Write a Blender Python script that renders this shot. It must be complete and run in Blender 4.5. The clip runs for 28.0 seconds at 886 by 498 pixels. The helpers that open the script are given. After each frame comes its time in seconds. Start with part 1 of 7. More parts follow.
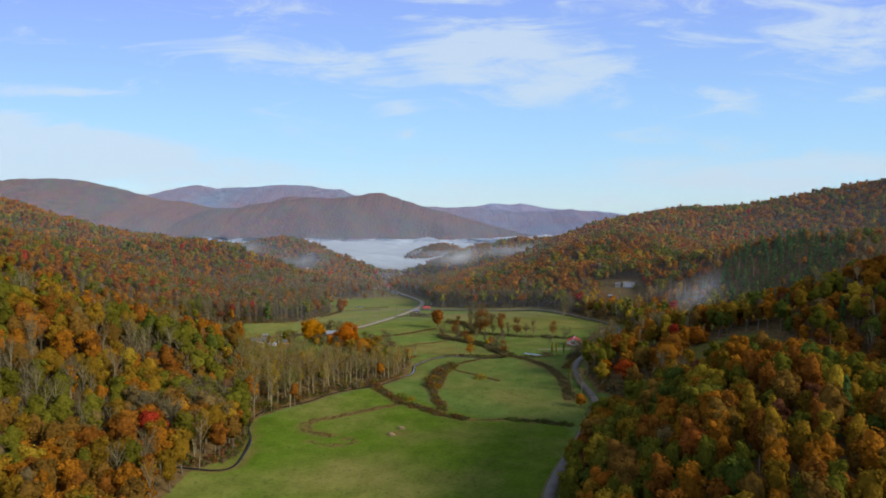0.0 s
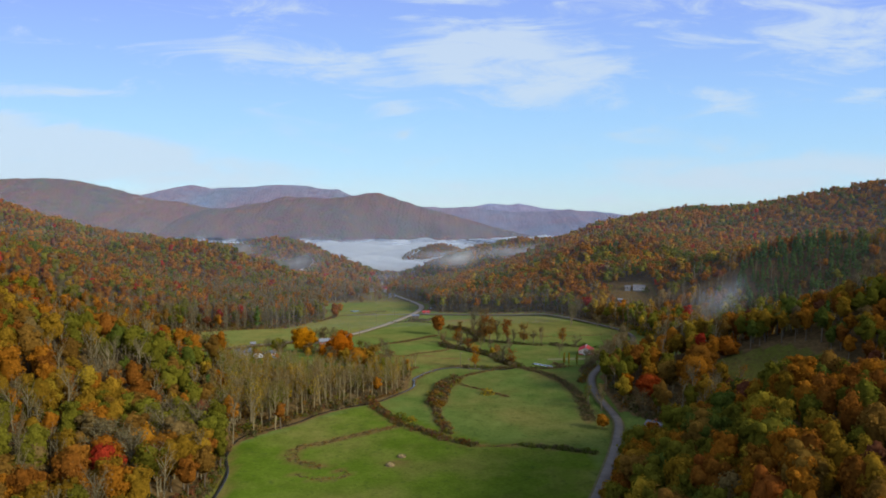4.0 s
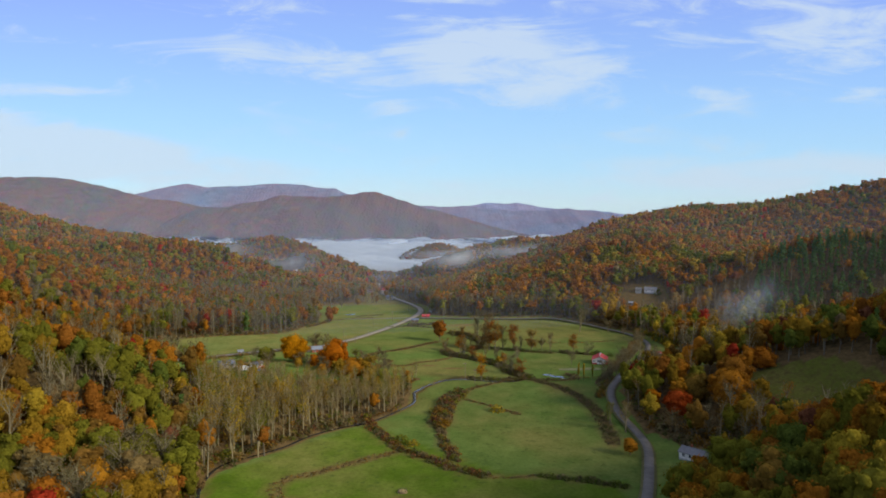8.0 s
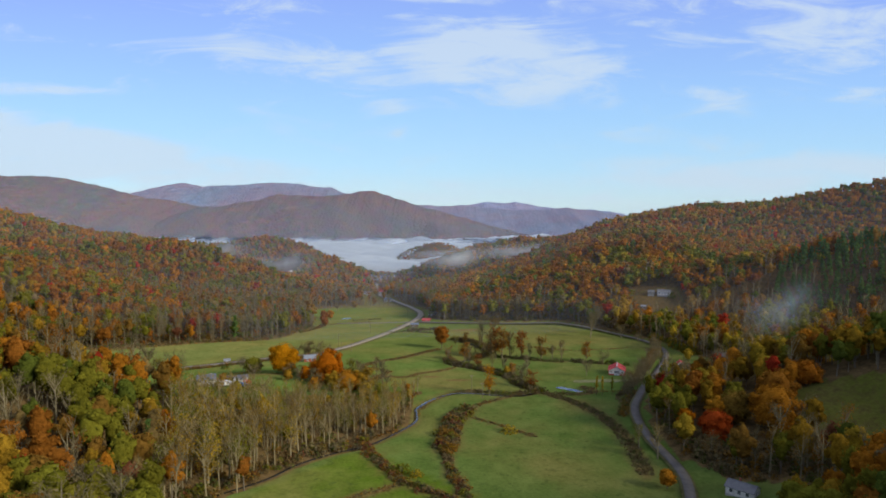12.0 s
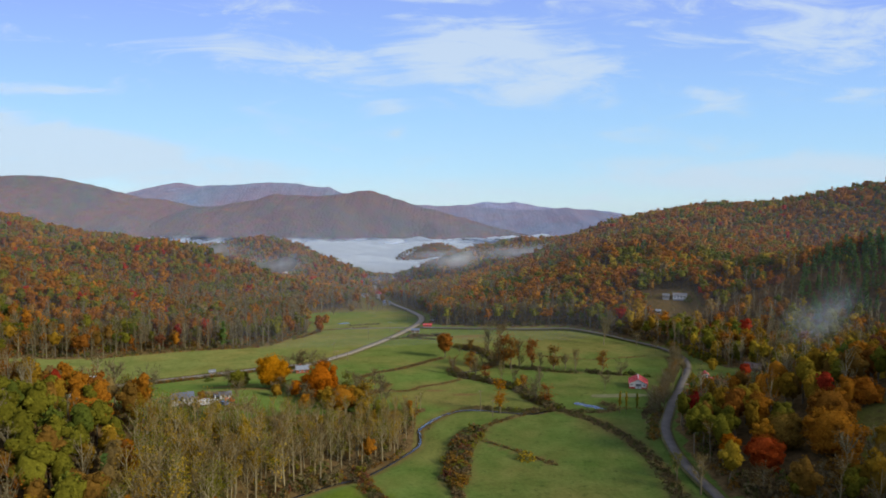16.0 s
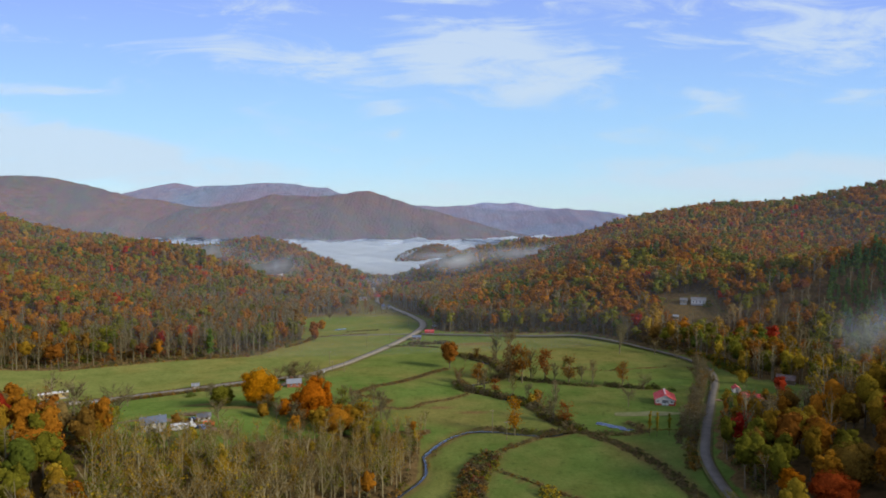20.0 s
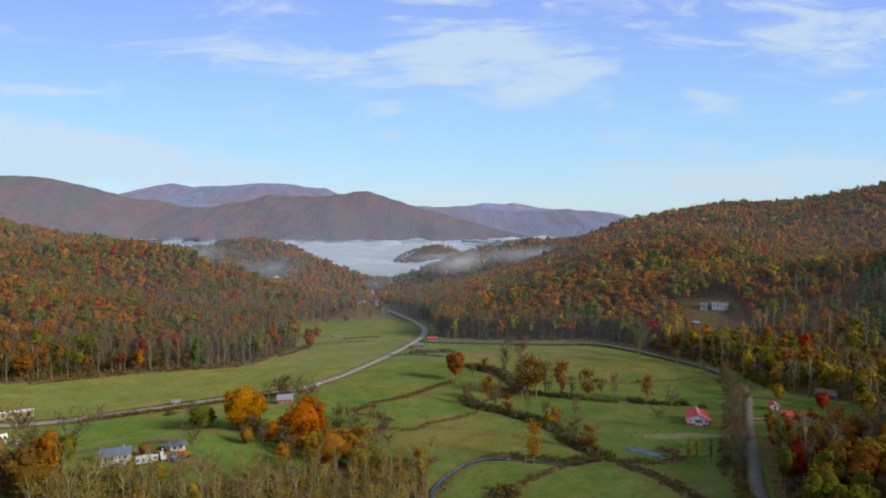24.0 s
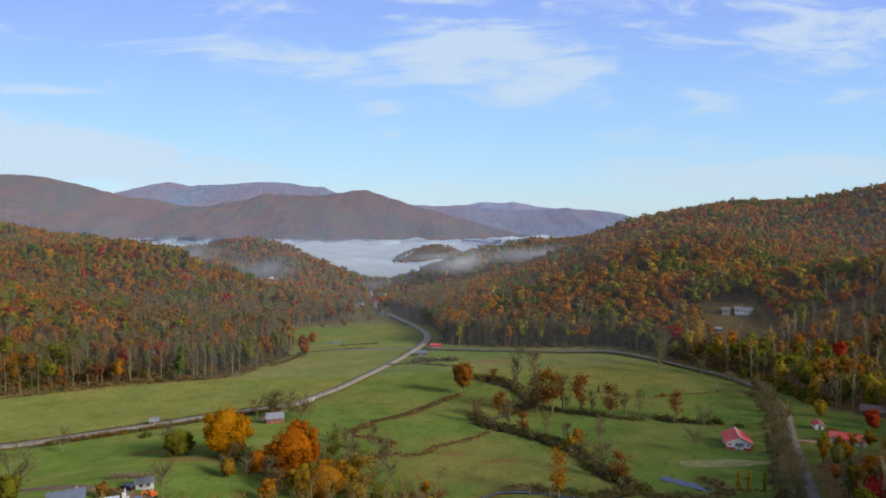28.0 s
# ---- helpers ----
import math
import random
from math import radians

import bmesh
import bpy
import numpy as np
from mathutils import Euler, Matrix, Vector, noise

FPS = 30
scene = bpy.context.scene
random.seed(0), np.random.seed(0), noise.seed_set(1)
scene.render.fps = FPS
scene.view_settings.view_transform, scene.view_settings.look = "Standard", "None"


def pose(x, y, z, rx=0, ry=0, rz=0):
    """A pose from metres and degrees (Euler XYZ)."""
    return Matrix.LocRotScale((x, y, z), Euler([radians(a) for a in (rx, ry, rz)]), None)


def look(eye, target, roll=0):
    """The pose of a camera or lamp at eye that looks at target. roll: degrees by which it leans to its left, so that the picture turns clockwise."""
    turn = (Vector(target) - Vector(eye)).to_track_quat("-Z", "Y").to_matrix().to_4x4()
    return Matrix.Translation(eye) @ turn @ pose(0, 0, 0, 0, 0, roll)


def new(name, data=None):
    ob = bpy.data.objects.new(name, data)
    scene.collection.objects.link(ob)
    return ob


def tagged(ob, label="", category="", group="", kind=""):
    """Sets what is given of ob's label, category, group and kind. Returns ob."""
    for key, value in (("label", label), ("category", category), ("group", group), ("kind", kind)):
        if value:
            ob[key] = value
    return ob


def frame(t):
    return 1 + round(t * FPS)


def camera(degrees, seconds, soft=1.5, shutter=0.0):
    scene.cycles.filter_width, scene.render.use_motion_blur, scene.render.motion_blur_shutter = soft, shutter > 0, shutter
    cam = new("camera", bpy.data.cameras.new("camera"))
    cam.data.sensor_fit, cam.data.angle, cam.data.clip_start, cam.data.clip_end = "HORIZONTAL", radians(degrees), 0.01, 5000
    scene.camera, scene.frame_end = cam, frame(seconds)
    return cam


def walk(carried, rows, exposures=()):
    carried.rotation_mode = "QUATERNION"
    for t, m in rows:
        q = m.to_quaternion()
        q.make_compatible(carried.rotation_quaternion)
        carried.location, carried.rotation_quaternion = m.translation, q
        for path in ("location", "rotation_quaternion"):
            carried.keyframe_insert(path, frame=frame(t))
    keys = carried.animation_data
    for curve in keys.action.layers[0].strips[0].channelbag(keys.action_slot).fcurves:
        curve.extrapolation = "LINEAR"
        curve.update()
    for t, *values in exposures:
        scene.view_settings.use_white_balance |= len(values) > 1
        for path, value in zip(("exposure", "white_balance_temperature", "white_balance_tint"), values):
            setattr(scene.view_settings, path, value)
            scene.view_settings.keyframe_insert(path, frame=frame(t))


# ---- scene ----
cam = camera(70, 28.0, soft=1.75)
walk(cam, [
    (0.0, pose(-0.00, 0.00, 92.00, 86.929, 0, 0.875)),
    (3.5, pose(-3.42, 29.91, 91.24, 86.963, 0, 0.629)),
    (7.0, pose(-6.74, 58.89, 90.55, 86.913, 0, 0.388)),
    (10.5, pose(-9.97, 87.39, 89.77, 86.859, 0, 0.174)),
    (14.0, pose(-13.15, 115.70, 88.85, 86.847, 0, -0.000)),
    (17.5, pose(-16.32, 143.89, 87.81, 86.889, 0, -0.136)),
    (21.0, pose(-19.52, 171.87, 86.76, 86.961, 0, -0.248)),
    (24.5, pose(-22.82, 199.38, 85.91, 87.007, 0, -0.359)),
    (28.0, pose(-26.28, 225.95, 85.53, 86.935, 0, -0.509)),
], exposures=[(0.0, 0.3), (28.0, 0.3)])

# ---- daylight: low autumn sun from behind the eastern hills, thin high cloud ----
SUN_EL, SUN_AZ = radians(24), radians(121)          # azimuth clockwise from +y
world = bpy.data.worlds.new("autumn_sky")
scene.world = world
world.use_nodes = True
wn, wl = world.node_tree.nodes, world.node_tree.links
wn.clear()


def wnode(kind, **sets):
    n = wn.new(kind)
    for k, v in sets.items():
        n.inputs[k].default_value = v
    return n


sky = wn.new("ShaderNodeTexSky")
sky.sky_type = "NISHITA"
sky.sun_disc = False
sky.sun_elevation, sky.sun_rotation = SUN_EL, SUN_AZ
sky.altitude, sky.air_density, sky.dust_density, sky.ozone_density = 600, 1.0, 0.6, 3.0
tint = wnode("ShaderNodeMix")
tint.data_type, tint.blend_type = "RGBA", "MULTIPLY"
tint.inputs[0].default_value = 1.0
tint.inputs[7].default_value = (1.0, 1.0, 1.12, 1)
wl.new(sky.outputs[0], tint.inputs[6])
veil = wnode("ShaderNodeMix")                       # thin high haze
veil.data_type = "RGBA"
veil.inputs[0].default_value = 0.82
wl.new(tint.outputs[2], veil.inputs[6])
coord = wn.new("ShaderNodeTexCoord")
# streaked cirrus in a few long drifts; places on the sky as sideways and upward slopes of the view from the valley
split = wn.new("ShaderNodeSeparateXYZ")
wl.new(coord.outputs["Generated"], split.inputs[0])


def wmath(op, a, b=None, c=None, clamp=False):
    n = wn.new("ShaderNodeMath")
    n.operation, n.use_clamp = op, clamp
    for k, v in enumerate((a, b, c)):
        if v is None:
            continue
        if isinstance(v, (int, float)):
            n.inputs[k].default_value = v
        else:
            wl.new(v, n.inputs[k])
    return n.outputs[0]


ahead = wmath("MAXIMUM", wmath("ABSOLUTE", split.outputs[1]), 0.05)
slopes = wn.new("ShaderNodeCombineXYZ")
wl.new(wmath("DIVIDE", split.outputs[0], ahead), slopes.inputs[0])
wl.new(wmath("DIVIDE", split.outputs[2], ahead), slopes.inputs[1])
stretch = wnode("ShaderNodeMapping", Rotation=(0, 0, 0.10), Scale=(2.0, 9.5, 1.0))
wl.new(slopes.outputs[0], stretch.inputs["Vector"])
streak = wnode("ShaderNodeTexNoise", Scale=2.6, Detail=11.0, Roughness=0.64, Distortion=0.9)
wl.new(stretch.outputs[0], streak.inputs["Vector"])
puff = wnode("ShaderNodeTexNoise", Scale=13.0, Detail=6.0, Roughness=0.6, Distortion=0.3)
wl.new(slopes.outputs[0], puff.inputs["Vector"])
# the haze pales from violet-blue to cream at the skyline; unseen overhead it is whitened to neutralise the skylight
height = wn.new("ShaderNodeMapRange")
for k, v in (("From Min", 0.0), ("From Max", 1.2), ("To Min", 0.0), ("To Max", 1.0)):
    height.inputs[k].default_value = v
wl.new(wmath("DIVIDE", split.outputs[2], ahead), height.inputs["Value"])
pale_to_deep = wn.new("ShaderNodeValToRGB")
steps = pale_to_deep.color_ramp.elements
steps[0].position, steps[0].color = 0.012, (0.52, 0.715, 0.78, 1)
steps[1].position, steps[1].color = 1.0, (0.46, 0.50, 0.66, 1)
for at, colour in ((0.06, (0.405, 0.675, 0.875, 1)), (0.126, (0.345, 0.600, 0.90, 1)), (0.195, (0.305, 0.510, 0.90, 1)), (0.30, (0.265, 0.390, 0.90, 1)), (0.36, (0.275, 0.390, 0.88, 1)), (0.6, (0.44, 0.49, 0.68, 1))):
    steps.new(at).color = colour
wl.new(height.outputs[0], pale_to_deep.inputs[0])
lit = wn.new("ShaderNodeVectorMath")
lit.operation = "SCALE"
lit.inputs["Scale"].default_value = 6.0
wl.new(pale_to_deep.outputs[0], lit.inputs[0])
wl.new(lit.outputs[0], veil.inputs[7])
DRIFTS = ((0.085, 0.240, 0.21, 0.060, -0.17, 1.25), (-0.23, 0.236, 0.20, 0.032, -0.12, 0.72), (-0.13, 0.190, 0.10, 0.020, -0.33, 0.45),
          (0.55, 0.290, 0.24, 0.062, -0.03, 0.85), (0.42, 0.172, 0.10, 0.024, -0.25, 0.5), (0.66, 0.190, 0.07, 0.010, 0.14, 0.7), (0.30, 0.300, 0.06, 0.012, 0.0, 0.6),
          (-0.64, 0.194, 0.13, 0.011, -0.03, 0.9), (-0.66, 0.115, 0.34, 0.036, -0.12, 2.1), (-0.60, 0.075, 0.34, 0.026, -0.03, 1.4), (-0.30, 0.072, 0.22, 0.014, -0.05, 0.8),
          (0.52, 0.060, 0.46, 0.036, 0.02, 0.95), (-0.1, 0.030, 1.2, 0.025, 0.0, 0.5), (0.03, 0.335, 0.12, 0.015, -0.05, 0.85), (-0.30, 0.325, 0.13, 0.020, -0.1, 0.5))
total = None
for dx, dy, rx, ry, turned, much in DRIFTS:
    mp = wn.new("ShaderNodeMapping")
    mp.vector_type = "TEXTURE"
    mp.inputs["Location"].default_value = (dx, dy, 0)
    mp.inputs["Rotation"].default_value = (0, 0, turned)
    mp.inputs["Scale"].default_value = (rx * 1.5, ry * 1.7, 1)
    wl.new(slopes.outputs[0], mp.inputs["Vector"])
    ln = wn.new("ShaderNodeVectorMath")
    ln.operation = "LENGTH"
    wl.new(mp.outputs[0], ln.inputs[0])
    soft = wn.new("ShaderNodeMapRange")
    soft.interpolation_type = "SMOOTHERSTEP"
    for k, v in (("From Min", 1.0), ("From Max", 0.0), ("To Min", 0.0), ("To Max", much)):
        soft.inputs[k].default_value = v
    wl.new(ln.outputs["Value"], soft.inputs["Value"])
    total = soft.outputs[0] if total is None else wmath("MAXIMUM", total, soft.outputs[0])
body = wmath("ADD", wmath("MULTIPLY", wmath("SUBTRACT", streak.outputs[0], 0.5), 2.3), wmath("ADD", wmath("MULTIPLY", puff.outputs[0], 0.35), 0.30))
thick = wmath("ADD", wmath("MULTIPLY", wmath("ADD", total, 0.10), 0.62), body)
cover = wn.new("ShaderNodeMapRange")
cover.interpolation_type = "SMOOTHSTEP"
for k, v in (("From Min", 0.58), ("From Max", 1.25), ("To Min", 0.0), ("To Max", 0.74)):
    cover.inputs[k].default_value = v
wl.new(thick, cover.inputs["Value"])
cloud = wnode("ShaderNodeMix")
cloud.data_type = "RGBA"
cloud.inputs[7].default_value = (3.45, 4.10, 4.75, 1)
wl.new(cover.outputs[0], cloud.inputs[0])
wl.new(veil.outputs[2], cloud.inputs[6])
shine = wnode("ShaderNodeBackground", Strength=0.15)
wl.new(cloud.outputs[2], shine.inputs["Color"])
wout = wn.new("ShaderNodeOutputWorld")
wl.new(shine.outputs[0], wout.inputs["Surface"])

sun = new("sun", bpy.data.lights.new("sun", "SUN"))
sun.data.energy, sun.data.angle, sun.data.color = 3.15, radians(14), (1.0, 0.91, 0.75)
toward = Vector((math.sin(SUN_AZ) * math.cos(SUN_EL), math.cos(SUN_AZ) * math.cos(SUN_EL), math.sin(SUN_EL)))
sun.matrix_world = look(toward * 400, (0, 0, 0))

# ---- the lie of the land ----
FLOOR_Y = (-200, 260, 420, 600, 720, 900, 1105, 1400, 2000)
FLOOR_Z = (2, 0, -4, -9, -11, -21, -42, -80, -120)
HILLS = [  # centre x, y, height, radii, turn
    (-167, 305, 24.5, 51, 173, -0.50),
    (-257, 213, 65.0, 103, 185, 0.35),
    (-506, 629, 69.3, 186, 106, 0.27),
    (-383, 998, 63.0, 164, 141, -0.06),
    (-708, 1167, 84.0, 246, 304, -1.01),
    (-1041, 1043, 171.0, 301, 483, 0.64),
    (-387, 1512, 118.0, 210, 148, 1.07),
    (-231, 1244, 63.0, 53, 148, -0.37),
    (-544, 1257, 21.0, 111, 155, 0.00),
    (98, 198, 37.5, 44, 83, -0.38),
    (252, 342, 57.0, 129, 57, -0.31),
    (201, 803, 45.5, 103, 142, -1.08),
    (355, 1200, 134.2, 345, 253, 1.01),
    (752, 1155, 144.3, 279, 173, -0.45),
    (389, 628, 61.0, 210, 44, -0.19),
    (969, 826, 187.4, 309, 396, -0.97),
    (209, 135, 63.0, 78, 172, -0.51),
    (440, 130, 188.0, 115, 235, 0.00),    # unseen shoulder east of the flight, added to throw shade over the lane
    (65, 1378, 82.7, 196, 103, -0.05),
    (0, 1800, 116.0, 100, 60, 0.00),      # knoll rising out of the fog
    (-110, 1760, 76.0, 80, 50, 0.00),
]


def land(x, y):
    """Height of the ground: a valley floor that falls gently away, and the hills round it."""
    x, y = np.asarray(x, float), np.asarray(y, float)
    up = np.zeros(np.broadcast(x, y).shape)
    for hx, hy, h, rx, ry, turned in HILLS:
        c, s = math.cos(turned), math.sin(turned)
        u, v = ((x - hx) * c + (y - hy) * s) / rx, ((y - hy) * c - (x - hx) * s) / ry
        up = up + h * np.exp(-(u * u + v * v))
    rough = up / (up + 25) * 3.0 * (np.sin(x / 31 + 1.3 * np.sin(y / 47)) * np.sin(y / 37 + 0.8) + 0.4 * np.sin(x / 13 + y / 17))
    swell = 0.35 * np.sin(x / 23 + 0.6) * np.sin(y / 29 + x / 90)
    return np.interp(y, FLOOR_Y, FLOOR_Z) + up * up / (up + 8) + rough + swell


def ground_at(x, y):
    return float(land(x, y))


# ---- materials ----
def material(name):
    m = bpy.data.materials.new(name)
    m.use_nodes = True
    m.node_tree.nodes.clear()
    return m, m.node_tree.nodes, m.node_tree.links


def put(nodes, kind, **sets):
    n = nodes.new(kind)
    for k, v in sets.items():
        n.inputs[k].default_value = v
    return n


def ramp(nodes, stops):
    n = nodes.new("ShaderNodeValToRGB")
    e = n.color_ramp.elements
    while len(e) < len(stops):
        e.new(0.5)
    for i, (at, col) in enumerate(stops):
        e[i].position, e[i].color = at, (*col, 1)
    return n


def mixed(nodes, links, fac, a, b, blend="MIX"):
    n = nodes.new("ShaderNodeMix")
    n.data_type, n.blend_type = "RGBA", blend
    for sock, val in ((n.inputs[0], fac), (n.inputs[6], a), (n.inputs[7], b)):
        if isinstance(val, (int, float)):
            sock.default_value = val
        elif isinstance(val, tuple):
            sock.default_value = (*val, 1)
        else:
            links.new(val, sock)
    return n.outputs[2]


def finish(nodes, links, shader):
    out = nodes.new("ShaderNodeOutputMaterial")
    links.new(shader, out.inputs["Surface"])


def surface(name, dark, light, scale=2.0, rough=0.85, metal=0.0, bump=0.15, fine=14.0, stain=None):
    """A weathered surface: two scales of mottling, fine relief, a little change from piece to piece."""
    m, n, l = material(name)
    co = n.new("ShaderNodeTexCoord")
    big = put(n, "ShaderNodeTexNoise", Scale=scale, Detail=5.0, Roughness=0.6)
    small = put(n, "ShaderNodeTexNoise", Scale=scale * fine, Detail=4.0, Roughness=0.7)
    l.new(co.outputs["Object"], big.inputs["Vector"])
    l.new(co.outputs["Object"], small.inputs["Vector"])
    r = ramp(n, [(0.3, dark), (0.7, light)])
    l.new(big.outputs[0], r.inputs[0])
    grain = ramp(n, [(0.25, (0.72, 0.72, 0.72)), (0.75, (1.15, 1.15, 1.15))])
    l.new(small.outputs[0], grain.inputs[0])
    col = mixed(n, l, 0.8, r.outputs[0], grain.outputs[0], "MULTIPLY")
    if stain:
        spot = put(n, "ShaderNodeTexNoise", Scale=scale * 0.7, Detail=6.0, Roughness=0.75)
        l.new(co.outputs["Object"], spot.inputs["Vector"])
        sr = ramp(n, [(0.52, (0, 0, 0)), (0.68, (1, 1, 1))])
        l.new(spot.outputs[0], sr.inputs[0])
        col = mixed(n, l, sr.outputs[0], col, stain)
    info = n.new("ShaderNodeObjectInfo")
    each = n.new("ShaderNodeMapRange")
    each.inputs["To Min"].default_value, each.inputs["To Max"].default_value = 0.86, 1.12
    l.new(info.outputs["Random"], each.inputs["Value"])
    col = mixed(n, l, 1.0, col, each.outputs[0], "MULTIPLY")
    p = put(n, "ShaderNodeBsdfPrincipled", Roughness=rough, Metallic=metal)
    p.inputs["Specular IOR Level"].default_value = 0.12 if rough > 0.84 else 0.5
    l.new(col, p.inputs["Base Color"])
    b = put(n, "ShaderNodeBump", Strength=bump, Distance=0.05)
    l.new(small.outputs[0], b.inputs["Height"])
    l.new(b.outputs[0], p.inputs["Normal"])
    finish(n, l, p.outputs[0])
    return m


def foliage(name, colour=None, spread=0.2, glow=0.36, grain=1.1):
    """Leaves: colour from the tree's own attribute or fixed, each cluster a little different; light passes through."""
    m, n, l = material(name)
    if colour is None:
        at = n.new("ShaderNodeAttribute")
        at.attribute_name = "leaf_colour"
        base = at.outputs["Color"]
    else:
        rgb = n.new("ShaderNodeRGB")
        rgb.outputs[0].default_value = (*colour, 1)
        base = rgb.outputs[0]
        info = n.new("ShaderNodeObjectInfo")
        hue = n.new("ShaderNodeHueSaturation")
        vary = n.new("ShaderNodeMapRange")
        vary.inputs["To Min"].default_value, vary.inputs["To Max"].default_value = 0.489, 0.511
        l.new(info.outputs["Random"], vary.inputs["Value"])
        l.new(vary.outputs[0], hue.inputs["Hue"])
        l.new(base, hue.inputs["Color"])
        base = hue.outputs[0]
    geo = n.new("ShaderNodeNewGeometry")
    each = n.new("ShaderNodeMapRange")
    each.inputs["To Min"].default_value, each.inputs["To Max"].default_value = 1.0 - spread, 1.0 + spread
    l.new(geo.outputs["Random Per Island"], each.inputs["Value"])
    col = mixed(n, l, 1.0, base, each.outputs[0], "MULTIPLY")
    co = n.new("ShaderNodeTexCoord")
    speck = put(n, "ShaderNodeTexNoise", Scale=grain, Detail=5.0, Roughness=0.75)
    l.new(co.outputs["Object"], speck.inputs["Vector"])
    dapple = ramp(n, [(0.30, (0.50, 0.48, 0.46)), (0.50, (0.95, 0.95, 0.95)), (0.70, (1.42, 1.40, 1.34))])
    l.new(speck.outputs[0], dapple.inputs[0])
    col = mixed(n, l, 1.0, col, dapple.outputs[0], "MULTIPLY")
    d = put(n, "ShaderNodeBsdfDiffuse", Roughness=0.6)
    rag = put(n, "ShaderNodeBump", Strength=0.8, Distance=0.7)
    l.new(speck.outputs[0], rag.inputs["Height"])
    l.new(rag.outputs[0], d.inputs["Normal"])
    t = n.new("ShaderNodeBsdfTranslucent")
    l.new(col, d.inputs["Color"])
    l.new(col, t.inputs["Color"])
    mx = put(n, "ShaderNodeMixShader", Fac=glow)
    l.new(d.outputs[0], mx.inputs[1])
    l.new(t.outputs[0], mx.inputs[2])
    finish(n, l, mx.outputs[0])
    return m


def ground_material():
    """Pasture where the 'meadow' attribute says so, leaf litter elsewhere; 'lush' and 'bare' shift the sward."""
    m, n, l = material("ground")
    co = n.new("ShaderNodeTexCoord")
    noises = {}
    for key, sc, det in (("wide", 0.018, 5.0), ("mid", 0.09, 6.0), ("fine", 0.8, 5.0), ("clump", 0.33, 3.0)):
        noises[key] = put(n, "ShaderNodeTexNoise", Scale=sc, Detail=det, Roughness=0.62)
        l.new(co.outputs["Object"], noises[key].inputs["Vector"])
    lush = ramp(n, [(0.3, (0.054, 0.094, 0.006)), (0.7, (0.092, 0.140, 0.012))])
    pale = ramp(n, [(0.3, (0.078, 0.120, 0.030)), (0.7, (0.124, 0.168, 0.050))])
    tan = ramp(n, [(0.3, (0.130, 0.124, 0.032)), (0.7, (0.186, 0.168, 0.050))])
    for r in (lush, pale, tan):
        l.new(noises["mid"].outputs[0], r.inputs[0])
    at = {}
    for key in ("meadow", "lush", "bare", "soil"):
        at[key] = n.new("ShaderNodeAttribute")
        at[key].attribute_name = key
    grass = mixed(n, l, at["lush"].outputs["Fac"], pale.outputs[0], lush.outputs[0])
    dry = ramp(n, [(0.45, (0, 0, 0)), (0.62, (0.75, 0.75, 0.75))])
    l.new(noises["wide"].outputs[0], dry.inputs[0])
    more = n.new("ShaderNodeMath")
    more.operation, more.use_clamp = "MULTIPLY_ADD", True
    l.new(dry.outputs[0], more.inputs[0])
    more.inputs[1].default_value = 0.75
    l.new(at["bare"].outputs["Fac"], more.inputs[2])
    grass = mixed(n, l, more.outputs[0], grass, tan.outputs[0])
    tuft = ramp(n, [(0.56, (0, 0, 0)), (0.74, (0.55, 0.55, 0.55))])
    l.new(noises["clump"].outputs[0], tuft.inputs[0])
    grass = mixed(n, l, tuft.outputs[0], grass, (0.035, 0.06, 0.015))
    earth = ramp(n, [(0.3, (0.11, 0.06, 0.028)), (0.7, (0.20, 0.11, 0.05))])
    l.new(noises["clump"].outputs[0], earth.inputs[0])
    grass = mixed(n, l, at["soil"].outputs["Fac"], grass, earth.outputs[0])
    litter = ramp(n, [(0.3, (0.075, 0.052, 0.022)), (0.7, (0.165, 0.108, 0.045))])
    l.new(noises["clump"].outputs[0], litter.inputs[0])
    edge = n.new("ShaderNodeMath")
    edge.operation = "MULTIPLY_ADD"
    l.new(noises["clump"].outputs[0], edge.inputs[0])
    edge.inputs[1].default_value = 0.7
    l.new(at["meadow"].outputs["Fac"], edge.inputs[2])
    cut = n.new("ShaderNodeMapRange")
    cut.inputs["From Min"].default_value, cut.inputs["From Max"].default_value = 0.72, 0.98
    l.new(edge.outputs[0], cut.inputs["Value"])
    col = mixed(n, l, cut.outputs[0], litter.outputs[0], grass)
    grain = ramp(n, [(0.28, (0.78, 0.78, 0.78)), (0.72, (1.16, 1.16, 1.16))])
    l.new(noises["fine"].outputs[0], grain.inputs[0])
    col = mixed(n, l, 0.85, col, grain.outputs[0], "MULTIPLY")
    d = put(n, "ShaderNodeBsdfDiffuse", Roughness=0.8)
    l.new(col, d.inputs["Color"])
    b = put(n, "ShaderNodeBump", Strength=0.5, Distance=0.4)
    l.new(noises["fine"].outputs[0], b.inputs["Height"])
    l.new(b.outputs[0], d.inputs["Normal"])
    finish(n, l, d.outputs[0])
    return m


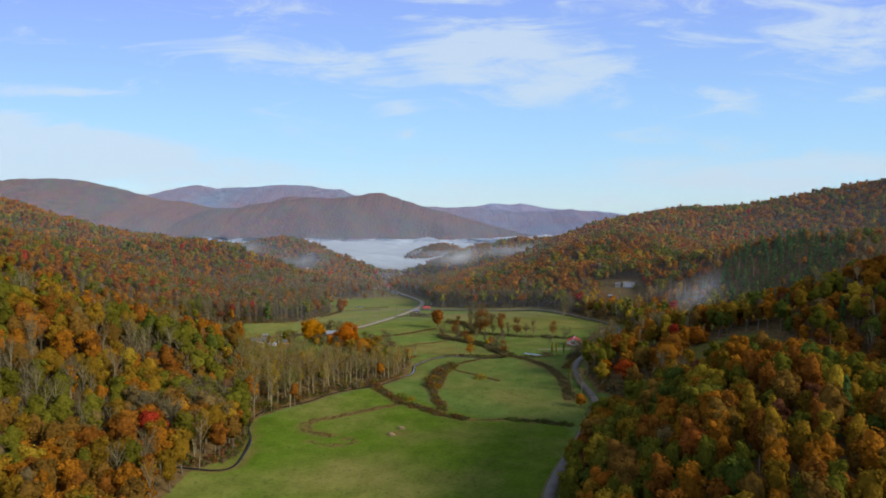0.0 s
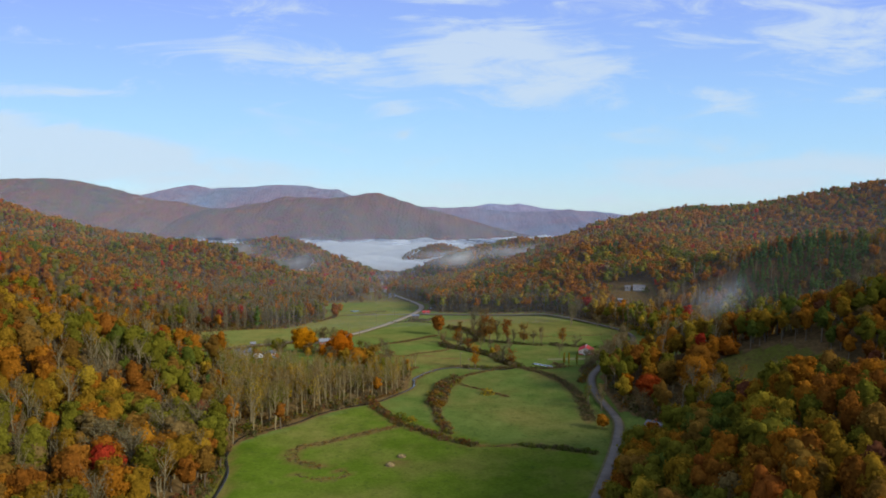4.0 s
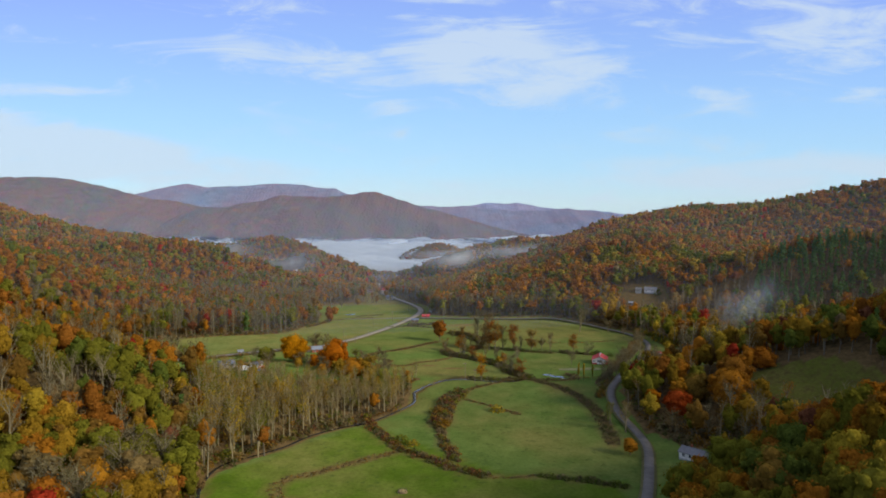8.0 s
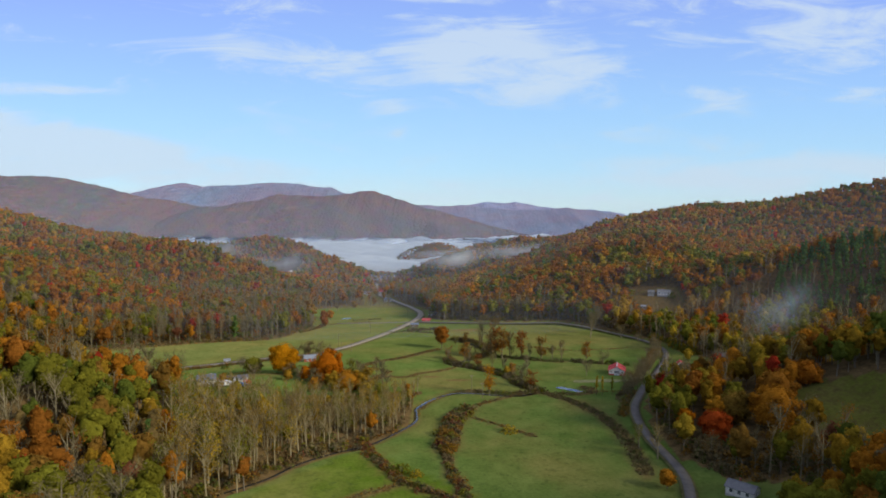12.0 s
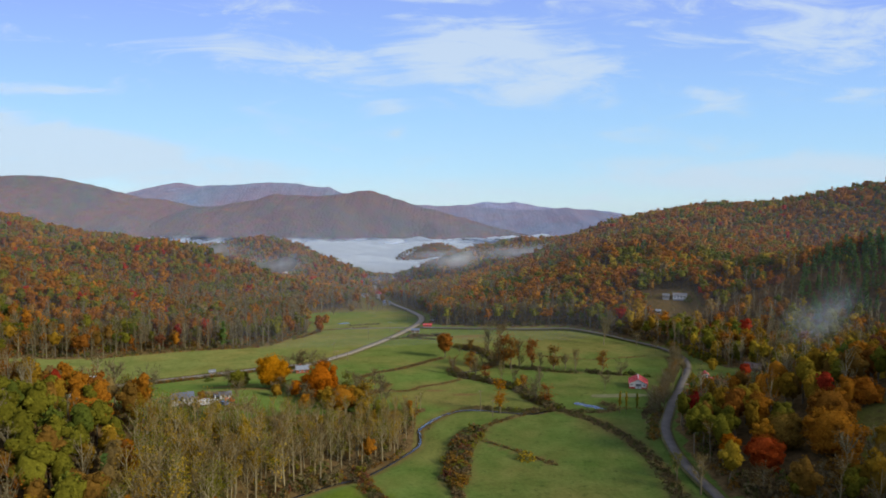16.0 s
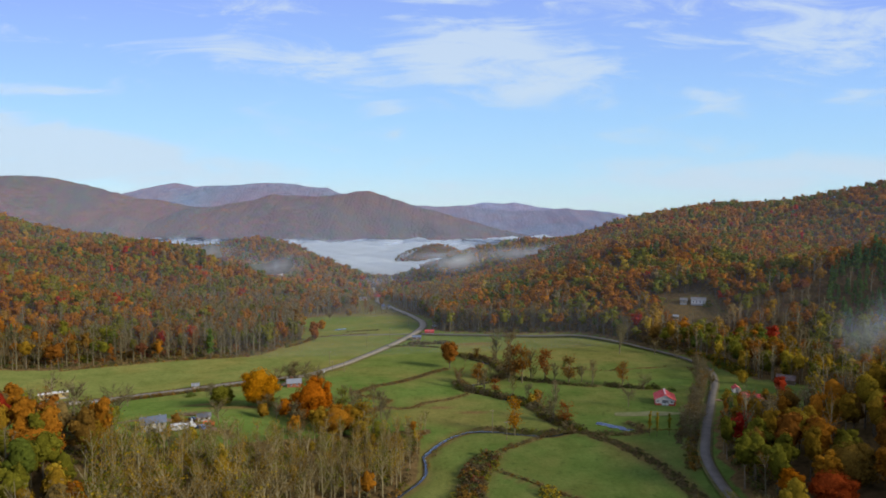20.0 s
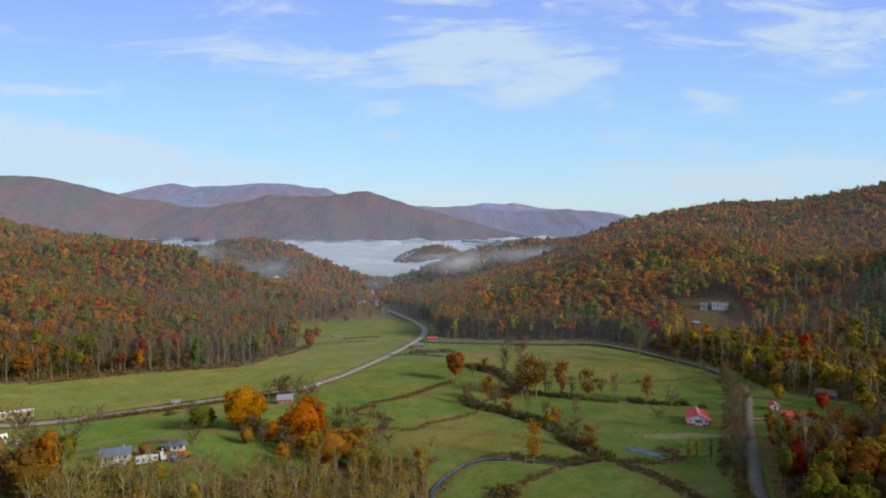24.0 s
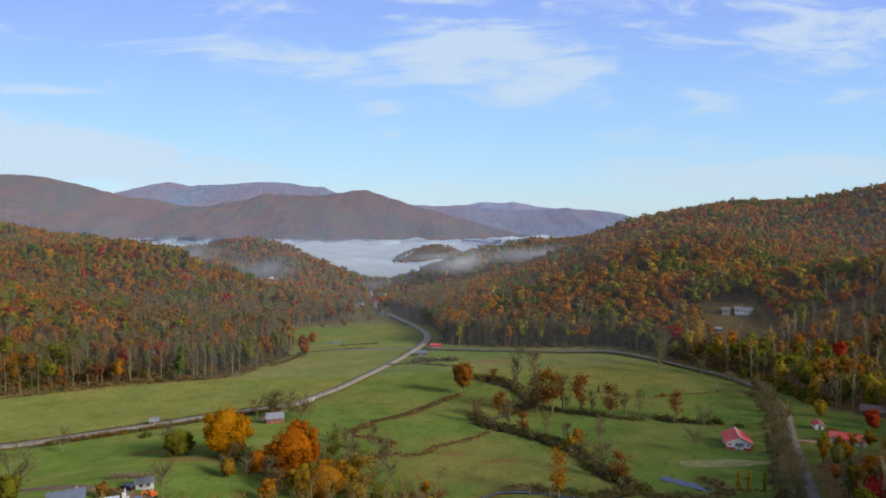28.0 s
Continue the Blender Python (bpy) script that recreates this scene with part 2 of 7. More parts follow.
def canopy_material(name, cols, scale):
    """Far wooded slopes: every crown a cell of its own colour and height; cols include the haze over them."""
    m, n, l = material(name)
    co = n.new("ShaderNodeTexCoord")
    cell = put(n, "ShaderNodeTexVoronoi", Scale=scale, Randomness=1.0)
    l.new(co.outputs["Object"], cell.inputs["Vector"])
    sep = n.new("ShaderNodeSeparateColor")
    l.new(cell.outputs["Color"], sep.inputs[0])
    r = ramp(n, [(i / (len(cols) - 1), c) for i, c in enumerate(cols)])
    stand = put(n, "ShaderNodeTexNoise", Scale=scale * 0.16, Detail=7.0, Roughness=0.72)
    l.new(co.outputs["Object"], stand.inputs["Vector"])
    add = n.new("ShaderNodeMath")
    add.operation = "MULTIPLY_ADD"
    l.new(sep.outputs[0], add.inputs[0])
    add.inputs[1].default_value = 0.55
    shift = n.new("ShaderNodeMath")
    shift.operation = "MULTIPLY_ADD"
    l.new(stand.outputs[0], shift.inputs[0])
    shift.inputs[1].default_value, shift.inputs[2].default_value = 1.9, -0.72
    l.new(shift.outputs[0], add.inputs[2])
    l.new(add.outputs[0], r.inputs[0])
    wide = put(n, "ShaderNodeTexNoise", Scale=scale * 0.05, Detail=4.0, Roughness=0.6)
    l.new(co.outputs["Object"], wide.inputs["Vector"])
    drift = ramp(n, [(0.35, (0.82, 1.08, 1.10)), (0.62, (1.16, 0.96, 0.92))])
    l.new(wide.outputs[0], drift.inputs[0])
    single = n.new("ShaderNodeMapRange")
    single.inputs["To Min"].default_value, single.inputs["To Max"].default_value = 0.80, 1.20
    l.new(sep.outputs[1], single.inputs["Value"])
    col = mixed(n, l, 1.0, mixed(n, l, 1.0, r.outputs[0], drift.outputs[0], "MULTIPLY"), single.outputs[0], "MULTIPLY")
    d = put(n, "ShaderNodeBsdfDiffuse", Roughness=0.9)
    l.new(col, d.inputs["Color"])
    b = put(n, "ShaderNodeBump", Strength=0.9, Distance=6.0)
    b.invert = True
    l.new(cell.outputs["Distance"], b.inputs["Height"])
    l.new(b.outputs[0], d.inputs["Normal"])
    finish(n, l, d.outputs[0])
    return m


def water_material():
    m, n, l = material("water")
    co = n.new("ShaderNodeTexCoord")
    w = put(n, "ShaderNodeTexNoise", Scale=0.22, Detail=6.0)
    l.new(co.outputs["Object"], w.inputs["Vector"])
    p = put(n, "ShaderNodeBsdfPrincipled", Roughness=0.05, IOR=1.33)
    p.inputs["Base Color"].default_value = (0.03, 0.034, 0.03, 1)
    p.inputs["Specular IOR Level"].default_value = 0.9
    b = put(n, "ShaderNodeBump", Strength=0.5, Distance=0.22)
    l.new(w.outputs[0], b.inputs["Height"])
    l.new(b.outputs[0], p.inputs["Normal"])
    finish(n, l, p.outputs[0])
    return m


def mist_material(name, dense, scale, thin=0.35, thick=0.7, tint=(0.76, 0.825, 0.850)):
    """Droplets in a thin sheet: white, letting most light through, torn by noise; fades to its rim by the 'veil' attribute."""
    m, n, l = material(name)
    co = n.new("ShaderNodeTexCoord")
    w = put(n, "ShaderNodeTexNoise", Scale=scale, Detail=6.0, Roughness=0.6, Distortion=0.4)
    l.new(co.outputs["Object"], w.inputs["Vector"])
    r = n.new("ShaderNodeMapRange")
    r.interpolation_type = "SMOOTHSTEP"
    for k, v in (("From Min", thin), ("From Max", thick), ("To Min", 0.0), ("To Max", dense)):
        r.inputs[k].default_value = v
    veil = n.new("ShaderNodeAttribute")
    veil.attribute_name = "veil"
    lift = n.new("ShaderNodeMath")
    lift.operation = "MULTIPLY_ADD"
    l.new(veil.outputs["Fac"], lift.inputs[0])
    lift.inputs[1].default_value = 0.5
    l.new(w.outputs[0], lift.inputs[2])
    drop = n.new("ShaderNodeMath")
    drop.operation = "SUBTRACT"
    l.new(lift.outputs[0], drop.inputs[0])
    drop.inputs[1].default_value = 0.25
    l.new(drop.outputs[0], r.inputs["Value"])
    fade = n.new("ShaderNodeMath")
    fade.operation = "MULTIPLY"
    l.new(r.outputs[0], fade.inputs[0])
    l.new(veil.outputs["Fac"], fade.inputs[1])
    d = n.new("ShaderNodeBsdfDiffuse")
    d.inputs["Color"].default_value = (*tint, 1)
    t = n.new("ShaderNodeBsdfTranslucent")
    t.inputs["Color"].default_value = (*tint, 1)
    half = put(n, "ShaderNodeMixShader", Fac=0.5)
    l.new(d.outputs[0], half.inputs[1])
    l.new(t.outputs[0], half.inputs[2])
    clear = n.new("ShaderNodeBsdfTransparent")
    mx = n.new("ShaderNodeMixShader")
    l.new(fade.outputs[0], mx.inputs[0])
    l.new(clear.outputs[0], mx.inputs[1])
    l.new(half.outputs[0], mx.inputs[2])
    finish(n, l, mx.outputs[0])
    return m


GROUND = ground_material()
LEAVES = foliage("forest_leaves")
BARK = surface("bark", (0.10, 0.082, 0.055), (0.19, 0.158, 0.105), scale=3.0, rough=0.95)
PALE_BARK = surface("pale_bark", (0.15, 0.128, 0.070), (0.28, 0.238, 0.140), scale=3.0, rough=0.95)
ASPHALT = surface("asphalt", (0.115, 0.104, 0.088), (0.18, 0.162, 0.138), scale=0.25, rough=0.9, fine=20)
WORN_ASPHALT = surface("worn_asphalt", (0.215, 0.182, 0.138), (0.30, 0.258, 0.195), scale=0.25, rough=0.9, fine=20)
GRAVEL = surface("gravel", (0.16, 0.105, 0.062), (0.25, 0.17, 0.105), scale=0.5, rough=0.95)
SHOULDER = surface("shoulder", (0.06, 0.065, 0.02), (0.12, 0.105, 0.035), scale=0.4, rough=0.95)
ROAD_PAINT = surface("road_paint", (0.45, 0.36, 0.10), (0.60, 0.50, 0.16), scale=1.0, rough=0.7)
WATER = water_material()
MUD = surface("bank_mud", (0.05, 0.038, 0.02), (0.12, 0.085, 0.045), scale=0.6, rough=0.95)


# ---- shared builders ----
def mesh_from(name, verts, faces, mat, smooth=False):
    me = bpy.data.meshes.new(name)
    me.from_pydata([tuple(v) for v in verts], [], faces)
    me.update()
    for mt in (mat if isinstance(mat, (list, tuple)) else (mat,)):
        me.materials.append(mt)
    if smooth:
        me.shade_smooth()
    return me


def quads_mesh(name, verts, quads, mats, which=None, colours=None):
    """A large joined mesh from arrays: n x 3 points, m x 4 corners (a triangle repeats nothing: it has 3), material and colour per face."""
    me = bpy.data.meshes.new(name)
    me.vertices.add(len(verts))
    me.vertices.foreach_set("co", np.ascontiguousarray(verts, dtype=np.float32).ravel())
    size = quads.shape[1]
    me.loops.add(quads.size)
    me.loops.foreach_set("vertex_index", np.ascontiguousarray(quads, dtype=np.int32).ravel())
    me.polygons.add(len(quads))
    me.polygons.foreach_set("loop_start", np.arange(0, quads.size, size, dtype=np.int32))
    me.polygons.foreach_set("loop_total", np.full(len(quads), size, dtype=np.int32))
    for mt in mats:
        me.materials.append(mt)
    if which is not None:
        me.polygons.foreach_set("material_index", which.astype(np.int32))
    if colours is not None:
        at = me.attributes.new("leaf_colour", "FLOAT_COLOR", "POINT")
        at.data.foreach_set("color", np.ascontiguousarray(np.c_[colours, np.ones(len(colours))], dtype=np.float32).ravel())
    me.update(calc_edges=True)
    return me


def part(name, bm, mat, parent=None, label=""):
    me = bpy.data.meshes.new(name)
    bm.to_mesh(me)
    bm.free()
    for mt in (mat if isinstance(mat, (list, tuple)) else (mat,)):
        me.materials.append(mt)
    ob = new(name, me)
    ob.parent = parent
    return tagged(ob, label)


def inside(poly, x, y):
    """Which points lie in the polygon."""
    x, y = np.asarray(x, float), np.asarray(y, float)
    res = np.zeros(np.broadcast(x, y).shape, bool)
    for (x0, y0), (x1, y1) in zip(poly, poly[1:] + poly[:1]):
        if y0 != y1:
            res ^= ((y0 > y) != (y1 > y)) & (x < (x1 - x0) * (y - y0) / (y1 - y0) + x0)
    return res


def along(points, step):
    """Evenly spaced points on a smooth line through the given ones, with the way across."""
    p = np.array(points, float)
    q = []
    for i in range(len(p) - 1):
        a, b, c, d = p[max(i - 1, 0)], p[i], p[i + 1], p[min(i + 2, len(p) - 1)]
        for t in np.linspace(0, 1, 12, endpoint=False):
            q.append(0.5 * (2 * b + (c - a) * t + (2 * a - 5 * b + 4 * c - d) * t * t + (3 * b - a - 3 * c + d) * t ** 3))
    q = np.array(q + [p[-1]])
    run = np.r_[0, np.cumsum(np.hypot(*np.diff(q, axis=0).T))]
    s = np.linspace(0, run[-1], max(2, int(run[-1] / step)))
    xy = np.c_[np.interp(s, run, q[:, 0]), np.interp(s, run, q[:, 1])]
    g = np.gradient(xy, axis=0)
    g /= np.maximum(np.hypot(g[:, 0], g[:, 1]), 1e-6)[:, None]
    return xy, np.c_[g[:, 1], -g[:, 0]]


def near_line(points, x, y):
    """Distance of points to a line."""
    xy, _ = along(points, 4.0)
    best = np.full(np.shape(x), 1e9)
    for a, b in zip(xy[:-1], xy[1:]):
        d = b - a
        t = np.clip(((x - a[0]) * d[0] + (y - a[1]) * d[1]) / (d @ d + 1e-9), 0, 1)
        best = np.minimum(best, np.hypot(x - a[0] - t * d[0], y - a[1] - t * d[1]))
    return best


# ---- plan of the valley ----
ROAD_EAST = [(6, -300), (10, -80), (15, 40), (20, 120), (25, 165), (29, 190), (35, 211), (46, 238), (57, 266), (66, 293), (71, 311), (72, 327), (71, 347), (72, 366), (76, 385), (84, 404), (92, 422),
             (106, 452), (120, 482), (134, 511), (143, 537), (144, 555), (138, 577), (124, 597), (107, 615), (84, 632), (58, 640), (22, 650), (-16, 661), (-34, 667)]
ROAD_WEST = [(-420, 452), (-300, 452), (-240, 458), (-197, 470), (-163, 490), (-128, 511), (-98, 528), (-88, 545), (-79, 563), (-68, 594), (-53, 632), (-42, 664), (-35.7, 683),
             (-33.5, 700), (-37, 729), (-45, 765), (-56, 800), (-67, 832), (-77, 861), (-88, 892), (-100, 965), (-109, 1071), (-122, 1180), (-140, 1300)]
STREAM = [(-135, 205), (-112, 214), (-95, 218), (-84, 219), (-79.5, 223), (-79.5, 234), (-82, 251), (-88, 268), (-88, 290), (-72, 311), (-64, 325), (-52, 338), (-41, 347), (-31, 364), (-24, 380),
          (-25, 398), (-18, 414), (-8, 426), (3, 427), (14, 423), (27, 420), (36, 428), (31, 446), (26, 464), (18, 477), (9, 488), (-4, 498), (-6, 508), (6, 515), (17, 529), (17, 548), (10, 566), (-2, 580)]
VALLEY = [(10, -850), (12, 0), (24, 100), (30, 170), (38, 208), (53, 234), (64, 248), (86, 253), (104, 272), (104, 298), (86, 306), (78, 326), (76, 346), (77, 366), (81, 384), (90, 410), (105, 440),
          (116, 453), (150, 455), (174, 478), (182, 505), (160, 518), (151, 545), (152, 560), (142, 582), (126, 602), (108, 621), (84, 638), (58, 647), (22, 657), (-16, 669), (-26, 680),
          (-24, 704), (-28, 736), (-36, 765), (-48, 800), (-68, 850), (-90, 940), (-98, 1010), (-98, 1095), (-134, 1095), (-132, 1000), (-128, 930), (-110, 850), (-100, 806), (-135, 789), (-152, 750), (-135, 704), (-126, 643), (-136, 613), (-150, 592), (-176, 576), (-203, 567), (-225, 553),
          (-245, 540), (-330, 510), (-440, 500), (-440, 425)]
VALLEY += [(-250, 405), (-200, 385), (-150, 362), (-122, 358), (-100, 372), (-84, 394), (-60, 412), (-40, 423), (-24, 428), (-27, 400), (-29, 367), (-44, 343), (-61, 327),
           (-76, 303), (-90, 274), (-85, 254), (-83, 228), (-92, 217), (-92, 203), (-88, 190), (-84, 150), (-78, 60), (-70, -850)]
CLEARING = [(122, 330), (126, 356), (142, 362), (164, 350), (178, 325), (174, 302), (152, 292), (128, 300)]
HILL_LAWN = [(150, 626), (152, 656), (168, 662), (192, 658), (197, 630), (174, 616)]
FAR_MEADOW = [(-222, 850), (-215, 880), (-178, 884), (-172, 855)]
OPEN = [VALLEY, CLEARING, HILL_LAWN, FAR_MEADOW]
WEST_FIELD = [(-440, 455), (-300, 455), (-197, 474), (-128, 515), (-98, 532), (-70, 594), (-55, 634), (-126, 643), (-136, 613), (-203, 567), (-245, 540), (-440, 520)]
NEAR_FIELD = [(10, -850), (40, 100), (30, 170), (44, 240), (52, 276), (12, 285), (-10, 307), (-43, 340), (-90, 276), (-86, 228), (-108, 200), (-80, 60), (-70, -850)]

ROUGH = [  # lines of scrub and rushes: points, width, height, spacing
    ([(-46, 349), (-37, 330), (-30, 317), (-25, 309), (-17, 302), (-8, 293), (0, 287), (6, 283)], 5.0, 2.4, 1.4),
    ([(29, 422), (20, 415), (10, 407), (1, 397)], 3.0, 1.4, 1.1),
    ([(0, 396), (-5, 383), (-9, 366), (-10, 350), (-11, 340)], 9.0, 3.8, 1.7),
    ([(2, 383), (9, 375), (17, 367), (26, 356)], 2.6, 1.2, 1.1),
    ([(24, 284), (31, 281), (39, 279), (46, 275), (52, 272)], 2.4, 2.3, 1.0),
    ([(41, 421), (51, 405), (57, 386), (61, 366), (62, 348), (61, 331), (59, 315)], 5.5, 1.25, 0.95),
    ([(68, 376), (76, 398), (84, 414)], 4.0, 2.4, 1.6),
    ([(-62, 480), (-53, 496), (-40, 509), (-26, 532), (-15, 547)], 4.6, 1.2, 1.1),
    ([(-48, 458), (-33, 459), (-26, 469), (-15, 476), (-4, 489)], 3.4, 0.8, 1.1),
    ([(-8, 512), (-6, 498), (8, 489), (18, 478), (27, 464), (30, 446), (36, 432), (40, 424)], 6.4, 3.6, 1.6),
    ([(22, 524), (29, 519), (43, 512), (57, 506), (66, 502)], 3.6, 3.0, 1.5),
    ([(72, 505), (85, 498), (98, 496)], 4.0, 3.6, 1.6),
    ([(40, 559), (57, 553), (81, 542), (101, 547), (121, 551)], 2.2, 1.1, 1.2),
    ([(-27, 306), (-39, 297), (-47, 291), (-54, 285), (-62, 280), (-65, 271), (-59, 263), (-50, 260)], 4.5, 0.55, 1.1),
    ([(-44, 257), (-40, 251), (-50, 249), (-58, 252)], 2.5, 0.45, 1.0),
    ([(-240, 463), (-197, 475), (-163, 495), (-128, 517), (-104, 531)], 2.4, 1.0, 1.2),
    ([(-5, 585), (12, 573), (18, 549), (20, 530), (7, 516)], 6.0, 3.6, 1.7),
    ([(-122, 655), (-100, 668), (-78, 672)], 3.0, 1.2, 1.4),
    ([(-130, 618), (-118, 650), (-127, 700)], 4.0, 2.5, 1.8),
    ([(-62, 436), (-50, 452), (-45, 470), (-60, 476)], 5.0, 1.5, 1.6),
    ([(-245, 537), (-203, 564), (-150, 589), (-136, 610)], 3.0, 2.0, 1.6),
    ([(66, 424), (74, 421), (80, 420)], 2.0, 1.2, 1.2),
    ([(-24, 384), (-21, 402), (-13, 418), (0, 431), (12, 428)], 2.0, 0.9, 1.2),
    ([(-56, 337), (-44, 348), (-34, 364)], 2.6, 1.4, 1.3),
    ([(-40, 627), (-26, 630), (-13, 631)], 4.5, 4.2, 1.8),
    ([(-58, 620), (-45, 622), (-28, 618), (-14, 614)], 3.0, 1.8, 1.4),
    ([(-96, 682), (-84, 686), (-70, 690)], 3.0, 1.6, 1.4),
    ([(28, 425), (44, 421), (60, 418), (66, 424), (64, 434)], 4.5, 2.2, 1.6),
    ([(-11, 342), (-10, 326), (-7, 310), (-4, 297)], 4.2, 2.4, 1.4),
    ([(6, 283), (14, 281.5), (24, 284)], 1.6, 0.7, 1.0),
]


def open_land(x, y):
    res = np.zeros(np.shape(x), bool)
    for poly in OPEN:
        res |= inside(poly, x, y)
    return res


# ---- the ground: one sheet out to the far ranges ----
def stretched(fine0, fine1, step, lo, hi, grow):
    a = list(np.arange(fine0, fine1 + step / 2, step))
    s = step
    while a[-1] < hi:
        s *= grow
        a.append(a[-1] + s)
    s = step
    while a[0] > lo:
        s *= grow
        a.insert(0, a[0] - s)
    return np.array(a)


PONDS = [(56.5, 431, 9.0, 2.6, -41), (-46.5, 254, 2.2, 1.0, 20), (-103, 697, 5.0, 2.5, 30)]


def pond_level(x, y, rx, ry, turned):
    c, s = math.cos(radians(turned)), math.sin(radians(turned))
    return min(ground_at(x + rx * math.cos(a) * c - ry * math.sin(a) * s, y + rx * math.cos(a) * s + ry * math.sin(a) * c) for a in np.linspace(0, 6.28, 24))


def build_ground():
    xs, ys = stretched(-230, 190, 3.8, -3600, 3600, 1.08), stretched(180, 680, 3.8, -900, 4900, 1.055)
    X, Y = np.meshgrid(xs, ys)
    Z = land(X, Y)
    wet = near_line(STREAM, X, Y)
    Z = Z - 1.3 * np.clip(1 - (wet - 1.5) / 2.5, 0, 1) * (Y < 600)
    for px, py, rx, ry, turned in PONDS:
        c, s = math.cos(radians(turned)), math.sin(radians(turned))
        u, v = ((X - px) * c + (Y - py) * s) / rx, ((Y - py) * c - (X - px) * s) / ry
        Z = np.where(np.hypot(u, v) < 1.25, np.minimum(Z, pond_level(px, py, rx, ry, turned) - 0.5), Z)
    for line, half in ((ROAD_WEST, 3.4), (ROAD_EAST, 2.2)):
        Z = Z - 0.8 * np.clip(1 - (near_line(line, X, Y) - half) / 5.0, 0, 1) * (Y > 150)
    Z = np.where(Y > 2600, np.minimum(Z, -60), Z)
    n, k = X.shape
    i = np.arange(n * k).reshape(n, k)
    quads = np.stack([i[:-1, :-1], i[:-1, 1:], i[1:, 1:], i[1:, :-1]], -1).reshape(-1, 4)
    me = quads_mesh("ground", np.stack([X, Y, Z], -1).reshape(-1, 3), quads, [GROUND])
    me.shade_smooth()
    x, y = X.ravel(), Y.ravel()
    lush = np.where(inside(NEAR_FIELD, x, y), 0.9, 0.35)
    lush = np.where(inside(WEST_FIELD, x, y), 0.1, lush)
    bare = np.where(inside(WEST_FIELD, x, y), 0.45, np.where(y > 520, 0.25, 0.0))
    # clearing gets the darker lush sward in place of deep shade there
    lush = np.where(inside(CLEARING, x, y), 1.0, lush)
    bare = np.where(y > 780, 0.3, bare)
    for (sx, sy, rx, ry, much) in ((-18, 448, 34, 18, 0.9), (70, 603, 60, 20, 0.6), (8, 622, 30, 12, 1.0), (84, 585, 50, 26, 0.8), (80, 528, 40, 14, 0.5), (-115, 690, 30, 40, 0.4), (-60, 640, 26, 30, 0.3), (-35, 215, 34, 30, 0.45), (52, 398, 12, 16, 0.6), (-25, 560, 24, 20, 0.25), (20, 330, 22, 30, 0.25), (-60, 290, 16, 14, 0.35), (-14, 470, 26, 14, 0.8), (-2, 452, 24, 16, 0.6), (20, 600, 40, 16, 0.6)):
        bare = np.maximum(bare, much * np.clip(1.7 - 1.5 * np.hypot((x - sx) / rx, (y - sy) / ry), 0, 1))
    soil = np.where(inside(CLEARING, x, y), 0.25, np.where(inside(HILL_LAWN, x, y), 0.75, np.where(y > 780, 0.4, 0.0)))
    for (sx, sy, rx, ry) in ((-125, 453, 18, 4.5), (-112, 437, 17, 3.6), (-104, 437, 12, 4), (6, 627, 20, 5), (-48, 655, 10, 5), (-100, 391, 14, 5), (-24, 262, 7, 3), (-19, 461, 8, 4), (-3, 453, 9, 3.5), (162, 640, 12, 5), (-80, 545, 6, 4), (-52, 262, 4, 2)):
        soil = np.maximum(soil, np.clip(1.6 - 1.6 * np.hypot((x - sx) / rx, (y - sy) / ry), 0, 1) * 0.8)
    soil = np.maximum(soil, 0.55 * np.clip(1 - (wet.ravel() - 1.4) / 1.8, 0, 1) * (y < 600))
    for line, width, high, _ in ROUGH:
        far = near_line(line, x, y)
        soil = np.maximum(soil, 0.75 * np.clip(1.25 - far / (width * 0.62), 0, 1))
    for key, val in (("meadow", np.where(inside(CLEARING, x, y), 0.58, open_land(x, y)).astype(float)), ("lush", lush), ("bare", bare), ("soil", soil)):
        at = me.attributes.new(key, "FLOAT", "POINT")
        at.data.foreach_set("value", np.ascontiguousarray(val, dtype=np.float32))
    ob = new("ground", me)
    return tagged(ob, "green pasture and brown leaf litter on a mountain valley floor", "ground", kind="structure")


build_ground()


def ribbon(name, points, width, lift, mat, label, category, kind="structure", step=3.0, parent=None, drop=0.25, level=None):
    """A strip that follows the land, with a crown and turned-down edges."""
    xy, side = along(points, step)
    rows, faces = [], []
    prof = ((-0.5, -drop), (-0.47, 0.0), (0.0, 0.05 if level is None else 0.0), (0.47, 0.0), (0.5, -drop))
    for (x, y), (sx, sy) in zip(xy, side):
        mid = max(ground_at(x + sx * width * k, y + sy * width * k) for k in (-0.5, 0, 0.5)) if level is None else ground_at(x, y) + level
        for k, dz in prof:
            rows.append((x + sx * width * k, y + sy * width * k, mid + lift + dz))
    w = len(prof)
    for i in range(len(xy) - 1):
        for j in range(w - 1):
            a = i * w + j
            faces.append((a, a + w, a + w + 1, a + 1))
    ob = new(name, mesh_from(name, rows, faces, mat, True))
    ob.parent = parent
    return tagged(ob, label, category, kind=kind)


